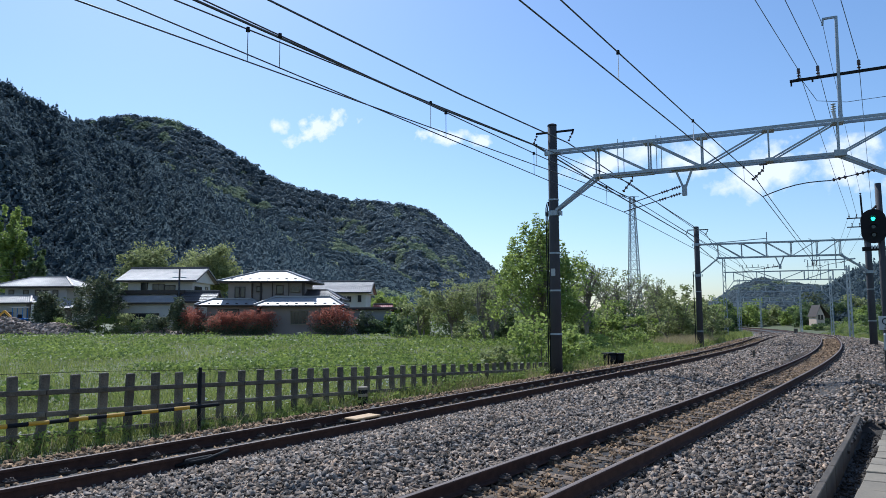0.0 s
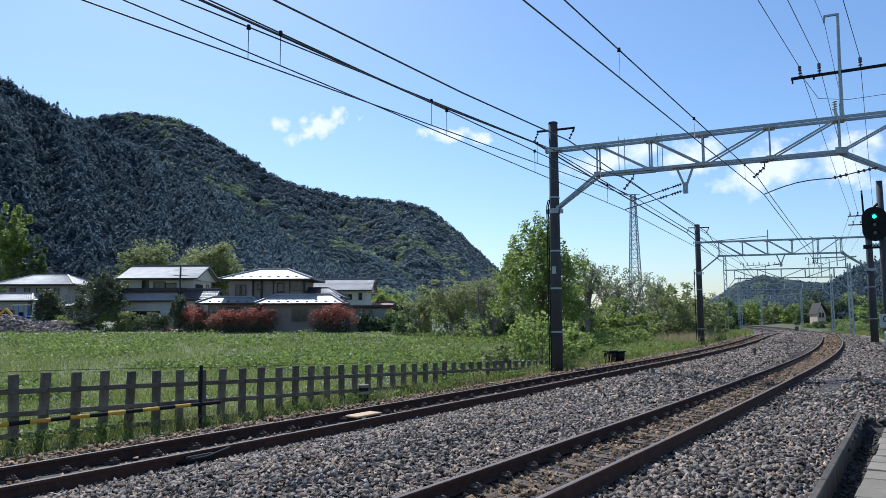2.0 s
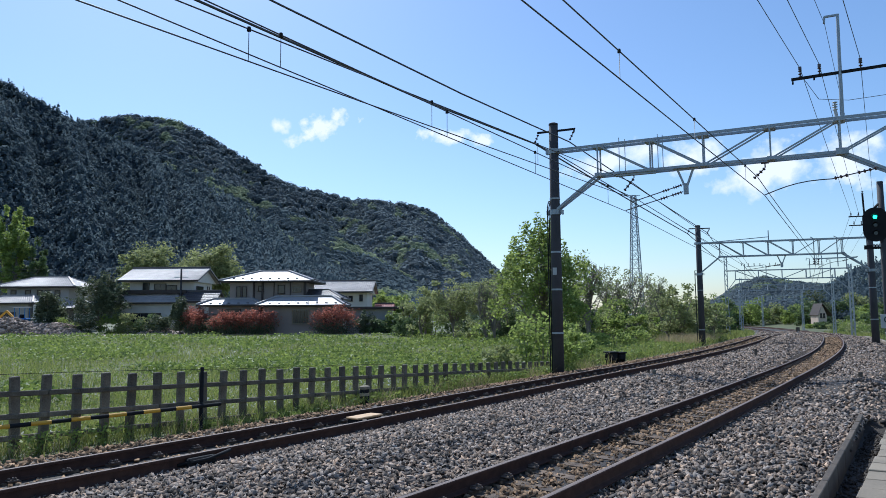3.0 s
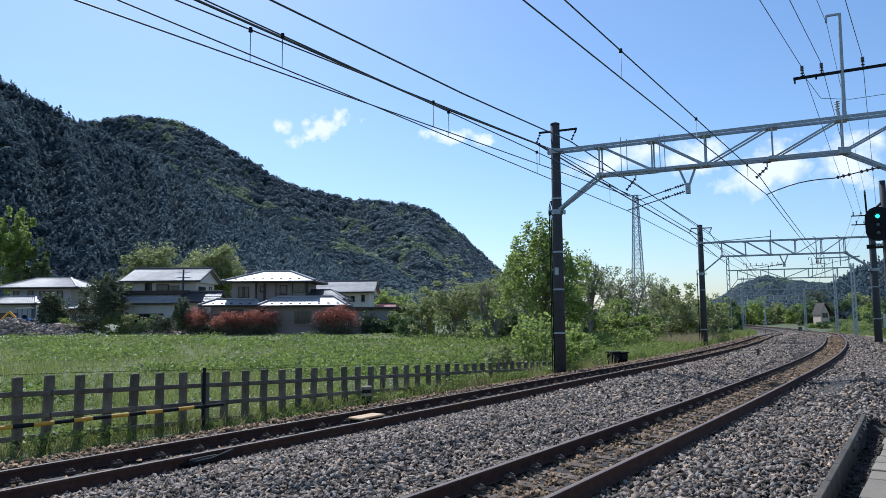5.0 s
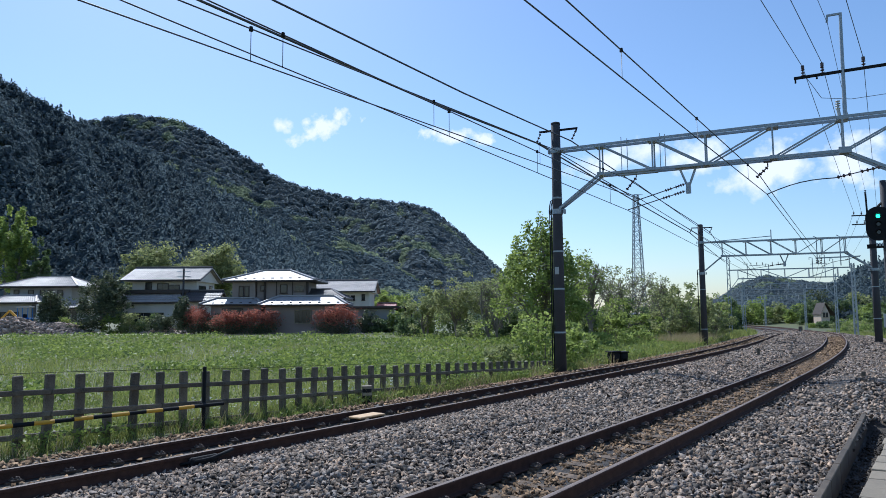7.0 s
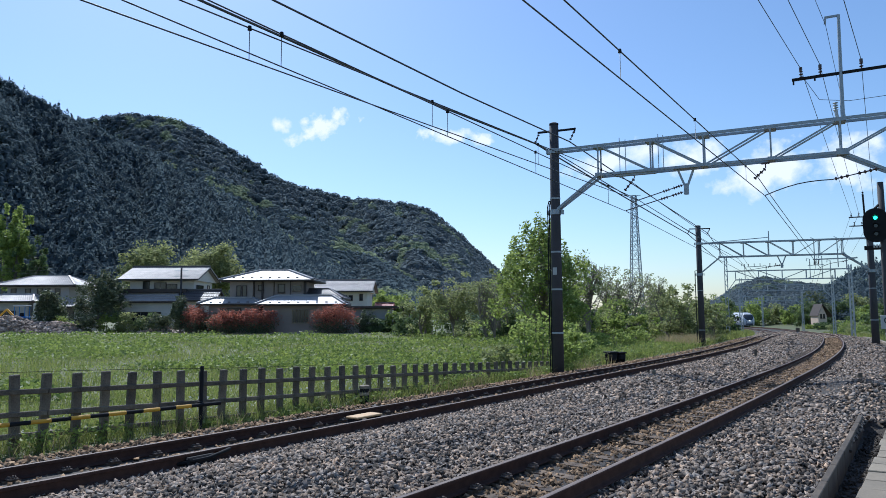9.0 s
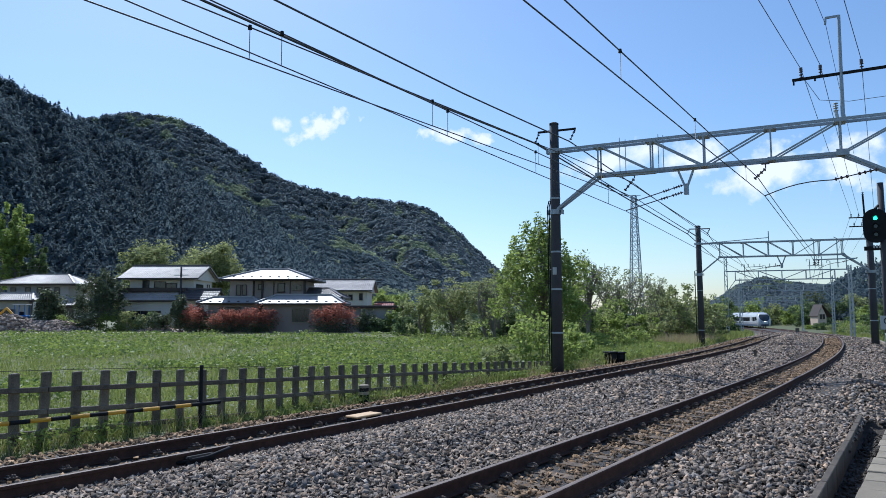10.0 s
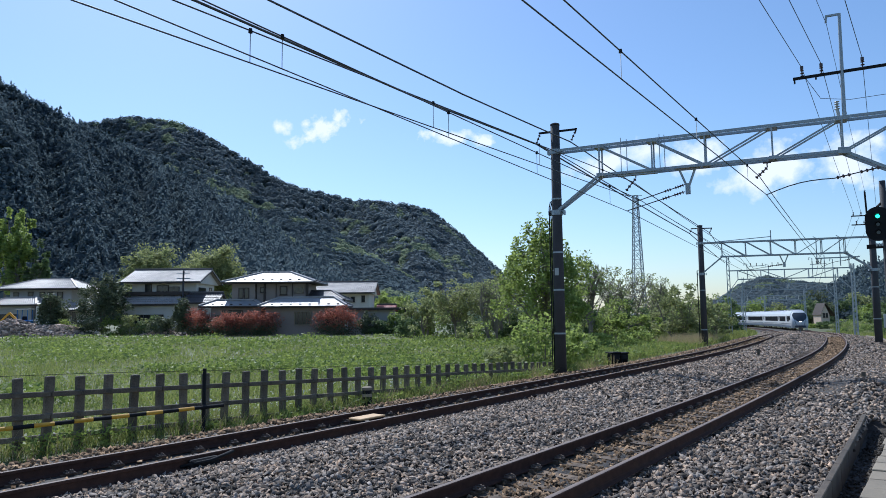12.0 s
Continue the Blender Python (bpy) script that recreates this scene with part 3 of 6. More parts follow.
STONE_F = np.array([(0, 1, 3), (0, 3, 2), (4, 6, 7), (4, 7, 5), (0, 4, 5), (0, 5, 1), (2, 3, 7), (2, 7, 6), (1, 5, 7), (1, 7, 3)])


def bed_height(off):
    xs = [-4.6, -3.2, -2.5, -1.9, -0.75, 0, 0.75, 1.5, 2.3, 3.3, 4.1, 4.9, 5.7, 6.4, 6.9, 7.6, 8.1]
    zs = [-0.62, -0.42, -0.24, -0.18, -0.19, -0.215, -0.19, -0.17, -0.16, -0.17, -0.26, -0.30, -0.26, -0.27, -0.34, -0.52, -0.66]
    return np.interp(off, xs, zs)


def scatter_stones(name, n, s0, s1, o0, o1, size, material, label, seed, lift=0.034, flat=None):
    r = np.random.default_rng(seed)
    s, o = s0 + (s1 - s0) * r.random(n), r.uniform(o0, o1, n)
    h = np.interp(s, LINE_S, LINE_H)
    x = np.interp(s, LINE_S, LINE_X) - np.sin(h) * o
    y = np.interp(s, LINE_S, LINE_Y) + np.cos(h) * o
    z = np.interp(s, LINE_S, LINE_Z) + (bed_height(o) + mound(s, o) if flat is None else flat) + r.uniform(-0.012, lift, n)
    size = size * r.uniform(0.6, 1.35, n)
    turn = r.uniform(0, np.pi, n)
    q = np.stack([np.cos(turn), r.normal(0, .36, n), r.normal(0, .36, n), np.sin(turn)], 1)
    q /= np.linalg.norm(q, axis=1)[:, None]
    a, b, c, d = q.T
    rot = np.stack([np.stack([1 - 2 * (c * c + d * d), 2 * (b * c - a * d), 2 * (b * d + a * c)], 1), np.stack([2 * (b * c + a * d), 1 - 2 * (b * b + d * d), 2 * (c * d - a * b)], 1),
                    np.stack([2 * (b * d - a * c), 2 * (c * d + a * b), 1 - 2 * (b * b + c * c)], 1)], 1)
    base = STONE_V[None] * (1 + 0.36 * r.normal(size=(n, 8, 1)).clip(-1.3, 1.3)) * np.array([1.3, 0.85, 0.62])
    v = np.einsum("nij,nkj->nki", rot, base) * size[:, None, None] + np.stack([x, y, z], 1)[:, None]
    f = STONE_F[None] + (np.arange(n) * 8)[:, None, None]
    tagged(new(name, mass_mesh(name, v.reshape(-1, 3), f.reshape(-1, 3), material)), label, "gravel", kind="stuff")


scatter_stones("ballast_stones", 36000, -3.5, 9, 0.65, 4.3, 0.033, STONE, "sharp grey crushed stones between the tracks", 21)
scatter_stones("ballast_stones", 12000, -1, 9.7, -2.42, -0.62, 0.033, STONE, "sharp grey crushed stones beside the near track", 22)
scatter_stones("ballast_stones", 16000, 9, 26, 0.65, 4.3, 0.045, STONE, "sharp grey crushed stones between the tracks", 23)
scatter_stones("ballast_stones", 13500, 9.7, 32, -4.2, -0.62, 0.046, STONE, "sharp grey crushed stones beside the near track", 24)
scatter_stones("ballast_stones", 9000, 26, 60, 0.65, 4.4, 0.06, STONE, "sharp grey crushed stones between the tracks", 25)
scatter_stones("ballast_stones", 9000, -4, 30, 5.6, 7.9, 0.04, STONE_RUST, "brownish crushed stones along the far track", 26)
scatter_stones("ballast_stones", 8000, -2, 30, -0.5, 0.5, 0.033, STONE_RUST, "rust-brown crushed stones between the near rails", 27, 0.012)
scatter_stones("ballast_stones", 4000, -4, 30, 4.4, 5.4, 0.036, STONE_RUST, "rust-brown crushed stones between the far rails", 28, -0.01)

scatter_stones("ballast_stones", 7000, 60, 150, -3.6, 8.0, 0.10, STONE, "crushed stones along the far curve", 29)
scatter_stones("ballast_stones", 5000, 30, 62, -4.4, -0.62, 0.065, STONE, "crushed stones outside the near track", 30)
scatter_stones("ballast_stones", 3000, 30, 75, -0.5, 0.5, 0.05, STONE_RUST, "rust-brown crushed stones between the near rails", 31)
scatter_stones("ballast_stones", 4500, 26, 75, 4.5, 7.9, 0.055, STONE_RUST, "brownish crushed stones along the far track", 32)

scatter_stones("ballast_stones", 5000, -8, -1, -2.2, -0.62, 0.038, STONE, "sharp grey crushed stones beside the near track", 34)
scatter_stones("ballast_stones", 7000, -9, -3.5, 0.65, 4.3, 0.038, STONE, "sharp grey crushed stones between the tracks", 35)
scatter_stones("ballast_stones", 2500, -8, -2, -0.5, 0.5, 0.034, STONE_RUST, "rust-brown crushed stones between the near rails", 36, 0.012)
# trench gravel takes the darkened bed colour, which paints in the trench's shade
scatter_stones("trench_stones", 1500, -1, 9.7, -2.84, -2.46, 0.028, SHADE_DARK_BALLAST, "gravel on the floor of the narrow trench, painted dark as the trench's shade", 33, 0.01, -.43)


def build_track(far):
    """A narrow-gauge track: two rails, sleepers, clips."""
    tr = thing("railway_track", "far railway track with dark rusty rails on sleepers" if far else "near railway track with rusty rails on concrete sleepers", "railway track", "railway tracks", at=tuple(rail_place(0, far, 0)))
    inv = -Vector(tr.location)
    ss = np.concatenate([np.arange(-28, 80, 1.0), np.arange(80, 420, 3.0)])
    prof = [(-.064, -.153), (.064, -.153), (.064, -.142), (.02, -.128), (.009, -.115), (.009, -.045), (.033, -.036), (.033, -.008), (.025, -.001), (-.025, -.001), (-.033, -.008), (-.033, -.036), (-.009, -.045), (-.009, -.115), (-.02, -.128), (-.064, -.142)]
    for side in (1, -1):
        web, head = Shape(), Shape()
        rings, hr = [], []
        for s in ss:
            c = rail_place(s, far, side) + inv
            h = heading(s)
            n = Vector((-math.sin(h), math.cos(h), 0))
            rings.append([c + n * a + Vector((0, 0, b)) for a, b in prof])
            hr.append([c + n * a + Vector((0, 0, b)) for a, b in ((-.027, -.0009), (-.012, .002), (.012, .002), (.027, -.0009))])
        web.sweep(rings)
        head.sweep(hr, closed=False, caps=False)
        rail = part("rail", web, RAIL, tr)
        part("rail_head", head, RAIL_TOP, rail, "worn shiny running surface of the rail")
    sl = Shape()
    for x0, x1, w0, w1, hh in ((-1.0, -.45, .24, .24, .0), (-.45, .45, .22, .22, -.03), (.45, 1.0, .24, .24, 0)):
        sl.sweep([[(x, -w / 2, -.36), (x, w / 2, -.36), (x, w * .42, -.165 + hh), (x, -w * .42, -.165 + hh)] for x, w in ((x0, w0), (x1, w1))])
    sl_mesh = sl.mesh("sleeper", SLEEPER)
    cl = Shape()
    cl.box((0, 0, -.148), (.10, .12, .02), bev=.006)
    cl.tube([(-.05, -.035, -.135), (-.02, -.04, -.118), (.04, -.03, -.125), (.04, .03, -.125), (-.02, .04, -.118), (-.05, .035, -.135)], .009, 5)
    cl.tube([(.02, 0, -.15), (.02, 0, -.105)], .012, 6)
    cl_mesh = cl.mesh("rail_clip", CLIP)
    step = 0.62
    for i in range(int((80 + 6) / step)):
        s = -6 + i * step
        c = rail_place(s, far, 0)
        m = Matrix.Translation(c + inv) @ Matrix.Rotation(heading(s) + math.pi / 2, 4, "Z")
        if s < 80:
            o = part("sleeper", sl_mesh, None, tr)
            o.matrix_local = m @ pose(0, 0, 0, 0, math.degrees(-21.4 * float(np.interp(s, LINE_S, LINE_K)) / 1.13), rng.normal(0, .4))
            if s < 28:
                for side in (1, -1):
                    for io in (1, -1):
                        k = part("rail_clip", cl_mesh, None, o)
                        k.matrix_local = pose(side * GAUGE2 + io * .105, 0, 0, 0, 0, 0 if io > 0 else 180)


build_track(False)
build_track(True)
# ---- overhead line ----
Z3 = Vector((0, 0, 1))


class Gantry:
    """Places in the upright plane of a portal: u metres from its left mast towards the right one, v over the datum."""

    def __init__(self, a, b):
        self.a, self.d = Vector((a[0], a[1], 0)), (Vector((b[0], b[1], 0)) - Vector((a[0], a[1], 0))).normalized()
        self.n = Vector((-self.d.y, self.d.x, 0))

    def at(self, u, v, w=0.0):
        return self.a + self.d * u + self.n * w + Z3 * v


def round_mast(g, u, foot, top, r0, r1, parent, bands=()):
    sh = Shape()
    sh.tube([g.at(u, foot), g.at(u, (foot + top) / 2), g.at(u, top - .02), g.at(u, top)], [r0, (r0 + r1) / 2, r1, r1 * .8], 20)
    m = part("mast", sh, MAST, parent, "dark weathered concrete mast", smooth=True)
    for z in bands:
        b = Shape()
        r = r0 + (r1 - r0) * (z - foot) / (top - foot) + .012
        b.tube([g.at(u, z - .03), g.at(u, z + .03)], r, 20)
        part("steel_band", b, GALV, m)
    cap = Shape()
    cap.tube([g.at(u, top), g.at(u, top + .05), g.at(u, top + .09)], [r1 * 1.06, r1 * 1.04, r1 * .5], 16)
    part("mast_cap", cap, MAST, m)
    return m


def insulator(sh, a, b, n=4, r=.05):
    """A string of ribbed discs from a to b."""
    a, b = Vector(a), Vector(b)
    pts, rs = [], []
    for i in range(n):
        for t, k in ((.1, .35), (.3, 1), (.5, .9), (.6, .35)):
            pts.append(a.lerp(b, (i + t) / n))
            rs.append(r * k)
    sh.tube(pts, rs, 8)


def portal(name, label, g, span, zt, zb, nodes, masts, chord=.09):
    """A truss beam on two masts: double chords, posts and crossed diagonals at the nodes."""
    p = thing(name, label, "overhead portal", "overhead line portals")
    n0, n1 = nodes[0], nodes[-1]
    for w in (-.22, .22):
        c = Shape()
        c.bar(g.at(.1, zt, w), g.at(span - .1, zt, w), chord * .55, chord)
        part("top_chord", c, GALV, p)
        c = Shape()
        c.bar(g.at(n0, zb, w), g.at(n1, zb, w), chord * .55, chord)
        part("bottom_chord", c, GALV, p)
        for u, e in ((n0, 0.0), (n1, span)):
            c = Shape()
            c.bar(g.at(u, zb, w), g.at(e, zb - 1.18, w * .5), chord * .7, chord)
            part("knee_brace", c, GALV, p)
    for i, u in enumerate(nodes):
        c = Shape()
        for w in (-.22, .22):
            c.bar(g.at(u, zb, w), g.at(u, zt, w), .05, .05, up=tuple(g.n))
        c.bar(g.at(u, zt - .02, -.25), g.at(u, zt - .02, .25), .34, .12)
        c.bar(g.at(u, zb + .02, -.25), g.at(u, zb + .02, .25), .22, .10)
        part("truss_post", c, GALV, p)
        if i + 1 < len(nodes):
            a, b = (nodes[i], nodes[i + 1])
            down = i < len(nodes) // 2
            c = Shape()
            for w in (-.2, .2):
                c.bar(g.at(a, zt if down else zb, w), g.at(b, zb if down else zt, w), .045, .06, up=tuple(g.n))
            part("diagonal", c, GALV, p)
    for u, foot, top, r0, r1, bands in masts:
        m = round_mast(g, u, foot, top, r0, r1, p, bands)
        for z in (zt, zb - 1.2):
            k = Shape()
            r = r0 + (r1 - r0) * (z - foot) / (top - foot)
            k.tube([g.at(u, z - .09), g.at(u, z + .09)], r + .03, 14)
            k.bar(g.at(u - r - .09, z, -.1), g.at(u - r - .09, z, .1), .05, .16)
            k.bar(g.at(u + r + .09, z, -.1), g.at(u + r + .09, z, .1), .05, .16)
            part("clamp", k, GALV, m)
    return p


def mast_arms(p, g, u, z):
    """Short arms near a mast top with hanging insulators."""
    a = Shape()
    a.bar(g.at(u - .62, z, 0), g.at(u + .8, z - .02, 0), .06, .07)
    a.bar(g.at(u + .8, z + .02, 0), g.at(u + .76, z - .13, 0), .05, .05)
    part("cross_arm", a, BLACK, p)
    for du, dz, e in ((-.58, -.05, -.16), (.76, -.1, -.18)):
        s = Shape()
        insulator(s, g.at(u + du, z + dz), g.at(u + du + e, z + dz - .36), 3, .05)
        part("insulator", s, INSUL, p)


def drop_bracket(p, g, u, zb, drop):
    """A V-shaped hanger below the beam that holds the pull-off rods."""
    b = Shape()
    b.bar(g.at(u - .27, zb, 0), g.at(u - .03, zb - drop * .72, 0), .07, .06, up=tuple(g.n))
    b.bar(g.at(u + .27, zb, 0), g.at(u + .03, zb - drop * .72, 0), .07, .06, up=tuple(g.n))
    b.bar(g.at(u, zb - drop * .6, 0), g.at(u, zb - drop, 0), .15, .15, up=tuple(g.n))
    b.bar(g.at(u - .4, zb, 0), g.at(u + .4, zb, 0), .3, .05)
    part("hanger_bracket", b, GALV, p)


def pull_off(p, g, u0, z0, u1, z1, arch=.0):
    """A steady arm with an insulator, from the bracket to the contact wire."""
    a, b = g.at(u0, z0), g.at(u1, z1)
    s = Shape()
    insulator(s, a.lerp(b, .02), a.lerp(b, .20), 4, .06)
    insulator(s, a.lerp(b, .26), a.lerp(b, .40), 3, .06)
    part("insulator", s, INSUL, p)
    r = Shape()
    r.tube([a.lerp(b, t) + Z3 * arch * math.sin(math.pi * max(0, (t - .4) / .6)) for t in (0, .2, .4, .5, .6, .7, .8, .9, 1)], .018, 6)
    part("steady_arm", r, WIRE, p)


G1 = Gantry((4.04, 24.89), (12.59, 20.69))
P1 = portal("overhead_portal", "galvanised truss portal on round dark concrete masts", G1, 11.2, 7.6, 6.55, (1.65, 3.45, 5.15, 7.16, 9.1),
            ((0.0, -0.6, 8.6, .21, .165, (5.85, 3.9, 2.55, 1.0)), (11.2, -0.7, 8.6, .21, .165, (3.9, 1.0))))
mast_arms(P1, G1, 0.0, 8.38)
drop_bracket(P1, G1, 4.55, 6.55, .9)
pull_off(P1, G1, 4.45, 5.98, 2.75, 5.52)
pull_off(P1, G1, 4.45, 5.74, 2.53, 5.24)
pull_off(P1, G1, 10.1, 6.0, 6.92, 5.42, .12)
for u, z0, z1 in ((2.85, 6.45, 5.9), (6.98, 6.4, 5.95)):
    s = Shape()
    s.bar(G1.at(u - .12, z0 + .06), G1.at(u + .12, z0 + .06), .06, .05)
    s.tube([G1.at(u, z0 + .05), G1.at(u, z0 - .1)], .02, 6)
    insulator(s, G1.at(u, z0 - .1), G1.at(u - .38, z1), 4, .06)
    part("messenger_insulator", s, INSUL, P1)
# pole and cross arm on the beam with high-voltage insulators
s = Shape()
s.tube([G1.at(9.2, 7.6), G1.at(9.22, 9.6), G1.at(9.24, 10.95)], [.062, .052, .045], 10)
s.bar(G1.at(9.24, 10.93), G1.at(8.86, 10.93), .06, .06)
s.bar(G1.at(8.88, 10.93), G1.at(8.86, 10.72), .06, .06, up=tuple(G1.n))
part("top_pole", s, GALV, P1)
s = Shape()
s.bar(G1.at(7.86, 9.06), G1.at(11.4, 9.12), .08, .08)
s.bar(G1.at(7.9, 9.06), G1.at(7.9, 8.9), .05, .05, up=tuple(G1.n))
s.bar(G1.at(8.5, 9.06), G1.at(8.5, 8.95), .05, .05, up=tuple(G1.n))
part("cross_arm", s, BLACK, P1)
for u in (8.12, 8.66, 9.77, 10.9):
    s = Shape()
    insulator(s, G1.at(u, 9.08), G1.at(u, 9.36), 3, .06)
    s.tube([G1.at(u, 9.34), G1.at(u, 9.44)], .05, 8)
    part("pin_insulator", s, INSUL, P1)
s = Shape()
insulator(s, G1.at(9.02, 7.9), G1.at(9.02, 8.2), 4, .08)
s.tube([G1.at(9.06, 7.62), G1.at(9.02, 7.92)], .05, 8)
part("beam_insulator", s, SIGN, P1)
# cable pipes up the first mast
for du in (-.26, -.20):
    s = Shape()
    s.tube([G1.at(du, -0.5, -.1), G1.at(du, 5.55, -.1), G1.at(du + .05, 5.75, -.1), G1.at(-.05, 5.8, -.1)], .022, 6)
    part("cable_pipe", s, BLACK, P1)
s = Shape()
s.box(G1.at(.0, 3.2, -.21), (.14, .03, .26), Matrix.Rotation(-.45, 3, "Z"))
part("number_plate", s, SIGN, P1, "small pale plate on the mast")

for u, z0, z1 in ((2.42, 6.5, 7.78), (2.62, 6.5, 7.7), (3.72, 6.5, 7.75), (3.88, 6.5, 7.7)):
    s = Shape()
    s.tube([G1.at(u, z0, -.26), G1.at(u, z1, -.26)], .014, 5)
    part("drop_pipe", s, GALV, P1)
s = Shape()
s.bar(G1.at(2.25, 6.5, -.1), G1.at(3.6, 6.5, -.1), .16, .13)
part("cable_tray", s, GALV, P1)
s = Shape()
s.bar(G1.at(8.95, 6.57, -.26), G1.at(9.3, 6.55, -.26), .06, .19)
part("gusset_plate", s, GALV, P1)
s = Shape()
for w in (-.2, .2):
    s.bar(G1.at(9.15, 6.58, w), G1.at(11.0, 7.56, w), .045, .06, up=tuple(G1.n))
part("diagonal", s, GALV, P1)

G2 = Gantry((18.26, 49.40), (28.52, 45.98))
P2 = portal("overhead_portal", "galvanised truss portal on round dark concrete masts", G2, 10.75, 6.66, 5.65, (1.4, 2.95, 4.55, 6.1, 7.7, 9.1),
            ((0.0, -1.0, 7.9, .22, .18, (3.3, .5)), (10.75, -1.2, 7.9, .24, .19, (3.3, 1.2))))
mast_arms(P2, G2, 0.0, 7.75)
drop_bracket(P2, G2, 5.36, 5.65, .85)
pull_off(P2, G2, 5.3, 5.0, 2.8, 4.62)
pull_off(P2, G2, 10.0, 5.4, 7.6, 4.7, .1)
s = Shape()
s.bar(G2.at(.35, 6.68), G2.at(4.6, 6.95), .04, .05)
s.bar(G2.at(4.6, 6.6), G2.at(4.6, 7.4), .06, .06, up=tuple(G2.n))
part("stay_rod", s, GALV, P2)
for du in (-.32,):
    s = Shape()
    s.tube([G2.at(du, -.8, -.1), G2.at(du, 4.7, -.1), G2.at(-.05, 4.8, -.1)], .03, 6)
    part("cable_pipe", s, BLACK, P2)
for u, z0, z1 in ((7.35, 6.7, 4.9), (8.75, 6.72, 4.75), (9.25, 5.6, 4.55)):
    s = Shape()
    s.tube([G2.at(u, z1, -.25), G2.at(u, z0, -.25), G2.at(u - .18, z0 + .1, -.25)], .03, 6)
    part("drop_pipe", s, GALV, P2)
s = Shape()
s.bar(G2.at(7.25, 5.3, -.25), G2.at(9.9, 5.34, -.25), .07, .08)
part("stay_bar", s, GALV, P2)
for u in (7.35, 7.6):
    s = Shape()
    insulator(s, G2.at(u, 5.3, -.25), G2.at(u - .05, 4.9, -.25), 3, .07)
    part("hanging_insulator", s, INSUL, P2)
# high-voltage arms on the right mast
for z, us in ((8.1, (9.75, 10.2)), (7.5, (9.9, 10.35))):
    s = Shape()
    s.bar(G2.at(9.6, z), G2.at(11.6, z), .07, .07)
    part("cross_arm", s, BLACK, P2)
    for u in us:
        s = Shape()
        insulator(s, G2.at(u, z), G2.at(u, z + .3), 3, .06)
        part("pin_insulator", s, INSUL, P2)
s = Shape()
s.tube([G2.at(10.55, 7.7), G2.at(10.5, 9.6)], .06, 8)
insulator(s, G2.at(10.5, 9.6), G2.at(10.5, 9.85), 2, .08)
part("top_pole", s, BLACK, P2)


def lattice_portal(g, span, zt, zb, nodes, z0, tops):
    p = thing("overhead_portal", "galvanised lattice portal farther along the curve", "overhead portal", "overhead line portals")
    for w in (-.25, .25):
        for z, a, b in ((zt, 0, span), (zb, nodes[0], nodes[-1])):
            c = Shape()
            c.bar(g.at(a, z, w), g.at(b, z, w), .07, .1)
            part("chord", c, GALV, p)
        for u, e in ((nodes[0], 0.0), (nodes[-1], span)):
            c = Shape()
            c.bar(g.at(u, zb, w), g.at(e, zb - 1.4, w), .06, .08, up=tuple(g.n))
            part("knee_brace", c, GALV, p)
    for i, u in enumerate(nodes):
        c = Shape()
        c.bar(g.at(u, zb), g.at(u, zt), .07, .5, up=tuple(g.n))
        if i + 1 < len(nodes):
            dn = i < len(nodes) // 2
            c.bar(g.at(u, zt if dn else zb), g.at(nodes[i + 1], zb if dn else zt), .08, .08, up=tuple(g.n))
        part("truss_post", c, GALV, p)
    for u, top in tops:
        c = Shape()
        for du in (-.17, .17):
            for w in (-.25, .25):
                c.bar(g.at(u + du, z0, w), g.at(u + du * .75, top, w * .75), .07, .07, up=tuple(g.n))
        k = int((top - z0) / .55)
        for i in range(k):
            a, b = z0 + (top - z0) * i / k, z0 + (top - z0) * (i + 1) / k
            for w in (-.25, .25):
                c.bar(g.at(u - .16, a if i % 2 else b, w), g.at(u + .16, b if i % 2 else a, w), .04, .04, up=tuple(g.n))
        part("lattice_mast", c, GALV, p)
        f = Shape()
        f.box(g.at(u, z0 + .05), (1.5, 1.3, .5), Matrix.Rotation(math.atan2(g.d.y, g.d.x), 3, "Z"), .05)
        part("foot_block", f, CONCRETE_DARK, p)
    return p


G3 = Gantry((32.18, 78.95), (43.89, 74.74))
P3 = lattice_portal(G3, 12.44, 6.45, 5.45, (1.0, 3.4, 5.8, 8.2, 11.0), -1.2, ((0.0, 8.0), (12.44, 6.9)))
drop_bracket(P3, G3, 6.2, 5.45, .9)
for u, z0, z1 in ((2.0, 5.4, 7.2), (4.2, 5.4, 7.0), (8.6, 5.4, 7.6), (9.8, 5.4, 7.9), (10.6, 5.4, 7.4)):
    s = Shape()
    s.tube([G3.at(u, z0), G3.at(u, z1), G3.at(u - .3, z1 + .06), G3.at(u - .32, z1 - .2)], .04, 6)
    part("bracket_pole", s, GALV, P3)
for u in (3.0, 5.2, 9.2):
    s = Shape()
    s.bar(G3.at(u - .8, 6.9), G3.at(u + .8, 6.95), .06, .06)
    part("cross_arm", s, GALV, P3)
    for d in (-.6, 0, .6):
        s = Shape()
        insulator(s, G3.at(u + d, 6.95), G3.at(u + d, 7.3), 3, .07)
        part("pin_insulator", s, INSUL, P3)
G4 = Gantry(on_line(118, 9.8)[:2], on_line(119, -3.4)[:2])
P4 = lattice_portal(G4, 13.2, 6.2, 5.3, (1.2, 4.0, 6.6, 9.2, 12.0), -1.9, ((0.0, 7.4), (13.2, 7.6)))
G5 = Gantry(on_line(165, 9.2)[:2], on_line(166, -3.6)[:2])
P5 = lattice_portal(G5, 12.8, 5.4, 4.5, (1.2, 4.0, 6.6, 9.2, 11.6), -2.5, ((0.0, 6.8), (12.8, 6.9)))
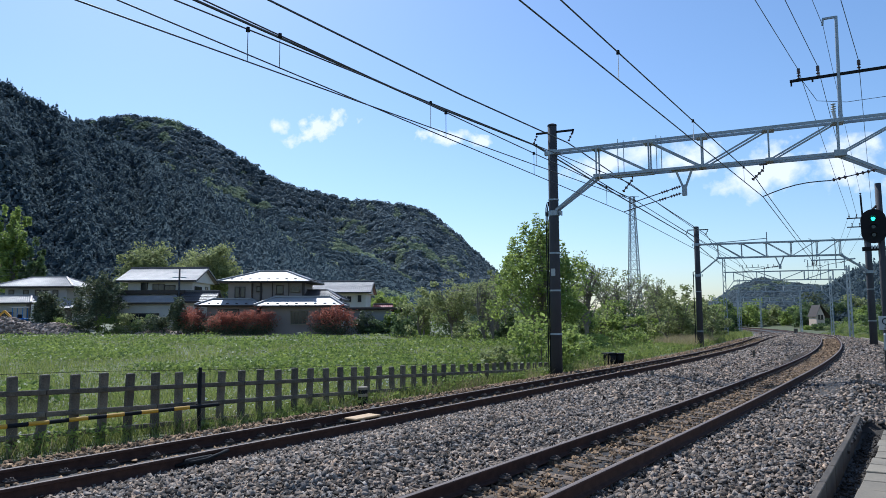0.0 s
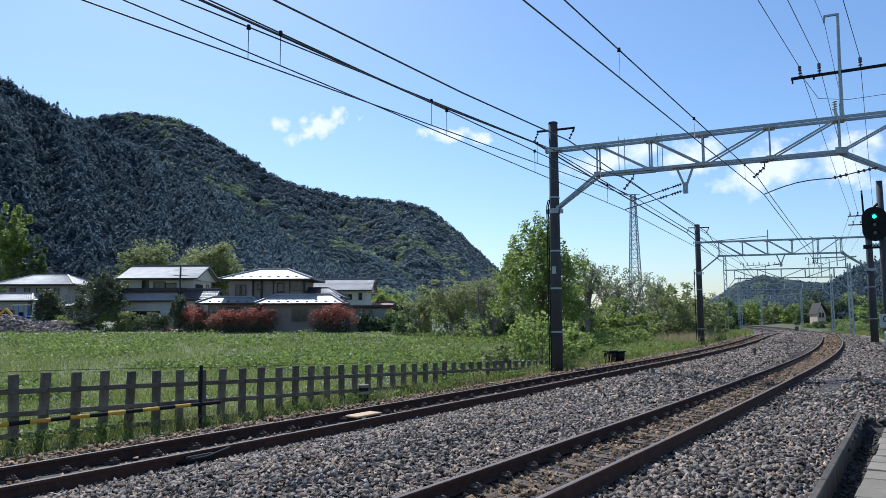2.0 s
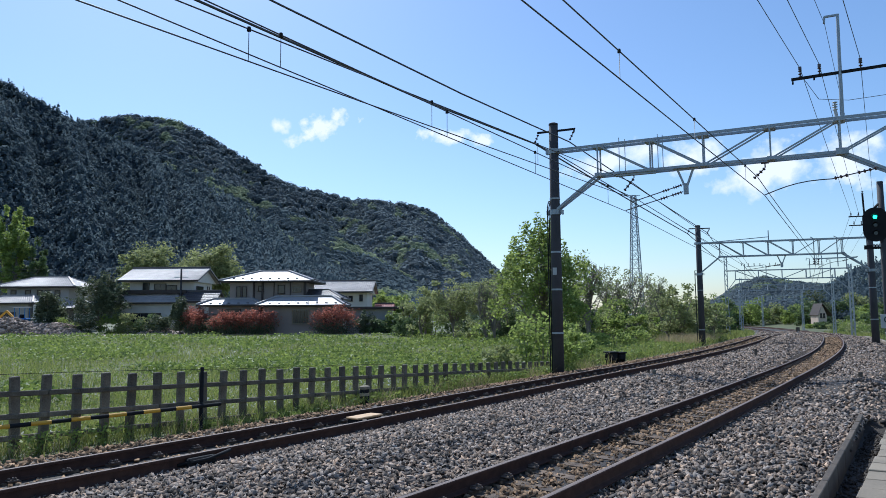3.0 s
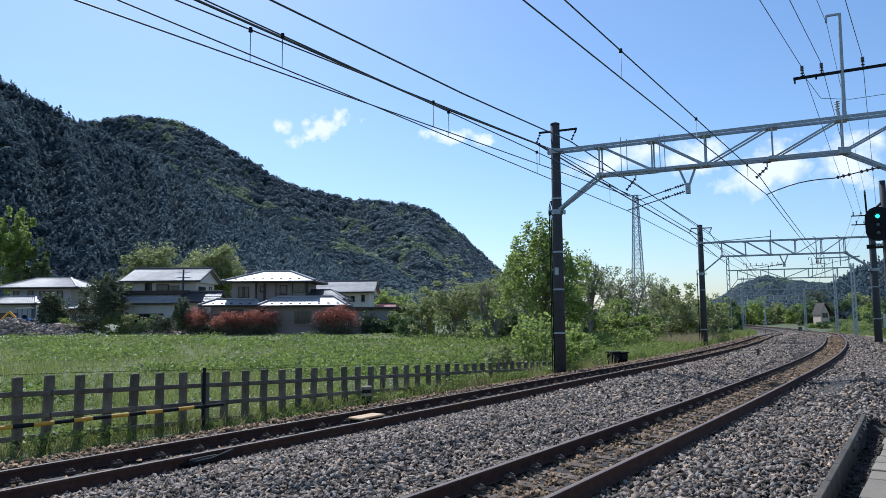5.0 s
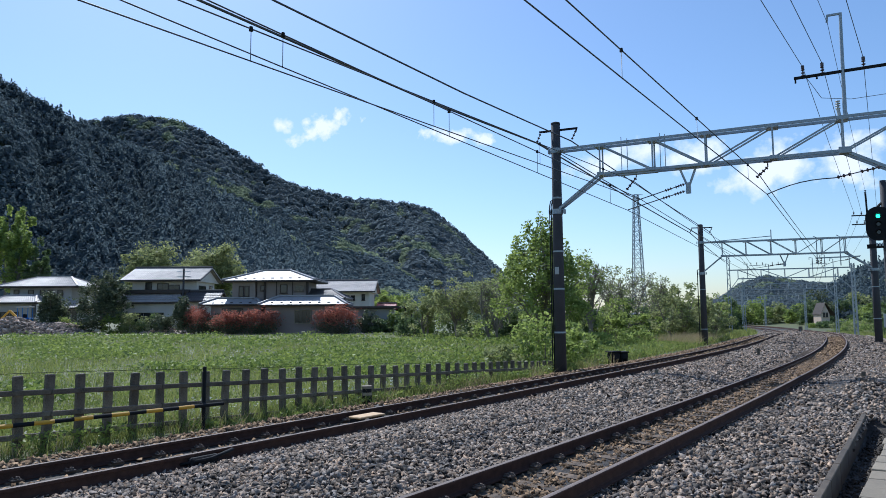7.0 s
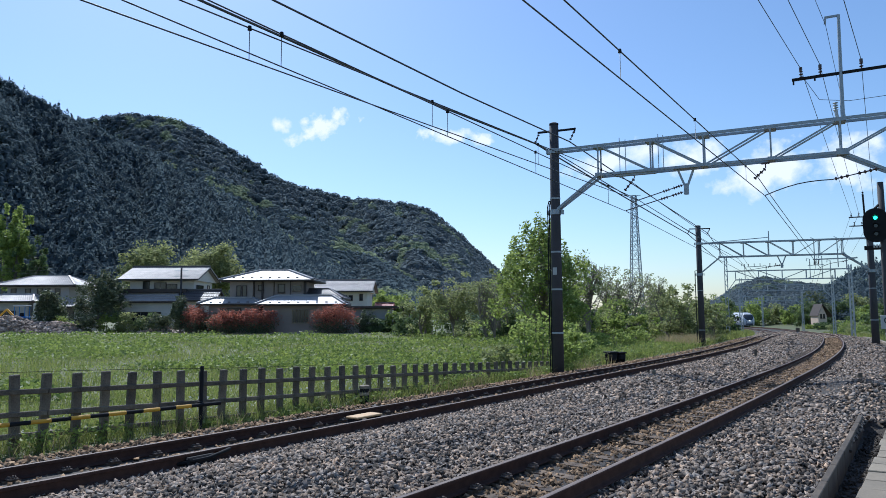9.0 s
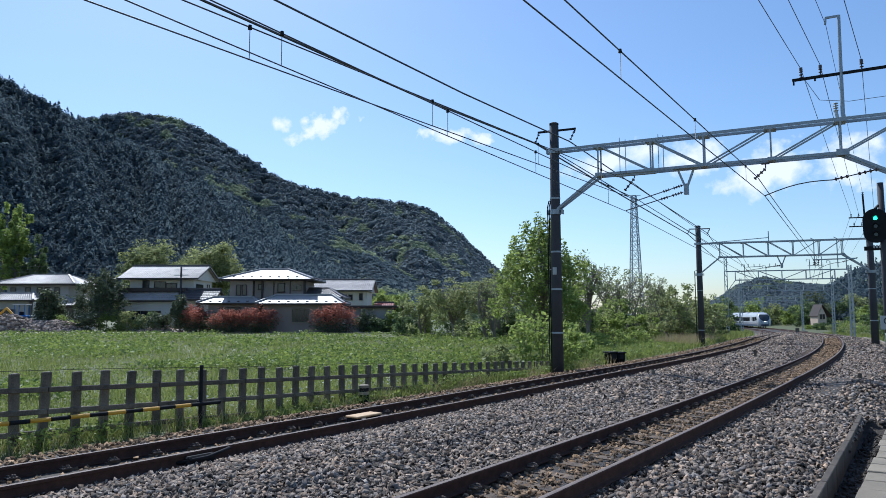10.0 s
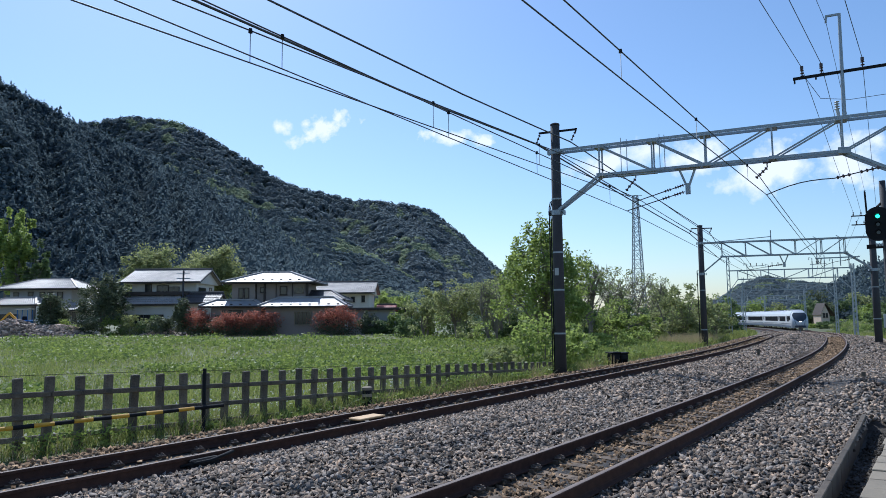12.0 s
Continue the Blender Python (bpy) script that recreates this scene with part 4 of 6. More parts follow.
G6 = Gantry(on_line(208, 9.0)[:2], on_line(209, -3.6)[:2])
P6 = lattice_portal(G6, 12.6, 5.2, 4.3, (1.2, 4.0, 6.6, 9.2, 11.4), -2.6, ((0.0, 6.6), (12.6, 6.7)))


def wire(name, label, pts, r, sag=0.0):
    sh = Shape()
    out = []
    for j, (a, b) in enumerate(zip(pts[:-1], pts[1:])):
        a, b = Vector(a), Vector(b)
        n = 14
        for i in range(n):
            t = i / n
            out.append(a.lerp(b, t) - Z3 * (4 * sag if j else 0.0) * t * (1 - t) * ((b - a).length / 45) ** 2)
    out.append(Vector(pts[-1]))
    sh.tube(out, r, 5)
    ob = part(name, sh, WIRE, smooth=True)
    return tagged(ob, label, "wire", "overhead wires")


def back(a, b, k):
    """The line from b through a, carried on to k times its length."""
    a, b = Vector(a), Vector(b)
    return b + (a - b) * k


def dropper_set(upper, lower, ts):
    """Clamps and thin hanger rods between two wires' straight runs."""
    for t in ts:
        a = Vector(upper[0]).lerp(Vector(upper[1]), t)
        e = Vector(lower[1]) - Vector(lower[0])
        b = Vector(lower[0]) + e * ((a.x * lower[0][1] - a.y * lower[0][0]) / (a.y * e.x - a.x * e.y))
        d = thing("dropper", "thin hanger rod clamped between two overhead wires", "dropper", "droppers")
        s = Shape()
        s.tube([a, b], .006, 4)
        part("rod", s, WIRE, d)
        s = Shape()
        s.tube([a - Z3 * .035, a + Z3 * .035], [.036, .028], 8)
        part("clamp", s, BLACK, d)


c1, c1l = (6.75, 23.56, 5.54), (-4.40, 7.98, 5.47)
c2, c2l = (6.31, 23.77, 5.22), (-4.35, 8.88, 5.90)
m1, m1l = (6.51, 23.68, 6.23), (-3.76, 9.33, 6.11)
m2, m2l = (6.68, 23.60, 5.60), (-3.42, 9.50, 6.19)
cA, cAl = (10.25, 21.84, 5.42), (1.10, 9.05, 5.92)
mA, mAl = (10.09, 21.92, 6.03), (1.87, 10.42, 6.60)
g2 = lambda u, z: G2.at(u, z)
g3 = lambda u, z: G3.at(u, z)
g4 = lambda u, z: G4.at(u, z)
wire("contact_wire", "dark contact wire over the far track", [back(c1l, c1, 2.0), c1, g2(2.9, 5.0), g3(3.6, 4.6), g4(4.0, 4.0)], .012)
wire("contact_wire", "dark contact wire over the far track", [back(c2l, c2, 2.0), c2, g2(2.7, 4.65), g3(3.3, 4.4)], .012)
wire("messenger_wire", "dark messenger wire over the far track", [back(m1l, m1, 2.0), m1, g2(2.9, 5.6), g3(3.6, 5.3), g4(4.0, 4.9)], .013, .25)
wire("messenger_wire", "dark messenger wire over the far track", [back(m2l, m2, 2.0), m2, g2(2.6, 5.5), g3(3.4, 5.2)], .013, .2)
wire("contact_wire", "dark contact wire over the near track", [back(cAl, cA, 2.4), cA, g2(7.75, 4.68), g3(9.0, 4.4), g4(9.6, 3.9)], .013)
wire("messenger_wire", "dark messenger wire over the near track", [back(mAl, mA, 2.4), mA, g2(7.55, 5.5), g3(8.8, 5.2), g4(9.5, 4.8)], .014, .2)
wire("feeder_cable", "thick dark feeder cable beside the masts", [back((-3.5, 13.38, 8.03), (4.56, 24.63, 7.91), 2.4), (-3.5, 13.38, 8.03), (.53, 19.0, 7.88), (4.56, 24.63, 7.91), g2(.65, 7.4), g3(.3, 7.4)], .024, .1)
wire("feeder_cable", "thick dark feeder cable beside the masts", [back((-5.01, 13.46, 8.07), (3.4, 25.2, 7.98), 2.4), (-5.01, 13.46, 8.07), (-.38, 19.92, 7.90), (3.4, 25.2, 7.98), g2(-.7, 7.4), g3(-.3, 7.4)], .032, .1)
wire("feeder_jumper", "dark jumper cable from the mast to the catenary", [(3.4, 25.2, 7.98), G1.at(.2, 7.45), G1.at(2.3, 6.0, 1.5)], .018, .0)
for a, l, u, z in (((11.33, 21.31, 9.40), (7.55, 16.03, 9.27), 9.75, 8.35), ((11.81, 21.07, 9.45), (8.40, 16.29, 9.42), 10.2, 8.35), ((12.81, 20.58, 9.42), (9.97, 16.60, 9.56), 11.12, 8.4)):
    wire("high_voltage_wire", "thin dark high-voltage line wire", [back(l, a, 4.0), a, g2(u, z), g3(u + 1.5, 8.0)], .010, .15)
wire("earth_wire", "very thin earth wire on the pole top", [back((10.61, 19.01, 10.64), (12.01, 20.98, 10.69), 8.0), (12.01, 20.98, 10.69), g2(10.5, 9.8)], .008, .1)
wire("jumper_wire", "drooping jumper wire between insulators", [G1.at(8.15, 9.15), G1.at(8.6, 8.35, .1), G1.at(9.4, 8.2, .1), G1.at(11.2, 8.25, .1)], .009, -.5)
dropper_set((m1, m1l), (c1, c1l), (.15, .39, .658, .928))
dropper_set((m2, m2l), (c2, c2l), (.15, .427, .654, .918))
dropper_set((mA, mAl), (cA, cAl), (.12, .494, .832))


# ---- radio or line tower behind the trees ----
def lattice_tower():
    p = thing("lattice_tower", "slender galvanised lattice tower behind the trees", "tower")
    cx, cy, z0, z1 = 41.6, 150.0, -0.6, 27.5
    legs = {}
    for i, (a, b) in enumerate(((-1, -1), (1, -1), (1, 1), (-1, 1))):
        f = lambda z, a=a, b=b: Vector((cx + a * (1.35 - 0.9 * (z - z0) / (z1 - z0)), cy + b * (1.35 - 0.9 * (z - z0) / (z1 - z0)), z))
        legs[i] = f
        s = Shape()
        s.bar(f(z0), f(z1), .16, .16, up=(1, 0, 0))
        part("leg", s, GALV, p)
    lv = np.linspace(z0, z1, 15)
    for k in range(14):
        for i in range(4):
            A, B = legs[i], legs[(i + 1) % 4]
            for q0, q1 in ((A(lv[k]), B(lv[k + 1])), (B(lv[k]), A(lv[k + 1])), (A(lv[k + 1]), B(lv[k + 1]))):
                s = Shape()
                s.bar(q0, q1, .07, .07, up=(.3, .2, 1))
                part("brace", s, GALV, p)
    s = Shape()
    s.bar((cx - 1.5, cy, z1), (cx + 1.5, cy, z1), .12, .12)
    part("cross_arm", s, GALV, p)


lattice_tower()
# ---- fence, signal and lineside things ----
def fence_top(s):
    return 0.76 - 0.0435 * s


def build_fence():
    """Concrete post fence that sinks gently along the line."""
    fn = thing("post_fence", "low weathered dark concrete post-and-rail fence along the field", "fence", at=tuple(on_line(0, 8.3, -.6)))
    inv = Matrix.Translation(-Vector(fn.location))
    post = Shape()
    post.box((0, 0, -.62), (.135, .10, 1.24), bev=.012)
    pm = post.mesh("fence_post", CONCRETE_DARK)
    s = -1.35
    while s < 19.5:
        c = on_line(s, 8.3, fence_top(s))
        o = part("fence_post", pm, None, fn)
        o.matrix_local = inv @ Matrix.Translation(c) @ Matrix.Rotation(heading(s), 4, "Z") @ pose(0, 0, rng.normal(0, .012), rng.normal(0, 1.0), rng.normal(0, 1.3), rng.normal(0, 2))
        s += .495
    for dz in (-.27, -.62, -.95):
        s = -1.35
        while s < 19.0:
            e = min(s + 1.98, 19.4)
            sh = Shape()
            sh.bar(on_line(s, 8.22, fence_top(s) + dz), on_line(e - .01, 8.22, fence_top(e) + dz), .05, .085, bev=.01)
            r = part("fence_rail", sh, CONCRETE_DARK, fn)
            r.matrix_local = inv
            s = e
    wr = Shape()
    wr.tube([on_line(a, 8.3, fence_top(a) + .03 + .01 * math.sin(a)) for a in np.arange(-1.4, 13, .5)], .004, 4)
    part("top_wire", wr, BLACK, fn).matrix_local = inv


build_fence()


def barrier_bar():
    b = thing("striped_bar", "yellow and black striped warning bar on a thin black post", "barrier bar")
    a, e = Vector((-7.6, 9.6, 0)), Vector((-4.2, 13.1, 0))
    za, ze = 0.03, 0.04
    n = 17
    for i in range(n):
        t0, t1 = i / n, (i + 1) / n
        s = Shape()
        s.tube([a.lerp(e, t0) + Z3 * (za + (ze - za) * t0), a.lerp(e, t1) + Z3 * (za + (ze - za) * t1)], .034, 10)
        part("stripe", s, YELLOW if i % 2 == 0 and i < n - 1 else BLACK, b, "yellow stripe" if i % 2 == 0 and i < n - 1 else "black stripe", smooth=False)
    p = Shape()
    p.box((-4.53, 13.01, .13), (.055, .055, 1.2), bev=.006)
    p.box((-4.53, 12.96, .03), (.09, .06, .10), bev=.006)
    part("post", p, BLACK, b)


barrier_bar()


def small_marker():
    m = thing("marker_post", "short dark marker post with a white cap in the grass", "marker", at=(-1.95, 16.91, -.5))
    s = Shape()
    s.tube([(0, 0, 0), (0, 0, .40)], .115, 16)
    part("post", s, BLACK, m)
    s = Shape()
    s.tube([(0, 0, .40), (0, 0, .46), (0, 0, .475)], [.128, .128, .10], 16)
    part("cap", s, CONCRETE, m, "pale flat cap")
    s = Shape()
    s.tube([(0, 0, .24), (0, 0, .31)], .119, 16)
    part("ring_band", s, CONCRETE, m, "pale ring band")


small_marker()


def rail_board():
    """A pale board lying between the far rails."""
    b = thing("track_board", "pale orange-edged board lying between the far rails", "board", at=tuple(rail_place(4.6, True, 0, -0.03)))
    h = heading(4.6)
    s = Shape()
    s.box((0, 0, .0), (.66, .30, .035), Matrix.Rotation(h, 3, "Z"), .012)
    part("board", s, CREAM, b)
    for o in (-.25, .25):
        s = Shape()
        s.box(Matrix.Rotation(h, 3, "Z") @ Vector((o, 0, -.13)), (.08, .3, .22), Matrix.Rotation(h, 3, "Z"), .01)
        part("foot", s, BLACK, b)


rail_board()


def relay_box():
    p = on_line(24.9, 7.75, 0)
    b = thing("trackside_case", "two squat black cast trackside cases on short legs", "equipment case", at=(p.x, p.y, -.62))
    r = Matrix.Rotation(heading(25) - .5, 3, "Z")
    for o, w, h in ((-.25, .44, .36), (.25, .40, .30)):
        s = Shape()
        s.box(r @ Vector((o, 0, .40)), (w, .44, h), r, .07)
        body_ = part("case_body", s, BLACK, b)
        s = Shape()
        s.box(r @ Vector((o, 0, .43 + h / 2)), (w + .07, .5, .06), r, .025)
        part("lid", s, BLACK, body_)
        for q in (-.55, .55):
            s = Shape()
            s.box(r @ Vector((o + q * w, -.05, .40 + h / 3)), (.06, .14, .10), r, .015)
            part("lug", s, BLACK, body_)
        for q in (-.14, .14):
            s = Shape()
            s.box(r @ Vector((o + q, 0, .12)), (.07, .34, .34), r, .01)
            part("leg", s, BLACK, b)
    s = Shape()
    s.tube([r @ Vector(v) for v in ((-.46, -.1, .42), (-.6, -.12, .3), (-.68, -.15, .02))], .03, 7)
    part("cable_pipe", s, BLACK, b)


relay_box()


def stake(at, h, lean, label):
    b = thing("line_stake", label, "stake", "line stakes", at=tuple(at))
    s = Shape()
    s.box((0, 0, h / 2), (.085, .085, h), pose(0, 0, 0, lean[0], lean[1], 33).to_3x3(), .012)
    part("post", s, CONCRETE_DARK, b)


stake((6.06, 20.29, -.3), .34, (0, 2), "short grey concrete stake standing in the ballast")
stake((13.04, 29.28, -.45), .62, (1, 0), "short dark stake standing between the tracks")
stake((10.82, 18.29, -.5), .62, (2, 9), "leaning dark stake beside the near track")


def signal():
    c = Vector((13.0, 20.35, 0))
    b = thing("railway_signal", "black colour-light signal on a dark pole, green lamp lit", "signal", at=(c.x, c.y, -.7))
    s = Shape()
    s.tube([(0, 0, 0), (0, 0, 3.0), (0, 0, 6.25)], [.11, .10, .085], 14)
    part("pole", s, MAST, b, smooth=True)
    face = Vector((-c.x, -c.y, 0)).normalized()
    side = Vector((-face.y, face.x, 0))
    k = Vector((0, 0, 4.95)) - side * .17 + face * .2
    s = Shape()
    ring0, ring1 = [], []
    for i in range(28):
        a = 2 * math.pi * i / 28
        p = side * (.33 * math.cos(a)) + Z3 * (.33 * math.sin(a) + (.18 if math.sin(a) > 0 else -.18))
        ring0.append(k + p)
        ring1.append(k + p + face * .035)
    s.sweep([ring0, ring1])
    back_board = part("backboard", s, BLACK, b)
    s = Shape()
    s.box(k - face * .1, (.3, .22, .8), Matrix((side, face, Z3)).transposed(), .03)
    part("lamp_case", s, BLACK, b)
    for i, (z, mat) in enumerate(((.22, GREEN_LAMP), (-.02, DARK_GLASS), (-.26, DARK_GLASS))):
        s = Shape()
        q = k + Z3 * z + face * .04
        s.tube([q - face * .02, q + face * .012], .052, 18)
        part("lens", s, mat, back_board, "lit green lens" if i == 0 else "unlit dark lens")
        h = Shape()
        arc = [q + side * (.075 * math.cos(t)) + Z3 * (.075 * math.sin(t)) for t in np.linspace(-.3, math.pi + .3, 12)]
        h.sweep([[p for p in arc], [p + face * .15 for p in arc]], closed=False, caps=False)
        part("hood", h, BLACK, back_board)
    s = Shape()
    s.bar(Vector((0, 0, 4.3)) - side * .5, Vector((0, 0, 4.3)) + side * .1, .1, .12)
    s.bar(Vector((0, 0, 5.6)) - side * .05, k + Z3 * .5, .05, .05)
    part("bracket", s, BLACK, b)
    # identification plate: a ring over a stem
    pl = Vector((0, 0, 2.1)) + face * .12 - side * .02
    s = Shape()
    s.box(pl, (.36, .02, .40), Matrix((side, face, Z3)).transposed(), .008)
    sign = part("sign_plate", s, SIGN, b, "white enamel plate with a black ring symbol")
    s = Shape()
    q = pl + face * .014 + Z3 * .05
    s.tube([q + side * (.085 * math.cos(t)) + Z3 * (.085 * math.sin(t)) for t in np.linspace(0, 2 * math.pi, 19)], .014, 5)
    s.bar(q - Z3 * .09, q - Z3 * .2, .02, .02, up=tuple(face))
    s.bar(q - Z3 * .2 - side * .05, q - Z3 * .2 + side * .05, .02, .02)
    part("ring_symbol", s, BLACK, sign)
    s = Shape()
    for i in range(3):
        s.box(k - Z3 * .62 + face * .03 + side * (.07 * (i - 1)), (.045, .012, .09), Matrix((side, face, Z3)).transposed())
    part("plate_bars", s, SIGN, b)
    s = Shape()
    s.box(Vector((.0, 0, 1.55)) + face * .16, (.2, .16, .5), Matrix((side, face, Z3)).transposed(), .03)
    s.tube([Vector((0, 0, .2)) + face * .16, Vector((0, 0, 1.3)) + face * .16], .03, 8)
    part("junction_box", s, GALV, b)


signal()


def edging():
    """Concrete edging slabs and a covered cable trough on the near side."""
    e = thing("ballast_edging", "row of concrete edging slabs holding back the ballast", "edging", at=tuple(on_line(0, -2.47, -.5)))
    inv = Matrix.Translation(-Vector(e.location))
    s0 = -3.0
    while s0 < 9.6:
        s1 = min(s0 + .98, 9.75)
        sh = Shape()
        sh.bar(on_line(s0, -2.53 + .02 * s0, -.42), on_line(s1 - .012, -2.53 + .02 * s1, -.42 + rng.normal(0, .004)), .075, .56, bev=.008)
        part("edging_slab", sh, EDGING, e).matrix_local = inv
        s0 = s1
    t = thing("cable_trough", "concrete cable trough with pale uneven lids", "cable trough", at=tuple(on_line(0, -3.2, -.6)))
    inv = Matrix.Translation(-Vector(t.location))
    for o in (-2.84, -3.25):
        sh = Shape()
        sh.bar(on_line(-3, o, -.42), on_line(9.9, o, -.42), .06, .34, bev=.006)
        part("trough_wall", sh, CONCRETE_DARK, t).matrix_local = inv
    s0 = -3.0
    while s0 < 9.6:
        sh = Shape()
        w = .5 + rng.normal(0, .01)
        c = on_line(s0 + w / 2, -3.04 + rng.normal(0, .012), -.21 + rng.normal(0, .006))
        m = Matrix.Rotation(heading(s0) + rng.normal(0, .012), 3, "Z") @ pose(0, 0, 0, rng.normal(0, 1.2), rng.normal(0, 1.2), 0).to_3x3()
        sh.box(c, (w - .02, .52, .06), m, .008)
        part("trough_lid", sh, CONCRETE, t).matrix_local = inv
        s0 += w


edging()


def track_sign():
    p = on_line(98, 2.3, -.3)
    b = thing("track_marker", "small grey lineside marker standing between the tracks", "marker", at=(p.x, p.y, p.z - .3))
    s = Shape()
    s.tube([(0, 0, 0), (0, 0, 1.0)], .06, 8)
    part("post", s, GALV, b)
    s = Shape()
    s.box((0, 0, 1.05), (.5, .1, .55), None, .02)
    s.box((0, 0, .15), (1.3, .5, .25), None, .05)
    part("case_body", s, CONCRETE_DARK, b)


track_sign()


def kerb_line():
    """A low concrete kerb outside the near track, from the second portal towards the third."""
    k = thing("concrete_kerb", "low pale concrete kerb between ballast and grass", "kerb", at=tuple(on_line(48, -3.2, -.6)))
    inv = Matrix.Translation(-Vector(k.location))
    for i in range(22):
        a, b = 47 + i * 1.2, 47 + (i + 1) * 1.2 - .03
        sh = Shape()
        sh.bar(on_line(a, -3.15, -.30), on_line(b, -3.15, -.30), .18, .34, bev=.02)
        part("kerb_stone", sh, CONCRETE, k).matrix_local = inv


kerb_line()


def loose_cable(pts, label):
    sh = Shape()
    sh.tube([on_line(a, o, z) for a, o, z in pts], .022, 6)
    ob = part("loose_cable", sh, BLACK, smooth=True)
    tagged(ob, label, "cable", "loose cables")


loose_cable([(44, 2.0, -.13), (46, 2.5, -.05), (48, 2.2, -.10), (51, 2.8, -.05), (54, 2.4, -.12), (58, 2.9, -.14)], "black cable lying in a loop between the tracks")
loose_cable([(40, 3.0, -.13), (43, 2.7, -.06), (45, 3.3, -.10), (48, 3.0, -.13)], "black cable lying on the ballast between the tracks")
loose_cable([(.45, 4.33, -.20), (.75, 4.1, -.14), (1.15, 4.2, -.10), (1.25, 4.6, -.2)], "short black bond cable at the far rail")


def rail_bond():
    p = rail_place(.75, True, -1, -.08)
    b = thing("rail_joint_box", "small black joint box clamped to the far rail", "joint box", at=tuple(p))
    sh = Shape()
    h = heading(.75)
    m = Matrix.Rotation(h, 3, "Z")
    sh.box(m @ Vector((0, -.07, -.02)), (.42, .09, .12), m, .02)
    part("case_body", sh, BLACK, b)


rail_bond()
# ---- houses ----
def tiled_slope(parent, pts, up, material, pitch=.32, name="roof_slope"):
    """A roof plane over the corner places pts (eaves left, eaves right, ridge right, ridge left): stepped courses of tiles with raised rolls, or smooth sheet with a row of snow guards."""
    a, b, c, d = (Vector(p) for p in pts)
    n = (b - a).cross(d - a).normalized()
    if n.z < 0:
        n = -n
    sh = Shape()
    sh.poly([a, b, c, d], .12, tuple(-n))
    pl = part(name, sh, material, parent)
    e = (b - a).normalized()
    L = (b - a).length
    xd, xc = (d - a).dot(e), (c - a).dot(e)
    fall = (d - a) - e * xd

    def reach(x):
        """How far up the slope the plane goes at x along the eaves."""
        if x < xd:
            return x / max(xd, 1e-6)
        return (L - x) / max(L - xc, 1e-6) if x > xc else 1.0
    if material is ROOF_SHEET:
        for i in range(int(L / 1.1)):
            x = .5 + i * 1.1
            if reach(x) > .3:
                g = Shape()
                g.box(a + e * x + fall * .17 + n * .05, (.3, .07, .1), None, .01)
                part("snow_guard", g, TIMBER, pl)
        for i in range(int(L / 2.4)):
            x = 1.2 + i * 2.4
            g = Shape()
            g.bar(a + e * x + n * .012, a + e * x + fall * max(.05, min(1, reach(x))) + n * .012, .035, .03, up=tuple(n))
            part("sheet_seam", g, material, pl)
    else:
        steps = max(3, int(fall.length / .42))
        for j in range(steps):                 # courses, each lapping the one below
            f0, f1 = j / steps, (j + 1) / steps
            x0, x1 = xd * f0, L - (L - xc) * f0
            g = Shape()
            if x1 - x0 < .3:
                continue
            lo0, lo1 = a + e * x0 + fall * f0, a + e * x1 + fall * f0
            hi0, hi1 = a + e * (xd * f1) + fall * f1, a + e * (L - (L - xc) * f1) + fall * f1
            k = max(1, int((x1 - x0) / pitch))
            rings = []
            for q in range(2 * k + 1):
                t = q / (2 * k)
                w = n * (.055 if q % 2 else .025)
                rings.append([lo0.lerp(lo1, t), lo0.lerp(lo1, t) + w * 1.6, hi0.lerp(hi1, t) + w * .6])
            g.sweep(rings, closed=False, caps=False)
            part("tile_course", g, material, pl)
    g = Shape()
    g.bar(a - Z3 * .10, b - Z3 * .10, .10, .16)
    part("gutter", g, TIMBER, pl)
    return pl


def hip_roof(parent, x0, x1, y0, y1, ze, zr, inset, material, ridge_frac=.5):
    """A hipped roof: eaves box, ridge along x shortened by inset at both ends."""
    ym = y0 + (y1 - y0) * ridge_frac
    r = part("roof", Shape().box(((x0 + x1) / 2, (y0 + y1) / 2, ze - .14), (x1 - x0 - .1, y1 - y0 - .1, .12), None, .02), TIMBER, parent)
    A, B, C, D = (x0, y0, ze), (x1, y0, ze), (x1, y1, ze), (x0, y1, ze)
    E, F = (x0 + inset, ym, zr), (x1 - inset, ym, zr)
    tiled_slope(parent, (A, B, F, E), 0, material)
    tiled_slope(parent, (C, D, E, F), 0, material)
    tiled_slope(parent, (D, A, E, E), 0, material)
    tiled_slope(parent, (B, C, F, F), 0, material)
    cap = Shape()
    for p, q in ((E, F), (A, E), (D, E), (B, F), (C, F)):
        cap.bar(Vector(p) + Z3 * .07, Vector(q) + Z3 * .07, .28, .16, bev=.03)
    part("ridge_capping", cap, material, r)
    return r


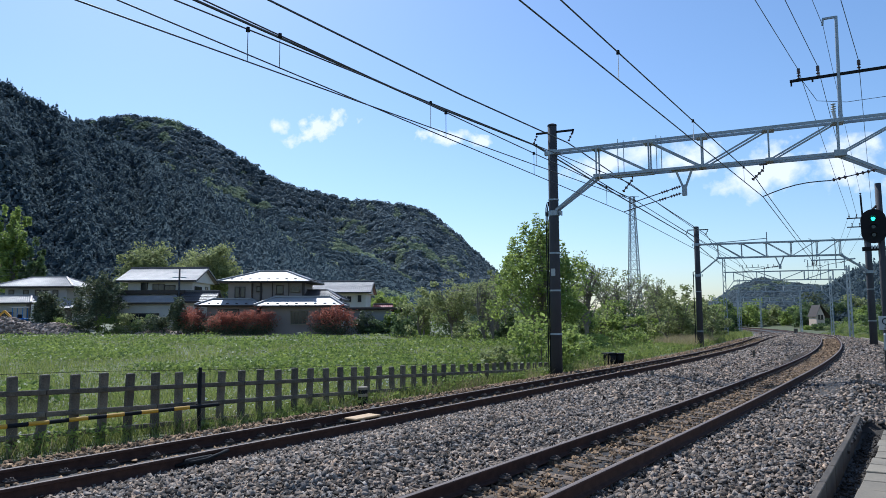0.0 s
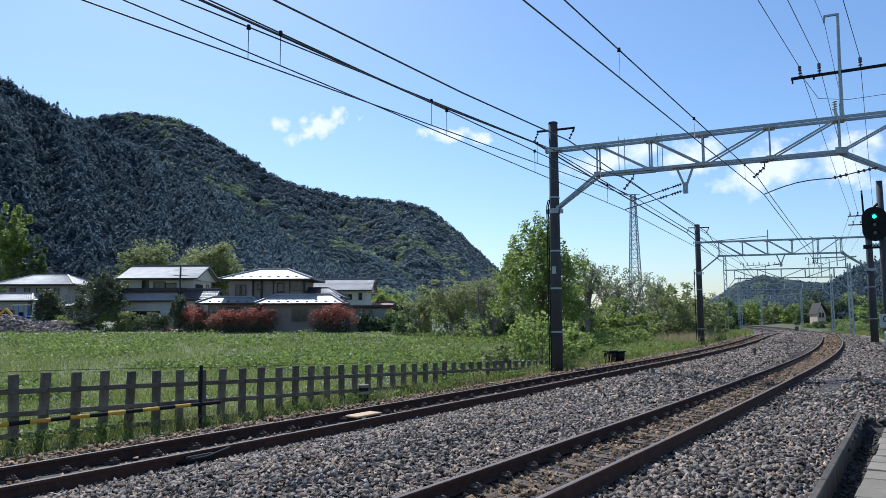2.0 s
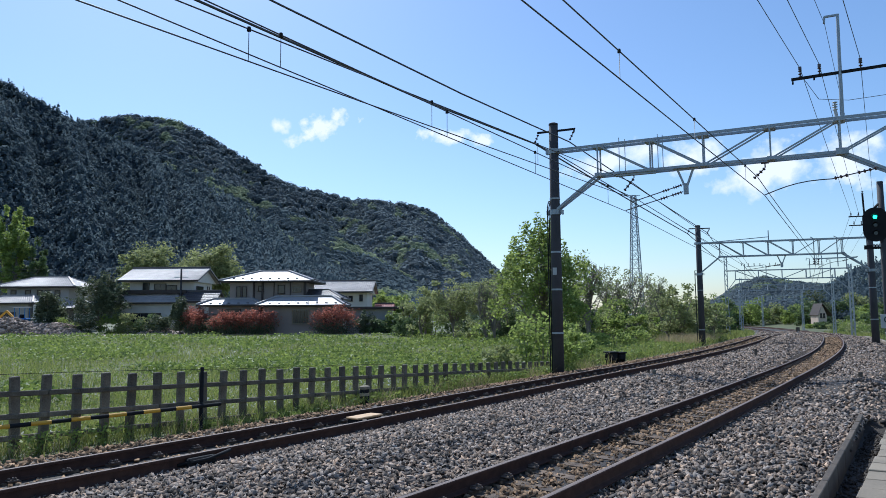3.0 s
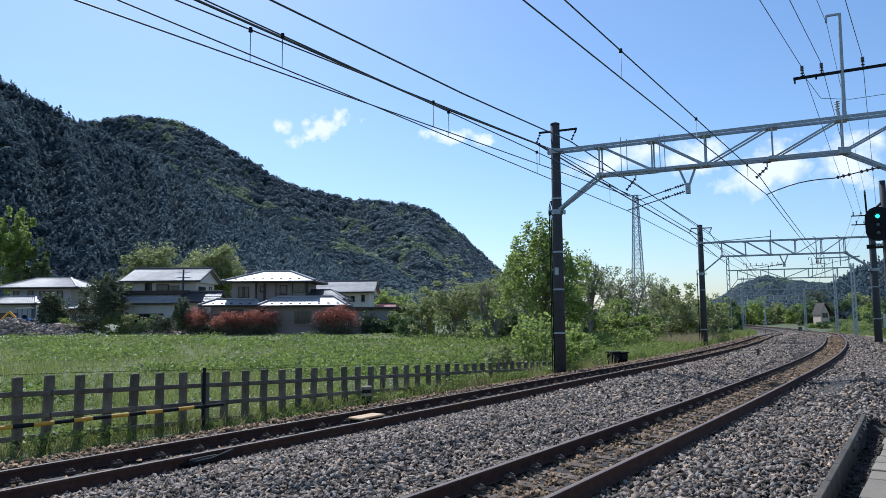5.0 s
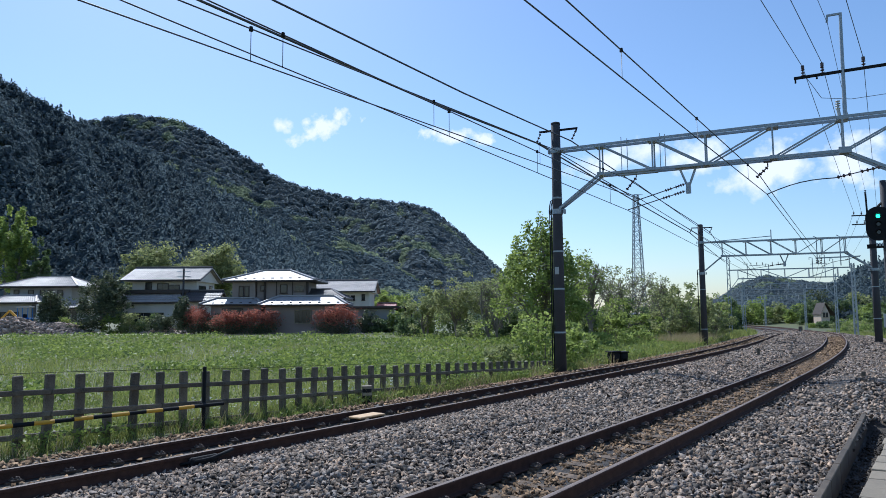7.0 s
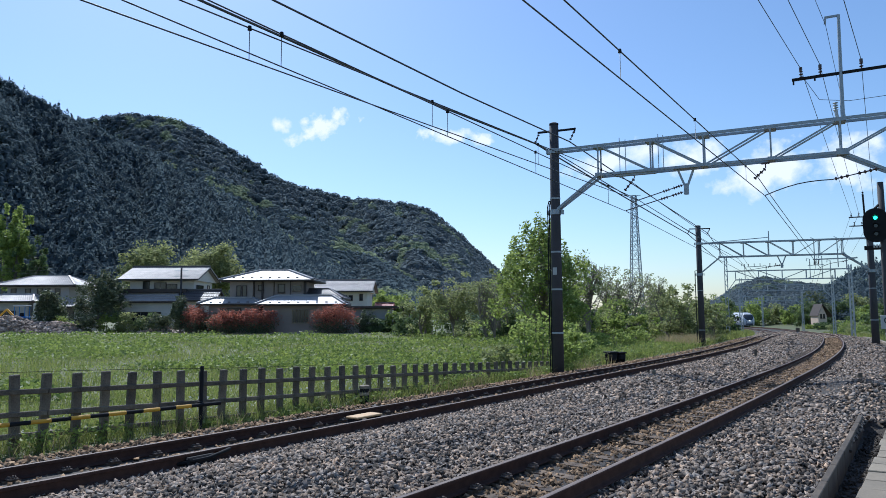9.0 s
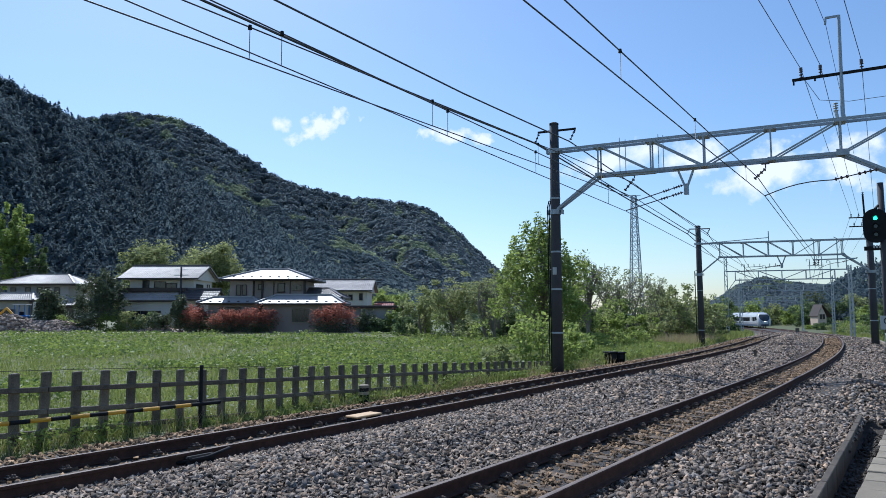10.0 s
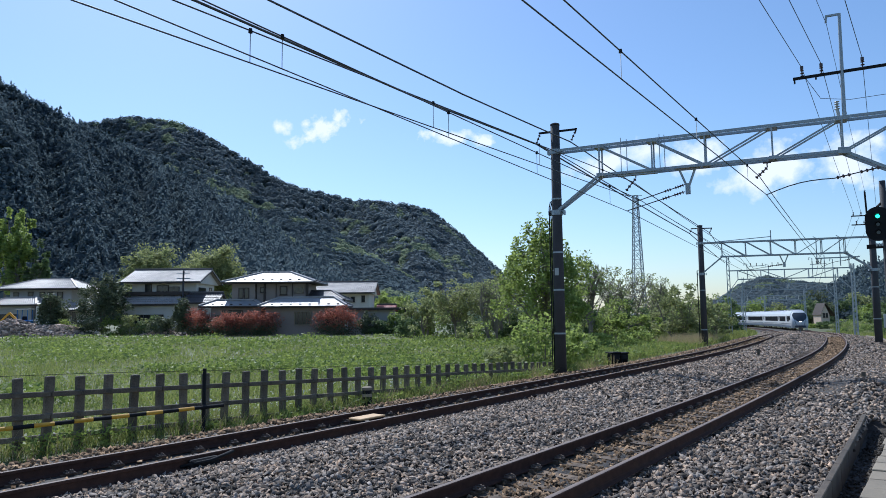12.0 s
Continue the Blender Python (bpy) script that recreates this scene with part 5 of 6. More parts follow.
def gable_roof(parent, x0, x1, y0, y1, ze, zr, material, over=.5):
    """A gabled roof with its ridge along x."""
    ym = (y0 + y1) / 2
    s = Shape()
    s.poly([(x0 + over, y0 + over, ze - .2), (x0 + over, y1 - over, ze - .2), (x0 + over, ym, zr - .25)], x1 - x0 - 2 * over, (1, 0, 0))
    r = part("roof", s, WALL_WHITE, parent)
    E, F = (x0, ym, zr), (x1, ym, zr)
    tiled_slope(parent, ((x0, y0, ze), (x1, y0, ze), F, E), 0, material)
    tiled_slope(parent, ((x1, y1, ze), (x0, y1, ze), E, F), 0, material)
    cap = Shape()
    cap.bar(Vector(E) + Z3 * .1, Vector(F) + Z3 * .1, .32, .26, bev=.05)
    part("ridge_capping", cap, ROOF_DARK, r)
    for x in (x0 + .05, x1 - .05):
        b = Shape()
        b.bar((x, y0, ze - .12), (x, ym, zr - .12), .08, .22)
        b.bar((x, y1, ze - .12), (x, ym, zr - .12), .08, .22)
        part("barge_board", b, TIMBER, r)
    return r


def wall_box(parent, x0, x1, y0, y1, z0, z1, material):
    return part("wall", Shape().box(((x0 + x1) / 2, (y0 + y1) / 2, (z0 + z1) / 2), (x1 - x0, y1 - y0, z1 - z0), None, .02), material, parent)


def window(parent, x, y, z, w, h, panes=2, side="front", frame_mat=None):
    """A framed window set into a wall's face, with its panes and sill."""
    R = Matrix.Identity(3) if side == "front" else Matrix.Rotation(math.pi / 2, 3, "Z")
    f = Shape()
    at = Vector((x, y, z))
    for dx, dz, sx, sz in ((-w / 2, 0, .08, h), (w / 2, 0, .08, h), (0, -h / 2, w + .08, .08), (0, h / 2, w + .08, .08)):
        f.box(at + R @ Vector((dx, -.02, dz)), (sx, .12, sz), R, .01)
    win = part("window", f, frame_mat or TIMBER, parent)
    for i in range(panes):
        g = Shape()
        g.box(at + R @ Vector((-w / 2 + w * (i + .5) / panes, -.01, 0)), (w / panes - .05, .03, h - .06), R)
        part("pane", g, DARK_GLASS, win)
    s = Shape()
    s.box(at + R @ Vector((0, -.06, -h / 2 - .06)), (w + .2, .18, .05), R)
    part("sill", s, frame_mat or TIMBER, win)


def house(label):
    return thing("house", label, "house", "houses by the field")


GZ = -0.5
# brown two-storey house with a lower front wing
h = house("brown two-storey house with grey hipped roofs and low front wing")
wall_box(h, -26.2, -17.2, 84.6, 91, GZ, 5.9, WALL_BROWN)
hip_roof(h, -27.3, -15.9, 83.4, 92.2, 5.95, 7.35, 4.0, ROOF_SHEET)
wall_box(h, -21.3, -12.5, 81.2, 84.5, GZ, 2.95, WALL_BROWN)
hip_roof(h, -22.0, -11.6, 80.2, 85.4, 2.95, 3.95, 1.9, ROOF_SHEET)
wall_box(h, -28.2, -22.2, 82.6, 84.5, GZ, 3.0, WALL_BROWN)
hip_roof(h, -29.4, -21.8, 81.8, 85.6, 3.05, 3.75, 1.5, ROOF_SHEET)
wall_box(h, -16.1, -13.2, 85.0, 90, GZ, 3.6, WALL_BROWN)
hip_roof(h, -20.6, -12.4, 84.0, 91, 3.7, 4.9, 2.2, ROOF_DARK)
s = Shape()
s.box((-7.9, 83.2, 2.55), (8.6, 3.4, .28), None, .03)
part("flat_roof", s, TIMBER, h)
wall_box(h, -11.8, -6.4, 82.4, 84.6, GZ, 2.4, WALL_GREY)
for x in (-4.2, -4.9):
    part("carport_post", Shape().box((x, 81.8, 1.0), (.14, .14, 3.0)), TIMBER, h)
wall_box(h, -26.2, -23.4, 84.2, 84.8, 3.2, 5.85, WALL_BROWN)
for x in (-25.1, -24.4):
    window(h, x, 84.15, 4.6, .5, 1.25, 1)
window(h, -22.5, 84.55, 5.0, .6, .6, 1)
window(h, -20.0, 84.55, 4.9, .8, 1.0, 1)
window(h, -18.1, 84.55, 4.95, 1.0, .6, 2, frame_mat=CONCRETE)
for x in (-23.3, -20.9, -18.9):
    part("downpipe", Shape().tube([(x, 84.5, 3.6), (x, 84.5, 5.8)], .05, 8), TIMBER, h)
window(h, -16.9, 81.15, 1.5, 1.9, 1.5, 4, frame_mat=CONCRETE)
window(h, -13.5, 81.15, 1.5, 1.6, 1.6, 2)
window(h, -25.6, 82.55, 1.6, 2.4, 1.8, 2)
part("corner_post", Shape().box((-22.3, 84.5, 4.4), (.22, .22, 3.0)), TIMBER, h)
part("corner_post", Shape().box((-17.1, 84.5, 4.4), (.3, .3, 3.0)), TIMBER, h)

# white gabled house
h = house("white two-storey farmhouse with grey gabled tile roof")
wall_box(h, -42.0, -33.4, 92, 99, GZ, 6.6, WALL_WHITE)
gable_roof(h, -43.2, -32.5, 90.8, 100.2, 6.45, 8.3, ROOF_TILE)
hip_roof(h, -43.2, -34.4, 89.6, 92.6, 3.5, 4.7, .9, ROOF_TILE)
wall_box(h, -42.4, -35.0, 90.2, 92, GZ, 3.4, WALL_WHITE)
part("eaves_band", Shape().box((-38.2, 91.2, 4.9), (8.6, 1.3, .5), None, .03), TIMBER, h)
window(h, -39.8, 91.95, 5.6, .8, 1.1, 1)
window(h, -37.9, 91.95, 5.5, 1.5, 1.0, 2)
window(h, -36.4, 91.95, 5.45, 1.4, .7, 2)
window(h, -39.6, 90.15, 1.4, 5.2, 1.4, 4)
window(h, -33.35, 94.0, 5.2, 2.4, 1.0, 2, "side")
window(h, -33.35, 97.4, 5.2, .8, 1.2, 1, "side")
wall_box(h, -33.8, -30.2, 89.8, 92, GZ, 3.6, WALL_WHITE)
gable_roof(h, -34.2, -29.4, 88.8, 93.2, 3.6, 4.9, ROOF_DARK, .3)
window(h, -32.4, 89.75, 1.5, 1.4, 1.2, 2)

# pale house behind the rubble
h = house("pale two-storey house with grey hipped roof behind the rubble heap")
wall_box(h, -66.6, -57.2, 105, 112, GZ, 6.2, WALL_GREY)
hip_roof(h, -68.2, -55.6, 103.6, 113.4, 6.3, 7.9, 3.6, ROOF_TILE)
wall_box(h, -66.2, -60.8, 101, 105, GZ, 3.7, WALL_GREY)
hip_roof(h, -67.2, -59.6, 100, 105.6, 3.8, 4.9, 1.6, ROOF_TILE)
wall_box(h, -57.6, -53.2, 101.6, 106, GZ, 2.9, WALL_WHITE)
hip_roof(h, -58.8, -52.0, 100.4, 107, 3.0, 4.1, 1.8, ROOF_TILE)
wall_box(h, -59.3, -57.1, 99.6, 101.6, .9, 3.5, WALL_WHITE)
for x in (-65.6, -63.4, -61.6, -60.4, -58.9):
    window(h, x, 104.95, 5.3, .75, .9, 1)
window(h, -55.5, 101.55, 1.9, 2.0, 1.5, 3)
window(h, -64.0, 100.95, 1.6, 2.6, 1.6, 2)

# pale house with ribbed roof farther back
h = house("pale house with a light ribbed metal gabled roof")
wall_box(h, -20.6, -12.6, 112.5, 120, GZ, 5.5, WALL_WHITE)
gable_roof(h, -21.8, -11.6, 111.2, 121.0, 5.5, 7.4, ROOF_TILE)
for x in (-15.3, -16.2, -17.1):
    window(h, x, 112.45, 4.4, .6, .8, 1)
window(h, -13.6, 112.45, 4.5, .5, 1.0, 1)

h = house("small shed with a faded red sheet roof")
wall_box(h, -11.8, -9.0, 118, 122, GZ, 2.5, WALL_WHITE)
gable_roof(h, -12.1, -8.7, 117.4, 122.6, 2.6, 3.6, RED_ROOF, .3)

# far house on the bend
h = house("small cream house with a steep brown roof beyond the curve")
wall_box(h, 102.2, 104.5, 190, 194, -3.0, 1.0, WALL_YELLOW)
s = Shape()
s.poly([(102.2, 190.02, 1.0), (104.5, 190.02, 1.0), (103.35, 190.02, 3.75)], 4, (0, 1, 0))
part("gable", s, WALL_YELLOW, h)
s = Shape()
s.poly([(102.0, 189.7, .8), (103.35, 189.7, 4.0), (103.35, 194.3, 4.0), (102.0, 194.3, .8)], .15, (0, 0, 1))
part("roof_slope", s, TIMBER, h)
s = Shape()
s.poly([(103.35, 189.7, 4.0), (106.2, 189.7, .6), (106.2, 194.3, .6), (103.35, 194.3, 4.0)], .15, (0, 0, 1))
part("roof_slope", s, TIMBER, h)
for x in (102.95, 103.75):
    window(h, x, 189.97, .8, .5, 1.2, 1)
window(h, 103.3, 189.97, -1.5, 1.4, 1.2, 2)


# ---- yard in front of the houses ----
def rubble_heap(x0, x1, y, h, n, seed, label):
    r = np.random.default_rng(seed)
    core, rings = Shape(), []
    u = np.linspace(0, 1, 24)
    top = h * np.clip(np.sin(np.pi * np.clip(u, .02, .98)) ** .6, 0, 1) * (1 + .2 * np.sin(u * 17 + seed))
    for w in (-1, -.6, -.2, .2, .6, 1):
        rings.append([(x0 + (x1 - x0) * a, y + w * 2.6, GZ - .1 + t * (1 - w * w)) for a, t in zip(u, top)])
    core.sweep(rings, closed=False, caps=False)
    hp = thing("rubble_heap", label, "rubble heap")
    part("heap_core", core, DIRT, hp, smooth=True)
    a, w = r.random(n), r.uniform(-1, .6, n)
    pl = np.stack([x0 + (x1 - x0) * a, y + w * 2.6, GZ - .1 + np.interp(a, u, top) * (1 - w * w) + .02], 1)
    v, f = lumps(pl, r.uniform(.06, .26, n) * (.6 + .6 * r.random(n)), r.uniform(.5, 1, n), .25, r, (ICO_V, ICO_F))
    o = new("rubble", mass_mesh("rubble", v, f, RUBBLE))
    o.parent = hp
    tagged(o, kind="stuff")


rubble_heap(-63, -44.0, 85.5, 1.85, 2600, 31, "long heap of broken stone and earth rubble")
rubble_heap(-37.5, -31.0, 86, .75, 300, 32, "low heap of grey gravel on the field edge")
def excavator():
    """A small excavator parked behind the rubble."""
    e = thing("mini_excavator", "small blue and white excavator parked behind the rubble", "excavator", at=(-53.4, 87.3, .3))
    for y in (-.5, .5):
        t = Shape()
        t.sweep([[(x, y + w, .25 + .25 * zz) for x, zz in ((-.9, -1), (-1.1, 0), (-.9, 1), (.9, 1), (1.1, 0), (.9, -1))] for w in (-.17, .17)])
        part("crawler_track", t, BLACK, e)
    part("slewing_body", Shape().box((.1, 0, .95), (1.7, 1.2, .7), None, .12), BLUE, e)
    part("seat", Shape().box((.1, 0, 1.5), (.5, .5, .5), None, .08), BLACK, e)
    for x, y in ((-.6, -.5), (.7, -.5), (-.6, .5), (.7, .5)):
        part("canopy_post", Shape().bar((x, y, 1.2), (x, y, 2.55), .07, .07, up=(1, 0, 0)), BLUE, e)
    part("canopy", Shape().box((.05, 0, 2.62), (1.7, 1.3, .14), None, .05), SIGN, e)
    arm = Shape()
    arm.bar((-.7, 0, 1.1), (-1.9, 0, 2.2), .2, .24)
    arm.bar((-1.9, 0, 2.2), (-2.9, 0, 1.2), .16, .2)
    boom = part("boom", arm, YELLOW, e)
    part("bucket", Shape().box((-3.0, 0, .95), (.5, .6, .5), None, .1), BLACK, boom)


excavator()


def dirt_track():
    rings = []
    for x in np.linspace(-75, -2, 40):
        y = 80.2 + .8 * math.sin(x * .11)
        w = 1.5 + .3 * math.sin(x * .4)
        rings.append([(x, y - w, GZ + .02), (x, y, GZ + .12), (x, y + w, GZ + .02)])
    sh = Shape()
    sh.sweep(rings, closed=False, caps=False)
    ob = part("dirt_track", sh, DIRT, smooth=True)
    tagged(ob, "pale bare-earth farm track along the field", "farm track", kind="structure")


dirt_track()


def utility_pole(x, y, top, lean=0):
    p = thing("utility_pole", "thin dark utility pole behind the houses", "utility pole", "utility poles")
    s = Shape()
    s.tube([(x, y, GZ), (x + lean, y, top)], [.16, .11], 10)
    part("pole", s, MAST, p)
    for dz in (.4, 1.1):
        s = Shape()
        s.bar((x - .9, y, top - dz), (x + .9, y, top - dz), .09, .09)
        part("cross_arm", s, GALV, p)


utility_pole(-34.6, 90.5, 7.9)
utility_pole(-55, 118, 10.5)
utility_pole(-42, 120, 10.8)
for dz in (0, .5, 1.0):
    wire("service_wire", "thin dark electric service wires by the hillside", [(-110, 122, 9.6 - dz), (-55, 118, 10.1 - dz), (-42, 120, 10.3 - dz), (0, 125, 10.0 - dz)], .012, .4)
# ---- plants ----
def leaf_cards(centres, size, r, up=0.3, aspect=1.7):
    """Small pointed leaves (four corners each) at the places given, turned at random."""
    n = len(centres)
    a = r.normal(size=(n, 3))
    a[:, 2] = a[:, 2] * .7
    a /= np.linalg.norm(a, axis=1)[:, None]
    b = r.normal(size=(n, 3))
    b = np.cross(a, b)
    b /= np.linalg.norm(b, axis=1)[:, None] + 1e-9
    s = (size * r.uniform(.6, 1.3, n))[:, None]
    v = np.stack([centres - a * s * aspect / 2, centres + b * s * .45, centres + a * s * aspect / 2, centres - b * s * .45], 1)
    v[:, 1, 2] -= s[:, 0] * .12
    v[:, 3, 2] -= s[:, 0] * .12
    return v.reshape(-1, 3), np.arange(4 * n).reshape(n, 4)


def crown_points(centre, radii, clumps, leaves, r, ragged=.25, hollow=.55, clump=.3):
    """Leaf places in clumps through an uneven crown."""
    d = r.normal(size=(clumps, 3))
    d /= np.linalg.norm(d, axis=1)[:, None]
    rad = (hollow + (1 - hollow) * r.random(clumps) ** .6) * (1 + ragged * r.normal(size=clumps)).clip(.5, 1.45)
    cc = np.array(centre) + d * rad[:, None] * np.array(radii)
    k = r.integers(0, clumps, leaves)
    p = cc[k] + r.normal(size=(leaves, 3)).clip(-1.5, 1.5) * np.array(radii) * clump * (.5 + .7 * r.random(clumps))[k][:, None]
    return cc, p


def tree(name, label, x, y, z0, height, spread, leaf_mat, leaves, leaf, seed, trunk=.16, crown_low=.3, limbs=24, stems=1, ragged=.25, clump=.2, category="tree", cone=0.0, group="", twigs=0):
    """A tree: tapered stems, forked limbs and a crown of small leaves."""
    r = np.random.default_rng(seed)
    t = thing(name, label, category, group, at=(x, y, z0))
    zc = height * (crown_low + 1) / 2
    rz = height * (1 - crown_low) / 2
    cc, p = crown_points((0, 0, zc), (spread, spread, rz), max(30, leaves // 70), leaves, r, ragged, .35, clump)
    if cone:
        for q in (cc, p):
            f = 1 - cone * ((q[:, 2] - height * crown_low) / (height * (1 - crown_low))).clip(0, 1.1)
            q[:, :2] *= f[:, None]
    p[:, 2] = np.maximum(p[:, 2], .08 + .3 * height * crown_low * r.random(len(p)))
    v, f = leaf_cards(p, leaf, r)
    part("crown", mass_mesh("crown", v, f, leaf_mat), None, t)
    for k in range(stems):
        sh = Shape()
        ox, oy = (r.normal(0, spread * .18, 2) if stems > 1 else (0, 0))
        top = Vector((ox * 2.5 + r.normal(0, spread * .08), oy * 2.5, height * .86))
        bow = Vector((r.normal(0, .12) * spread, r.normal(0, .12) * spread, 0))
        stem = [Vector((ox * .4, oy * .4, -.25)).lerp(top, u) + bow * math.sin(math.pi * u) for u in np.linspace(0, 1, 9)]
        sh.tube(stem, [trunk * (1 - .85 * u) + .012 for u in np.linspace(0, 1, 9)], 8)
        for i in range(limbs // stems):
            u = crown_low * .7 + (.95 - crown_low * .7) * r.random()
            base = Vector((ox * .4, oy * .4, -.25)).lerp(top, u) + bow * math.sin(math.pi * u)
            tip = Vector(cc[r.integers(len(cc))])
            if tip.z < base.z - .1 * height:
                continue
            mid = base.lerp(tip, .5) + Vector((0, 0, .06 * height))
            rr = trunk * (.42 - .25 * u)
            sh.tube([base, base.lerp(mid, .5) + Vector((0, 0, .02 * height)), mid, tip], [rr, rr * .75, rr * .5, .012], 5, False)
            for _ in range(twigs):
                a = mid.lerp(tip, r.random())
                e = a + Vector((r.normal(0, .35), r.normal(0, .35), abs(r.normal(.35, .25))))
                sh.tube([a, a.lerp(e, .5) + Vector((r.normal(0, .05), 0, .05)), e], [.02, .014, .008], 4, False)
        part("trunk", sh, BARK, t)
    return t


def fz(x, y):
    return float(ground_z([(x, y)])[0])


def shrub(label, x, y, height, spread, mat, leaves, leaf, seed, category="shrub", wide=1.0, group="", z=None, red_top=None):
    """A bush: many thin stems and leaves down to the ground."""
    r = np.random.default_rng(seed)
    t = thing("shrub", label, category, group, at=(x, y, fz(x, y) if z is None else z))
    cc, p = crown_points((0, 0, height * .5), (spread * wide, spread, height * .52), max(24, leaves // 50), leaves, r, .14, .55, .2)
    p[:, 2] = np.abs(p[:, 2])
    if red_top is None:
        v, f = leaf_cards(p, leaf, r)
        part("crown", mass_mesh("crown", v, f, mat), None, t)
    else:
        hi = p[:, 2] > height * (.42 + .16 * r.normal(size=len(p)))
        for m, mm, nm in ((hi, red_top, "young_growth"), (~hi, mat, "crown")):
            v, f = leaf_cards(p[m], leaf, r)
            part(nm, mass_mesh(nm, v, f, mm), None, t, "red young leaves" if nm != "crown" else "")
    for i in range(6):
        sh = Shape()
        tip = Vector(cc[r.integers(len(cc))])
        sh.tube([(r.normal(0, .08), r.normal(0, .08), -.15), tip * .5, tip], [.035, .022, .01], 5, False)
        part("stem", sh, BARK, t)
    return t


# the tall tree behind the first mast, and its neighbours
tree("tree", "tall broadleaved tree with fresh green open crown", 6.7, 47, -.7, 8.9, 4.9, LEAF_FRESH, 15500, .14, 47, .2, .06, 140, 1, .16, .08, cone=.66)
tree("tree", "spreading field tree with yellow-green leaves and forked trunk", 1.2, 62, -.7, 5.5, 3.4, LEAF_PALE, 7500, .14, 51, .17, .3, 60, 2, .25, .10, twigs=1)
tree("tree", "spreading field tree with yellow-green leaves and forked trunk", -1.9, 67, -.7, 4.4, 2.3, LEAF_PALE, 4200, .14, 52, .12, .25, 40, 2, .25, .11)
tree("tree", "airy tree with pale yellow-green new leaves", 5.6, 66, -.7, 7.0, 2.6, LEAF_PALE, 4200, .14, 53, .14, .3, 60, 2, .3, .10, twigs=2)
tree("tree", "half-leafed tree with bare grey branches showing", 3.9, 57, -.7, 5.6, 2.1, LEAF_PALE, 1300, .12, 54, .12, .2, 70, 2, .35, .12, twigs=3)
tree("tree", "half-leafed tree with bare grey branches showing", 11.2, 55, -.7, 7.3, 2.3, LEAF_PALE, 1700, .12, 55, .13, .25, 90, 2, .35, .12, twigs=3)
tree("tree", "half-leafed tree with bare grey branches showing", 9.6, 58, -.7, 6.2, 1.9, LEAF_FRESH, 2600, .13, 56, .12, .15, 60, 2, .3, .11, twigs=1)
for i, (x, y, hh, sp, n) in enumerate(((18.3, 67, 6.5, 3.0, 1500), (15.6, 65, 6.3, 2.1, 1200), (21.4, 71, 6.4, 2.3, 1100))):
    tree("tree", "half-bare tree with thin branches and sparse pale leaves", x, y, -.8, hh, sp, LEAF_PALE, n, .12, 70 + i, .10, .3, 80, 2, .25, .13, twigs=4)
for i, (x, y, hh, sp, mt, n) in enumerate(((11.4, 60, 3.2, 1.9, LEAF_DEEP, 3200), (14.0, 61, 3.6, 2.0, LEAF_FRESH, 3400), (16.6, 62, 3.0, 2.2, LEAF_DEEP, 3400), (8.4, 60, 3.4, 2.0, LEAF_DEEP, 2800), (5.4, 61, 2.9, 1.8, LEAF_DEEP, 2600), (15.4, 57, 2.6, 1.6, LEAF_FRESH, 2400))):
    tree("tree", "low scrub tree with dense green leaves", x, y, -.8, hh, sp, mt, n, .13, 80 + i, .08, .04, 30, 3, .3, .13)
for i, (x, y, hh, sp, mt, n) in enumerate(((19.4, 58, 4.7, 2.3, LEAF_PALE, 6200), (22.6, 62, 3.9, 2.0, LEAF_PALE, 4200), (26.6, 70, 3.9, 2.2, LEAF_PALE, 3600), (29.2, 76, 4.2, 2.2, LEAF_FRESH, 3400), (30.6, 84, 4.6, 2.4, LEAF_FRESH, 3200))):
    tree("tree", "rounded bushy tree with yellow-green leaves by the line", x, y, -1.0, hh, sp, mt, n, .125, 90 + i, .08, .05, 60, 3, .22, .10)
for i in range(13):
    shrub("dense dark undergrowth behind the field trees", -3.6 + i * 2.35, 71 + 2.2 * math.sin(i * 2.4), 2.5 + .5 * math.sin(i * 1.7), 1.7, (LEAF_DEEP, LEAF_FRESH, LEAF_DEEP)[i % 3], 1500, .17, 610 + i, "undergrowth", 1.1, "wild scrub", -.8)
r8 = np.random.default_rng(5)
for i in range(16):
    s_, o_ = 100 + i * 11, 13 + r8.uniform(0, 9)
    p_ = on_line(s_, o_)
    tree("tree", "bushy lineside tree hiding the farther bend", p_.x, p_.y, p_.z - .6, 4.6 + r8.uniform(0, 2.5), 3.0, (LEAF_PALE, LEAF_FRESH, LEAF_DEEP)[i % 3], 1500, .38, 110 + i, .1, .05, 14, 2, .25, .2)
for i in range(18):
    s_, o_ = 70 + i * 13, -9 - r8.uniform(0, 14)
    p_ = on_line(s_, o_)
    if .50 < p_.x / p_.y < .60 and p_.y < 200:
        continue
    tree("tree", "lineside tree on the outer side of the curve", p_.x, p_.y, p_.z - .6, 3.6 + r8.uniform(0, 4), 2.6, (LEAF_DEEP, LEAF_FRESH, LEAF_DEEP)[i % 3], 1700, .34, 140 + i, .1, .08, 14, 2, .25, .2)
for i, (x, y, hh, sp) in enumerate(((104, 236, 9, 5.5), (112, 238, 8, 5), (98, 240, 7.5, 5), (118, 232, 6.5, 4.5), (126, 236, 9, 5), (134, 232, 10, 5), (92, 246, 8, 5), (142, 238, 11, 5.5), (116, 215, 4, 3))):
    tree("tree", "bright green bushy tree beyond the curve", x, y, -3.2, hh, sp, (LEAF_FRESH, LEAF_PALE, LEAF_DEEP)[i % 3], 2600, .5, 170 + i, .15, .04, 16, 2, .25, .2)

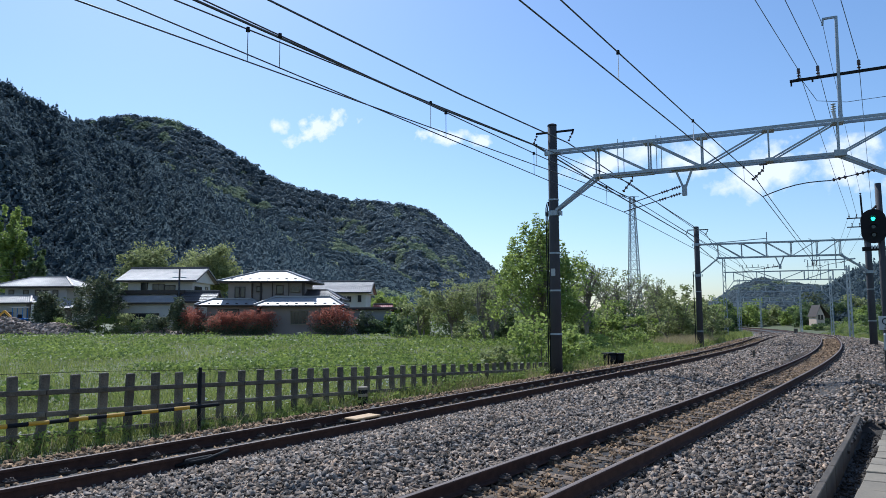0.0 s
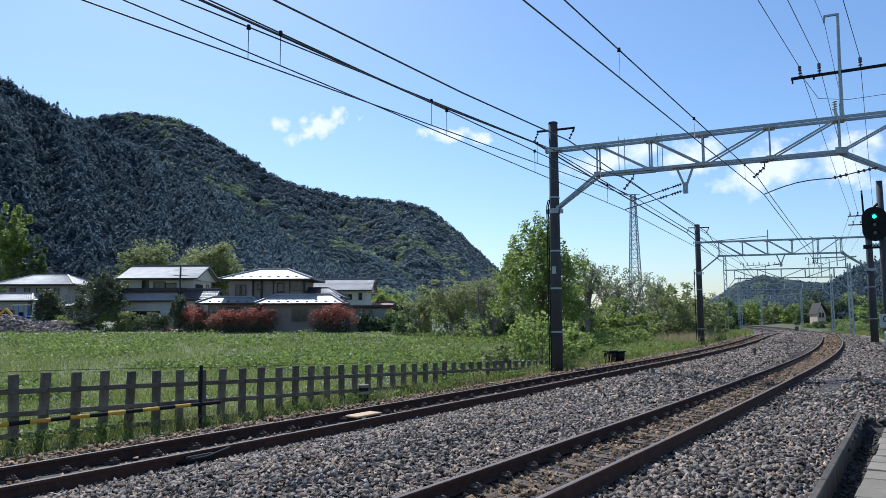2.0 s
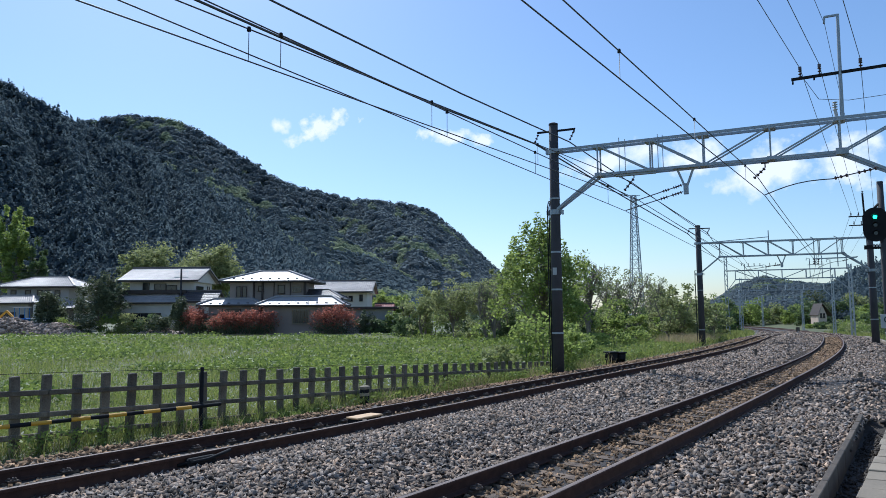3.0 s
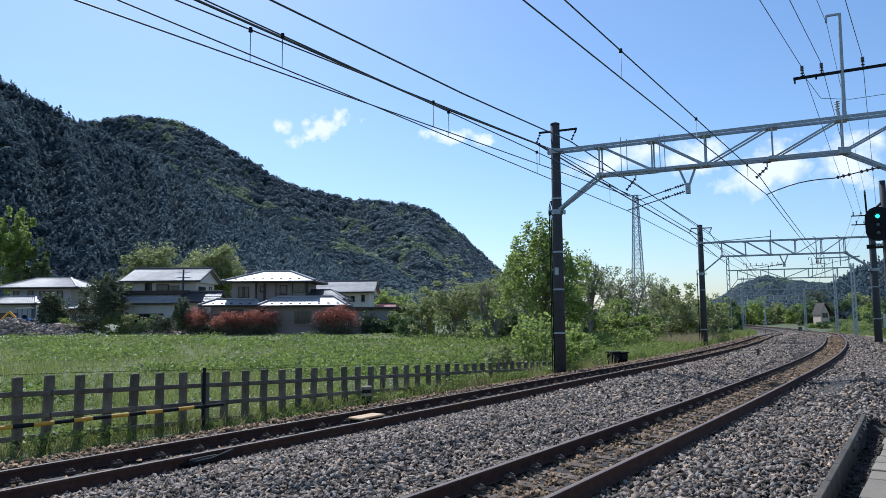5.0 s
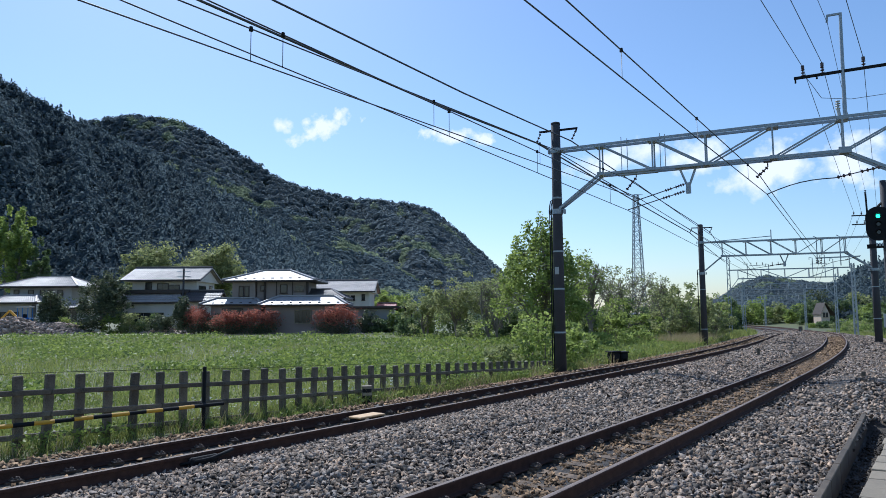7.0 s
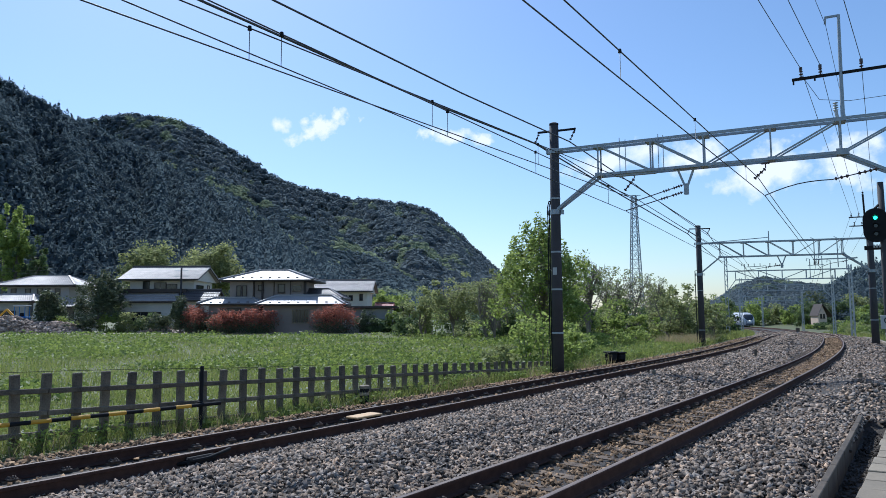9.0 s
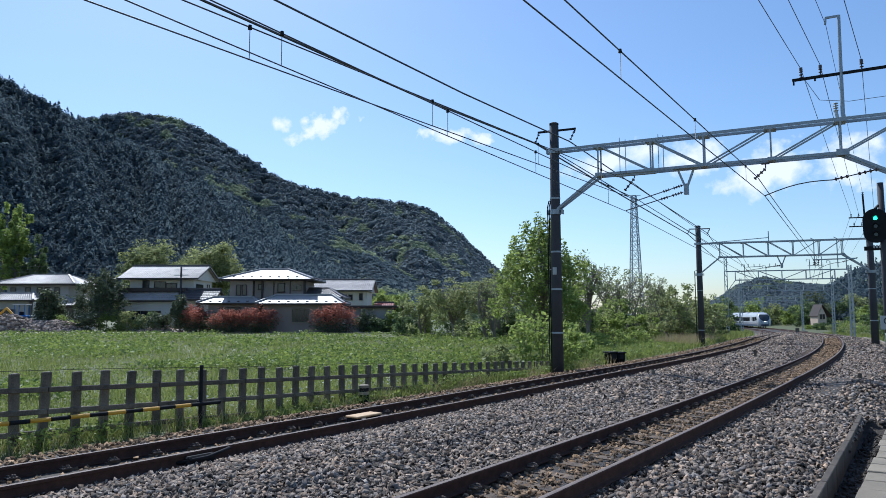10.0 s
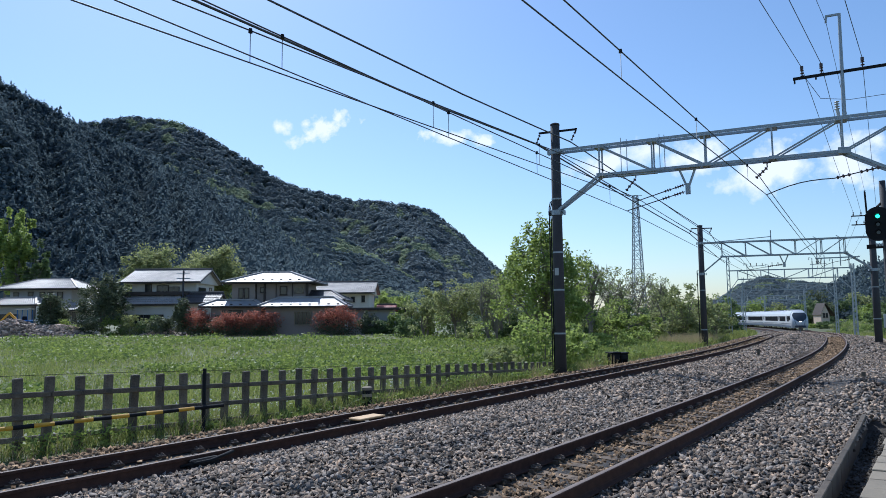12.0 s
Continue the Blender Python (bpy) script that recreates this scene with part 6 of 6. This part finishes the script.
# garden plants by the houses
tree("tree", "dark layered garden pine in front of the white house", -43.4, 87.5, GZ, 7.6, 3.5, LEAF_DARK, 8500, .2, 201, .16, .15, 40, 1, .3, .12, cone=.35)
tree("tree", "dark cone-shaped garden conifer", -31.4, 82, GZ, 4.4, 1.4, LEAF_DARK, 4200, .16, 202, .1, .02, 14, 1, .15, .18, cone=.5)
tree("tree", "broad dark evergreen garden tree", -50.6, 88.5, GZ, 5.0, 1.7, LEAF_DARK, 4200, .22, 203, .12, .05, 18, 2, .2, .2, cone=.2)
tree("tree", "rounded sunlit tree behind the white house", -46.0, 108, GZ, 13.2, 3.6, LEAF_PALE, 9500, .30, 204, .2, .4, 26, 1, .2, .16)
tree("tree", "rounded sunlit tree behind the white house", -36.9, 108, GZ, 12.6, 4.6, LEAF_PALE, 12000, .30, 205, .2, .4, 26, 1, .2, .16)
tree("tree", "rounded sunlit tree behind the brown house", -26.3, 112, GZ, 9.6, 1.7, LEAF_PALE, 2200, .28, 206, .14, .4, 18, 1, .2, .16)
tree("tree", "rounded green tree beside the pale house", -9.6, 126, GZ, 6.0, 3.7, LEAF_FRESH, 5200, .32, 207, .18, .15, 24, 1, .2, .16)
for i, (x, y, hh, sp, mt) in enumerate(((-104, 162, 27, 4.2, LEAF_FRESH), (-98.5, 158, 22, 3.6, LEAF_FRESH), (-95, 158, 16, 3.0, LEAF_DEEP))):
    tree("tree", "leafy tree on the foot of the slope", x, y, 2.0, hh, sp, mt, 3600, .5, 330 + i, .35, .3, 26, 1, .35, .11)
tree("tree", "pale tree beside the far house", -54.5, 116, GZ, 8.0, 1.8, LEAF_PALE, 2000, .28, 209, .12, .3, 16, 1, .2, .16)
for i, (x, y, hh, sp, wd) in enumerate(((-29.4, 81.5, 3.2, 1.4, 1.0), (-25.0, 79.6, 2.6, 1.0, 2.0), (-21.3, 79.4, 2.8, 1.0, 2.1), (-12.7, 79.2, 3.1, 1.2, 2.2))):
    shrub("clipped hedge with bright red young leaves over dark foliage", x, y, hh, sp, LEAF_DARK, 6000, .11, 220 + i, "hedge", wd, "red hedges", GZ, LEAF_RED)
for i, (x, y, hh, sp, mt) in enumerate(((-41.5, 86.5, 2.4, 1.5, LEAF_FRESH), (-38.9, 86.2, 2.5, 1.4, LEAF_PALE), (-36.4, 86.0, 2.4, 1.4, LEAF_DEEP), (-47.5, 87.2, 2.2, 1.3, LEAF_FRESH), (-34.6, 84.5, 2.2, 1.3, LEAF_DARK), (-27.2, 81.2, 2.2, 1.1, LEAF_DARK),
                                        (-9.3, 80.5, 2.6, 1.0, LEAF_DARK), (-7.6, 80.2, 1.6, 1.2, LEAF_DEEP), (-6.0, 80.6, 2.4, .8, LEAF_FRESH), (-4.4, 80.0, 1.8, 1.1, LEAF_DEEP), (-3.0, 79.0, 1.9, 1.3, LEAF_FRESH), (-45.0, 86.4, 1.6, 1.4, LEAF_DARK))):
    shrub("clipped garden shrub in front of the houses", x, y, hh, sp, mt, 1500, .17, 240 + i, "shrub", 1.2, "garden shrubs", GZ)
# scrub round the first mast and along the bank
for i, (x, y, hh, sp, mt) in enumerate(((3.3, 28.8, 1.8, .8, LEAF_FRESH), (4.2, 29.6, 2.3, .7, LEAF_FRESH), (5.2, 30.4, 2.0, .7, LEAF_FRESH), (5.9, 31.8, 1.5, .7, LEAF_FRESH), (4.6, 27.2, 1.2, .5, LEAF_FRESH), (2.2, 27.6, .9, .6, LEAF_PALE),
                                        (6.8, 35.6, 1.2, .9, LEAF_FRESH), (8.8, 41, 1.1, 1.0, LEAF_FRESH), (11.0, 45, 1.1, 1.0, LEAF_FRESH), (13.2, 49, 1.2, 1.1, LEAF_FRESH))):
    shrub("wild leafy scrub growing along the railway bank", x, y, hh, sp, mt, 560, .12 if y < 33 else .13, 260 + i, "scrub", 1.1, "wild scrub")
shrub("low pale green shrub at the field edge", 1.7, 56, 1.7, .8, LEAF_PALE, 900, .12, 290, "shrub", 1.0, "wild scrub", -.5)


def blades(name, label, n, place, tall, wide, mat, seed, lean=.35):
    """Grass blades, one triangle each."""
    r = np.random.default_rng(seed)
    p = place(r, n)
    p = p[np.isfinite(p[:, 0])]
    n = len(p)
    z = ground_z(p)
    d = np.linalg.norm(p, axis=1)
    a = r.uniform(0, 2 * np.pi, n)
    h = tall * r.uniform(.5, 1.3, n)
    w = wide * (1 + d / 18) * r.uniform(.7, 1.3, n)
    b = np.column_stack([p, z - .03])
    side = np.stack([np.cos(a), np.sin(a), 0 * a], 1) * w[:, None] / 2
    tip = b + np.stack([r.normal(0, lean, n) * h, r.normal(0, lean, n) * h, h], 1)
    v = np.stack([b - side, b + side, tip], 1).reshape(-1, 3)
    tagged(new(name, mass_mesh(name, v, np.arange(3 * n).reshape(n, 3), mat)), label, "grass", kind="stuff")


def in_field(y0, y1, x_left=-.72, x_right=.45, power=1.0):
    def place(r, n):
        d = y0 * (y1 / y0) ** (r.random(n) ** power)
        x = d * r.uniform(x_left, x_right, n)
        p = np.column_stack([x, d])
        s, o = along(p)
        p[(o < 8.1) | (d > 79)] = np.nan
        return p
    return place


def by_line(s0, s1, o0, o1):
    def place(r, n):
        s, o = r.uniform(s0, s1, n), r.uniform(o0, o1, n)
        h = np.interp(s, LINE_S, LINE_H)
        return np.column_stack([np.interp(s, LINE_S, LINE_X) - np.sin(h) * o, np.interp(s, LINE_S, LINE_Y) + np.cos(h) * o])
    return place


def patchy(place, scale, cut, seed):
    """Keeps only the places inside noisy patches."""
    def inner(r, n):
        p = place(r, n)
        for i in range(len(p)):
            if np.isfinite(p[i, 0]) and noise.noise(Vector((p[i, 0] * scale, p[i, 1] * scale, seed))) < cut:
                p[i] = np.nan
        return p
    return inner


blades("meadow_grass", "fresh green meadow grass covering the field", 90000, in_field(11, 79), .22, .010, GRASS, 301)
blades("meadow_grass", "taller green grass tufts in the field", 30000, patchy(in_field(12, 60), .35, .1, 4.0), .5, .012, GRASS, 302)
blades("bank_grass", "rough green grass along the fence", 9000, by_line(-3, 22, 7.6, 9.2), .32, .009, GRASS, 303)
blades("dry_grass", "dry straw-coloured grass along the fence", 3500, patchy(by_line(-3, 26, 7.5, 8.8), .8, .05, 7.0), .42, .007, STRAW, 304, .5)
blades("dry_grass", "dry straw-coloured reeds beside the far track", 2600, by_line(43, 56, 8.2, 11.0), .75, .012, STRAW, 305, .5)
blades("bank_grass", "green grass on the railway bank", 16000, by_line(20, 75, 7.8, 16), .5, .012, GRASS, 306)
blades("bank_grass", "green grass outside the near track", 9000, by_line(42, 150, -14, -4.2), .5, .014, GRASS, 307)
blades("bank_grass", "grass between the far track and the trees", 6000, by_line(75, 200, 8.2, 14), .7, .016, GRASS, 308)


def weeds(name, label, n, place, tall, leaf, mat, seed):
    """Broad leaves held above the ground in patches."""
    r = np.random.default_rng(seed)
    p = place(r, n)
    p = p[np.isfinite(p[:, 0])]
    lift = np.array([.55 + .6 * noise.noise(Vector((a * .25, b * .25, seed * .1))) for a, b in p]).clip(.15, 1.2)
    z = ground_z(p) + tall * lift * r.random(len(p)) ** .5
    v, f = leaf_cards(np.column_stack([p, z]), leaf * (1 + p[:, 1] / 70), r)
    tagged(new(name, mass_mesh(name, v, f, mat)), label, "weeds", kind="stuff")


weeds("field_weeds", "broad-leaved bright green weeds growing in the field", 90000, patchy(in_field(17, 76, -.75, .3), .12, -.02, 2.0), .68, .072, WEED, 311)
weeds("field_weeds", "low leafy weeds growing in the field", 30000, in_field(12, 50), .3, .045, WEED, 312)
weeds("field_weeds", "taller clumps of dark leafy weeds in the field", 30000, patchy(patchy(in_field(18, 66, -.75, .3), .3, .08, 9.0), .045, -.1, 3.0), .85, .08, WEED, 316)
weeds("bank_weeds", "leafy weeds on the railway bank", 12000, by_line(16, 60, 8.0, 14), .6, .07, WEED, 313)
weeds("fence_weeds", "leafy weeds at the foot of the fence", 9000, patchy(by_line(-3, 20, 7.6, 8.9), .9, -.05, 5.0), .5, .042, WEED, 314)
weeds("white_flowers", "small white wild flowers near the fence", 900, patchy(by_line(-2, 11, 8.4, 11.5), .7, .05, 6.0), .5, .045, BLOSSOM, 315)

for i in range(20):
    s_ = 50 + i * 5.5
    p_ = on_line(s_, -6.2 - r8.uniform(0, 4))
    shrub("wild green scrub outside the curve", p_.x, p_.y, .9 + r8.uniform(0, 1.2), 1.5, (LEAF_FRESH, LEAF_DEEP, LEAF_PALE)[i % 3], 1100, .14, 400 + i, "scrub", 1.3, "wild scrub")

for i, (x, y, hh) in enumerate(((96, 180, .9), (99, 182, .5), (106.5, 185, 1.0), (109.5, 186, 2.2), (113, 184, 2.6), (94, 172, 1.3), (100, 170, 1.2), (107, 174, 1.4), (115, 178, 2.4), (92, 160, 1.2), (98, 160, 1.5), (104, 163, 1.8), (88, 148, 1.2), (94, 148, 1.5))):
    shrub("low wild hedge growth beyond the curve", x, y, hh + .6, 2.0, (LEAF_FRESH, LEAF_DEEP)[i % 2], 900, .3, 450 + i, "scrub", 1.4, "wild scrub", fz(x, y) - .3)
for i in range(10):
    x = 108 + i * 6.5
    tree("tree", "dark woodland tree at the foot of the slope", x, 205 + 9 * math.sin(i * 2.1), -2.5, 7 + 3 * math.sin(i * 1.7), 4.2, (LEAF_DEEP, LEAF_DARK, LEAF_FRESH)[i % 3], 2200, .45, 470 + i, .16, .06, 14, 1, .25, .2)
# ---- the train ----
def body_ring(x, half, zlow, ztop, tuck):
    """A rounded body section at x: half width, floor and roof heights."""
    pts = [(-half + .14, zlow), (-half + .02, zlow + .25), (-half, 1.5), (-half + .03, 2.5), (-half + .16 + tuck, 3.05), (-half + .42 + tuck, ztop - .2), (-half + .85 + tuck * .7, ztop - .05), (0, ztop)]
    pts = pts + [(-y, z) for y, z in pts[-2::-1]]
    return [(x, y, z) for y, z in pts]


def front_x(y, z):
    """Surface of the sloping nose."""
    base = np.interp(z, (.35, .8, 1.5, 2.2, 2.9, 3.4, 3.72), (9.6, 9.95, 10.0, 9.75, 9.2, 8.55, 7.7))
    return float(base - .55 * abs(y / 1.42) ** 2.4)


def car(lead):
    c = thing("train_lead_car" if lead else "train_car", "white limited-express train car with sloped glazed nose" if lead else "white limited-express train car with dark window band", "train", "train cars")
    xf = 7.4 if lead else 9.85
    sh = Shape()
    sh.sweep([body_ring(-9.85, 1.42, .75, 3.72, 0), body_ring(0, 1.42, .75, 3.74, 0), body_ring(xf, 1.42, .75, 3.72, 0)])
    part("body", sh, TRAIN_WHITE, c, smooth=False)
    if lead:
        zs = np.linspace(.4, 3.7, 13)
        nose = Shape()
        rings = []
        for z in zs:
            hw = float(np.interp(z, (.4, .9, 2.4, 3.1, 3.72), (1.25, 1.4, 1.4, 1.18, .75)))
            ring = [(7.35, -hw, z)] + [(front_x(y, z), y, z) for y in np.linspace(-hw, hw, 13)] + [(7.35, hw, z)]
            rings.append(ring)
        nose.sweep(rings, closed=False, caps=False)
        nose.add([(7.35, -1.25, .4), (7.35, 1.25, .4), (9.4, 1.25, .4), (9.4, -1.25, .4)], [(0, 1, 2, 3)])
        nose.add(rings[-1], [tuple(range(len(rings[-1])))])
        nz = part("nose", nose, TRAIN_WHITE, c, smooth=True)

        def patch(name, rows, mat, label, off=.025):
            p = Shape()
            rr = []
            for z, h0, h1 in rows:
                rr.append([(front_x(y, z) + off, y, z + off * .6) for y in np.linspace(h0, h1, 9)])
            p.sweep(rr, closed=False, caps=False)
            part(name, p, mat, nz, label, smooth=True)
        patch("windscreen", [(z, -w, w) for z, w in ((1.5, .25), (1.7, .55), (2.0, .86), (2.35, 1.12), (2.7, 1.22), (3.0, 1.14), (3.25, .94))], WINDSCREEN, "large dark wraparound windscreen")
        patch("front_panel", [(z, -w, w) for z, w in ((.5, .85), (.62, .9), (.75, .9), (.88, .8))], TRAIN_BLUE, "dark coupler panel")
        patch("head_light", [(z, -.22, .22) for z in (1.5, 1.56, 1.62)], HEAD_LIGHT, "lit white head lights under the windscreen", .06)
        for sgn in (-1, 1):
            patch("headlamp", [(z, sgn * .78, sgn * 1.06) for z in (1.55, 1.65, 1.75)], SIGN, "pale headlamp strip", .03)
            patch("side_stripe", [(z, sgn * a, sgn * (a + .1)) for z, a in ((.95, .66), (1.4, .72), (1.9, .82), (2.4, 1.1))], TRAIN_BLUE, "dark blue curved stripe", .03)
    for y in (-1.0, 1.0):
        s = Shape()
        s.box((0 if not lead else -1, y * 1.33, .62), (19.4 if not lead else 17.2, .08, .42), None, .02)
        part("skirt", s, TRAIN_BLUE, c)
    s = Shape()
    s.box((-.6, 0, .62), (17.5, 2.3, .34))
    part("underframe", s, TRAIN_DARK, c)
    wins = [(-8.2 + 1.62 * i, 1.5) for i in range(6)] + [(4.6, 2.2)] if lead else [(-7.0 + 1.75 * i, 1.63) for i in range(9)]
    for y in (-1, 1):
        for x, w in wins:
            s = Shape()
            s.box((x, y * 1.405, 2.1), (w, .06, 1.0), None, .02)
            part("side_window", s, TRAIN_GLASS, c)
        for x in ((2.2,) if lead else (-9.0, 8.8)):
            s = Shape()
            s.box((x, y * 1.405, 1.85), (.78, .05, 1.9), None, .02)
            d = part("door", s, TRAIN_WHITE, c)
            s = Shape()
            s.box((x, y * 1.425, 2.25), (.34, .05, .8), None, .02)
            part("door_window", s, TRAIN_GLASS, d)
        s = Shape()
        s.box((-.5, y * 1.42, 1.18), (18.2, .03, .10))
        part("side_band", s, TRAIN_BLUE, c)
        if lead:
            s = Shape()
            s.poly([(6.1, y * 1.42, 2.7), (7.3, y * 1.42, 2.7), (7.9, y * 1.42, 1.95), (6.1, y * 1.42, 1.75)], .03, (0, y, 0))
            part("cab_window", s, TRAIN_GLASS, c)
    for x in (-6.9, 6.6):
        b = part("bogie", Shape().box((x, 0, .52), (2.9, 2.0, .34), None, .05), TRAIN_DARK, c)
        for dx in (-1.05, 1.05):
            for y in (-.566, .566):
                w = Shape()
                w.tube([(x + dx, y - .06, .43), (x + dx, y + .06, .43)], .43, 18)
                part("wheel", w, RAIL, b)
    for x in (-5.0, 0.0, 4.6):
        s = Shape()
        s.box((x, 0, 3.76), (3.6, 1.5, .16), None, .05)
        part("roof_unit", s, TRAIN_WHITE, c)
    if not lead:
        s = Shape()
        s.bar((7.5, -.8, 3.9), (7.5, .8, 3.9), .08, .08)
        s.bar((7.5, 0, 3.8), (6.5, 0, 4.4), .06, .06)
        s.bar((6.5, 0, 4.4), (7.4, 0, 4.95), .05, .05)
        s.bar((7.4, -.6, 4.95), (7.4, .6, 4.95), .06, .05)
        part("pantograph", s, TRAIN_DARK, c)
    for o in c.children_recursive:
        o.data.transform(Matrix.Scale(1.06, 4))
    return c


TRAIN = [car(True)]
for _i in range(3):
    TRAIN.append(copy_thing(TRAIN[1], Matrix.Identity(4)) if _i else car(False))


def nose_at(t):
    """Metres along the near track at which the train's front stands."""
    return float(np.interp(t, (0, 8.8, 9.5, 10.5, 12.0), (213.5 + 8.8 * 17.5, 213.5, 201.2, 183.2, 148.3)))


def motions():
    """The train comes round the bend towards the station."""
    times = [i * 0.5 for i in range(25)]
    for i, c in enumerate(TRAIN):
        rows = []
        for t in times:
            s = nose_at(t) + 10.0 + i * 20.2
            a, b = rail_place(s - 6.8, False, 0), rail_place(s + 6.8, False, 0)
            d = (a - b).normalized()
            side = Z3.cross(d).normalized()
            up = d.cross(side)
            m = Matrix((d, side, up)).transposed().to_4x4()
            m.translation = (a + b) / 2
            rows.append((t, m))
        walk(c, rows)


motions()
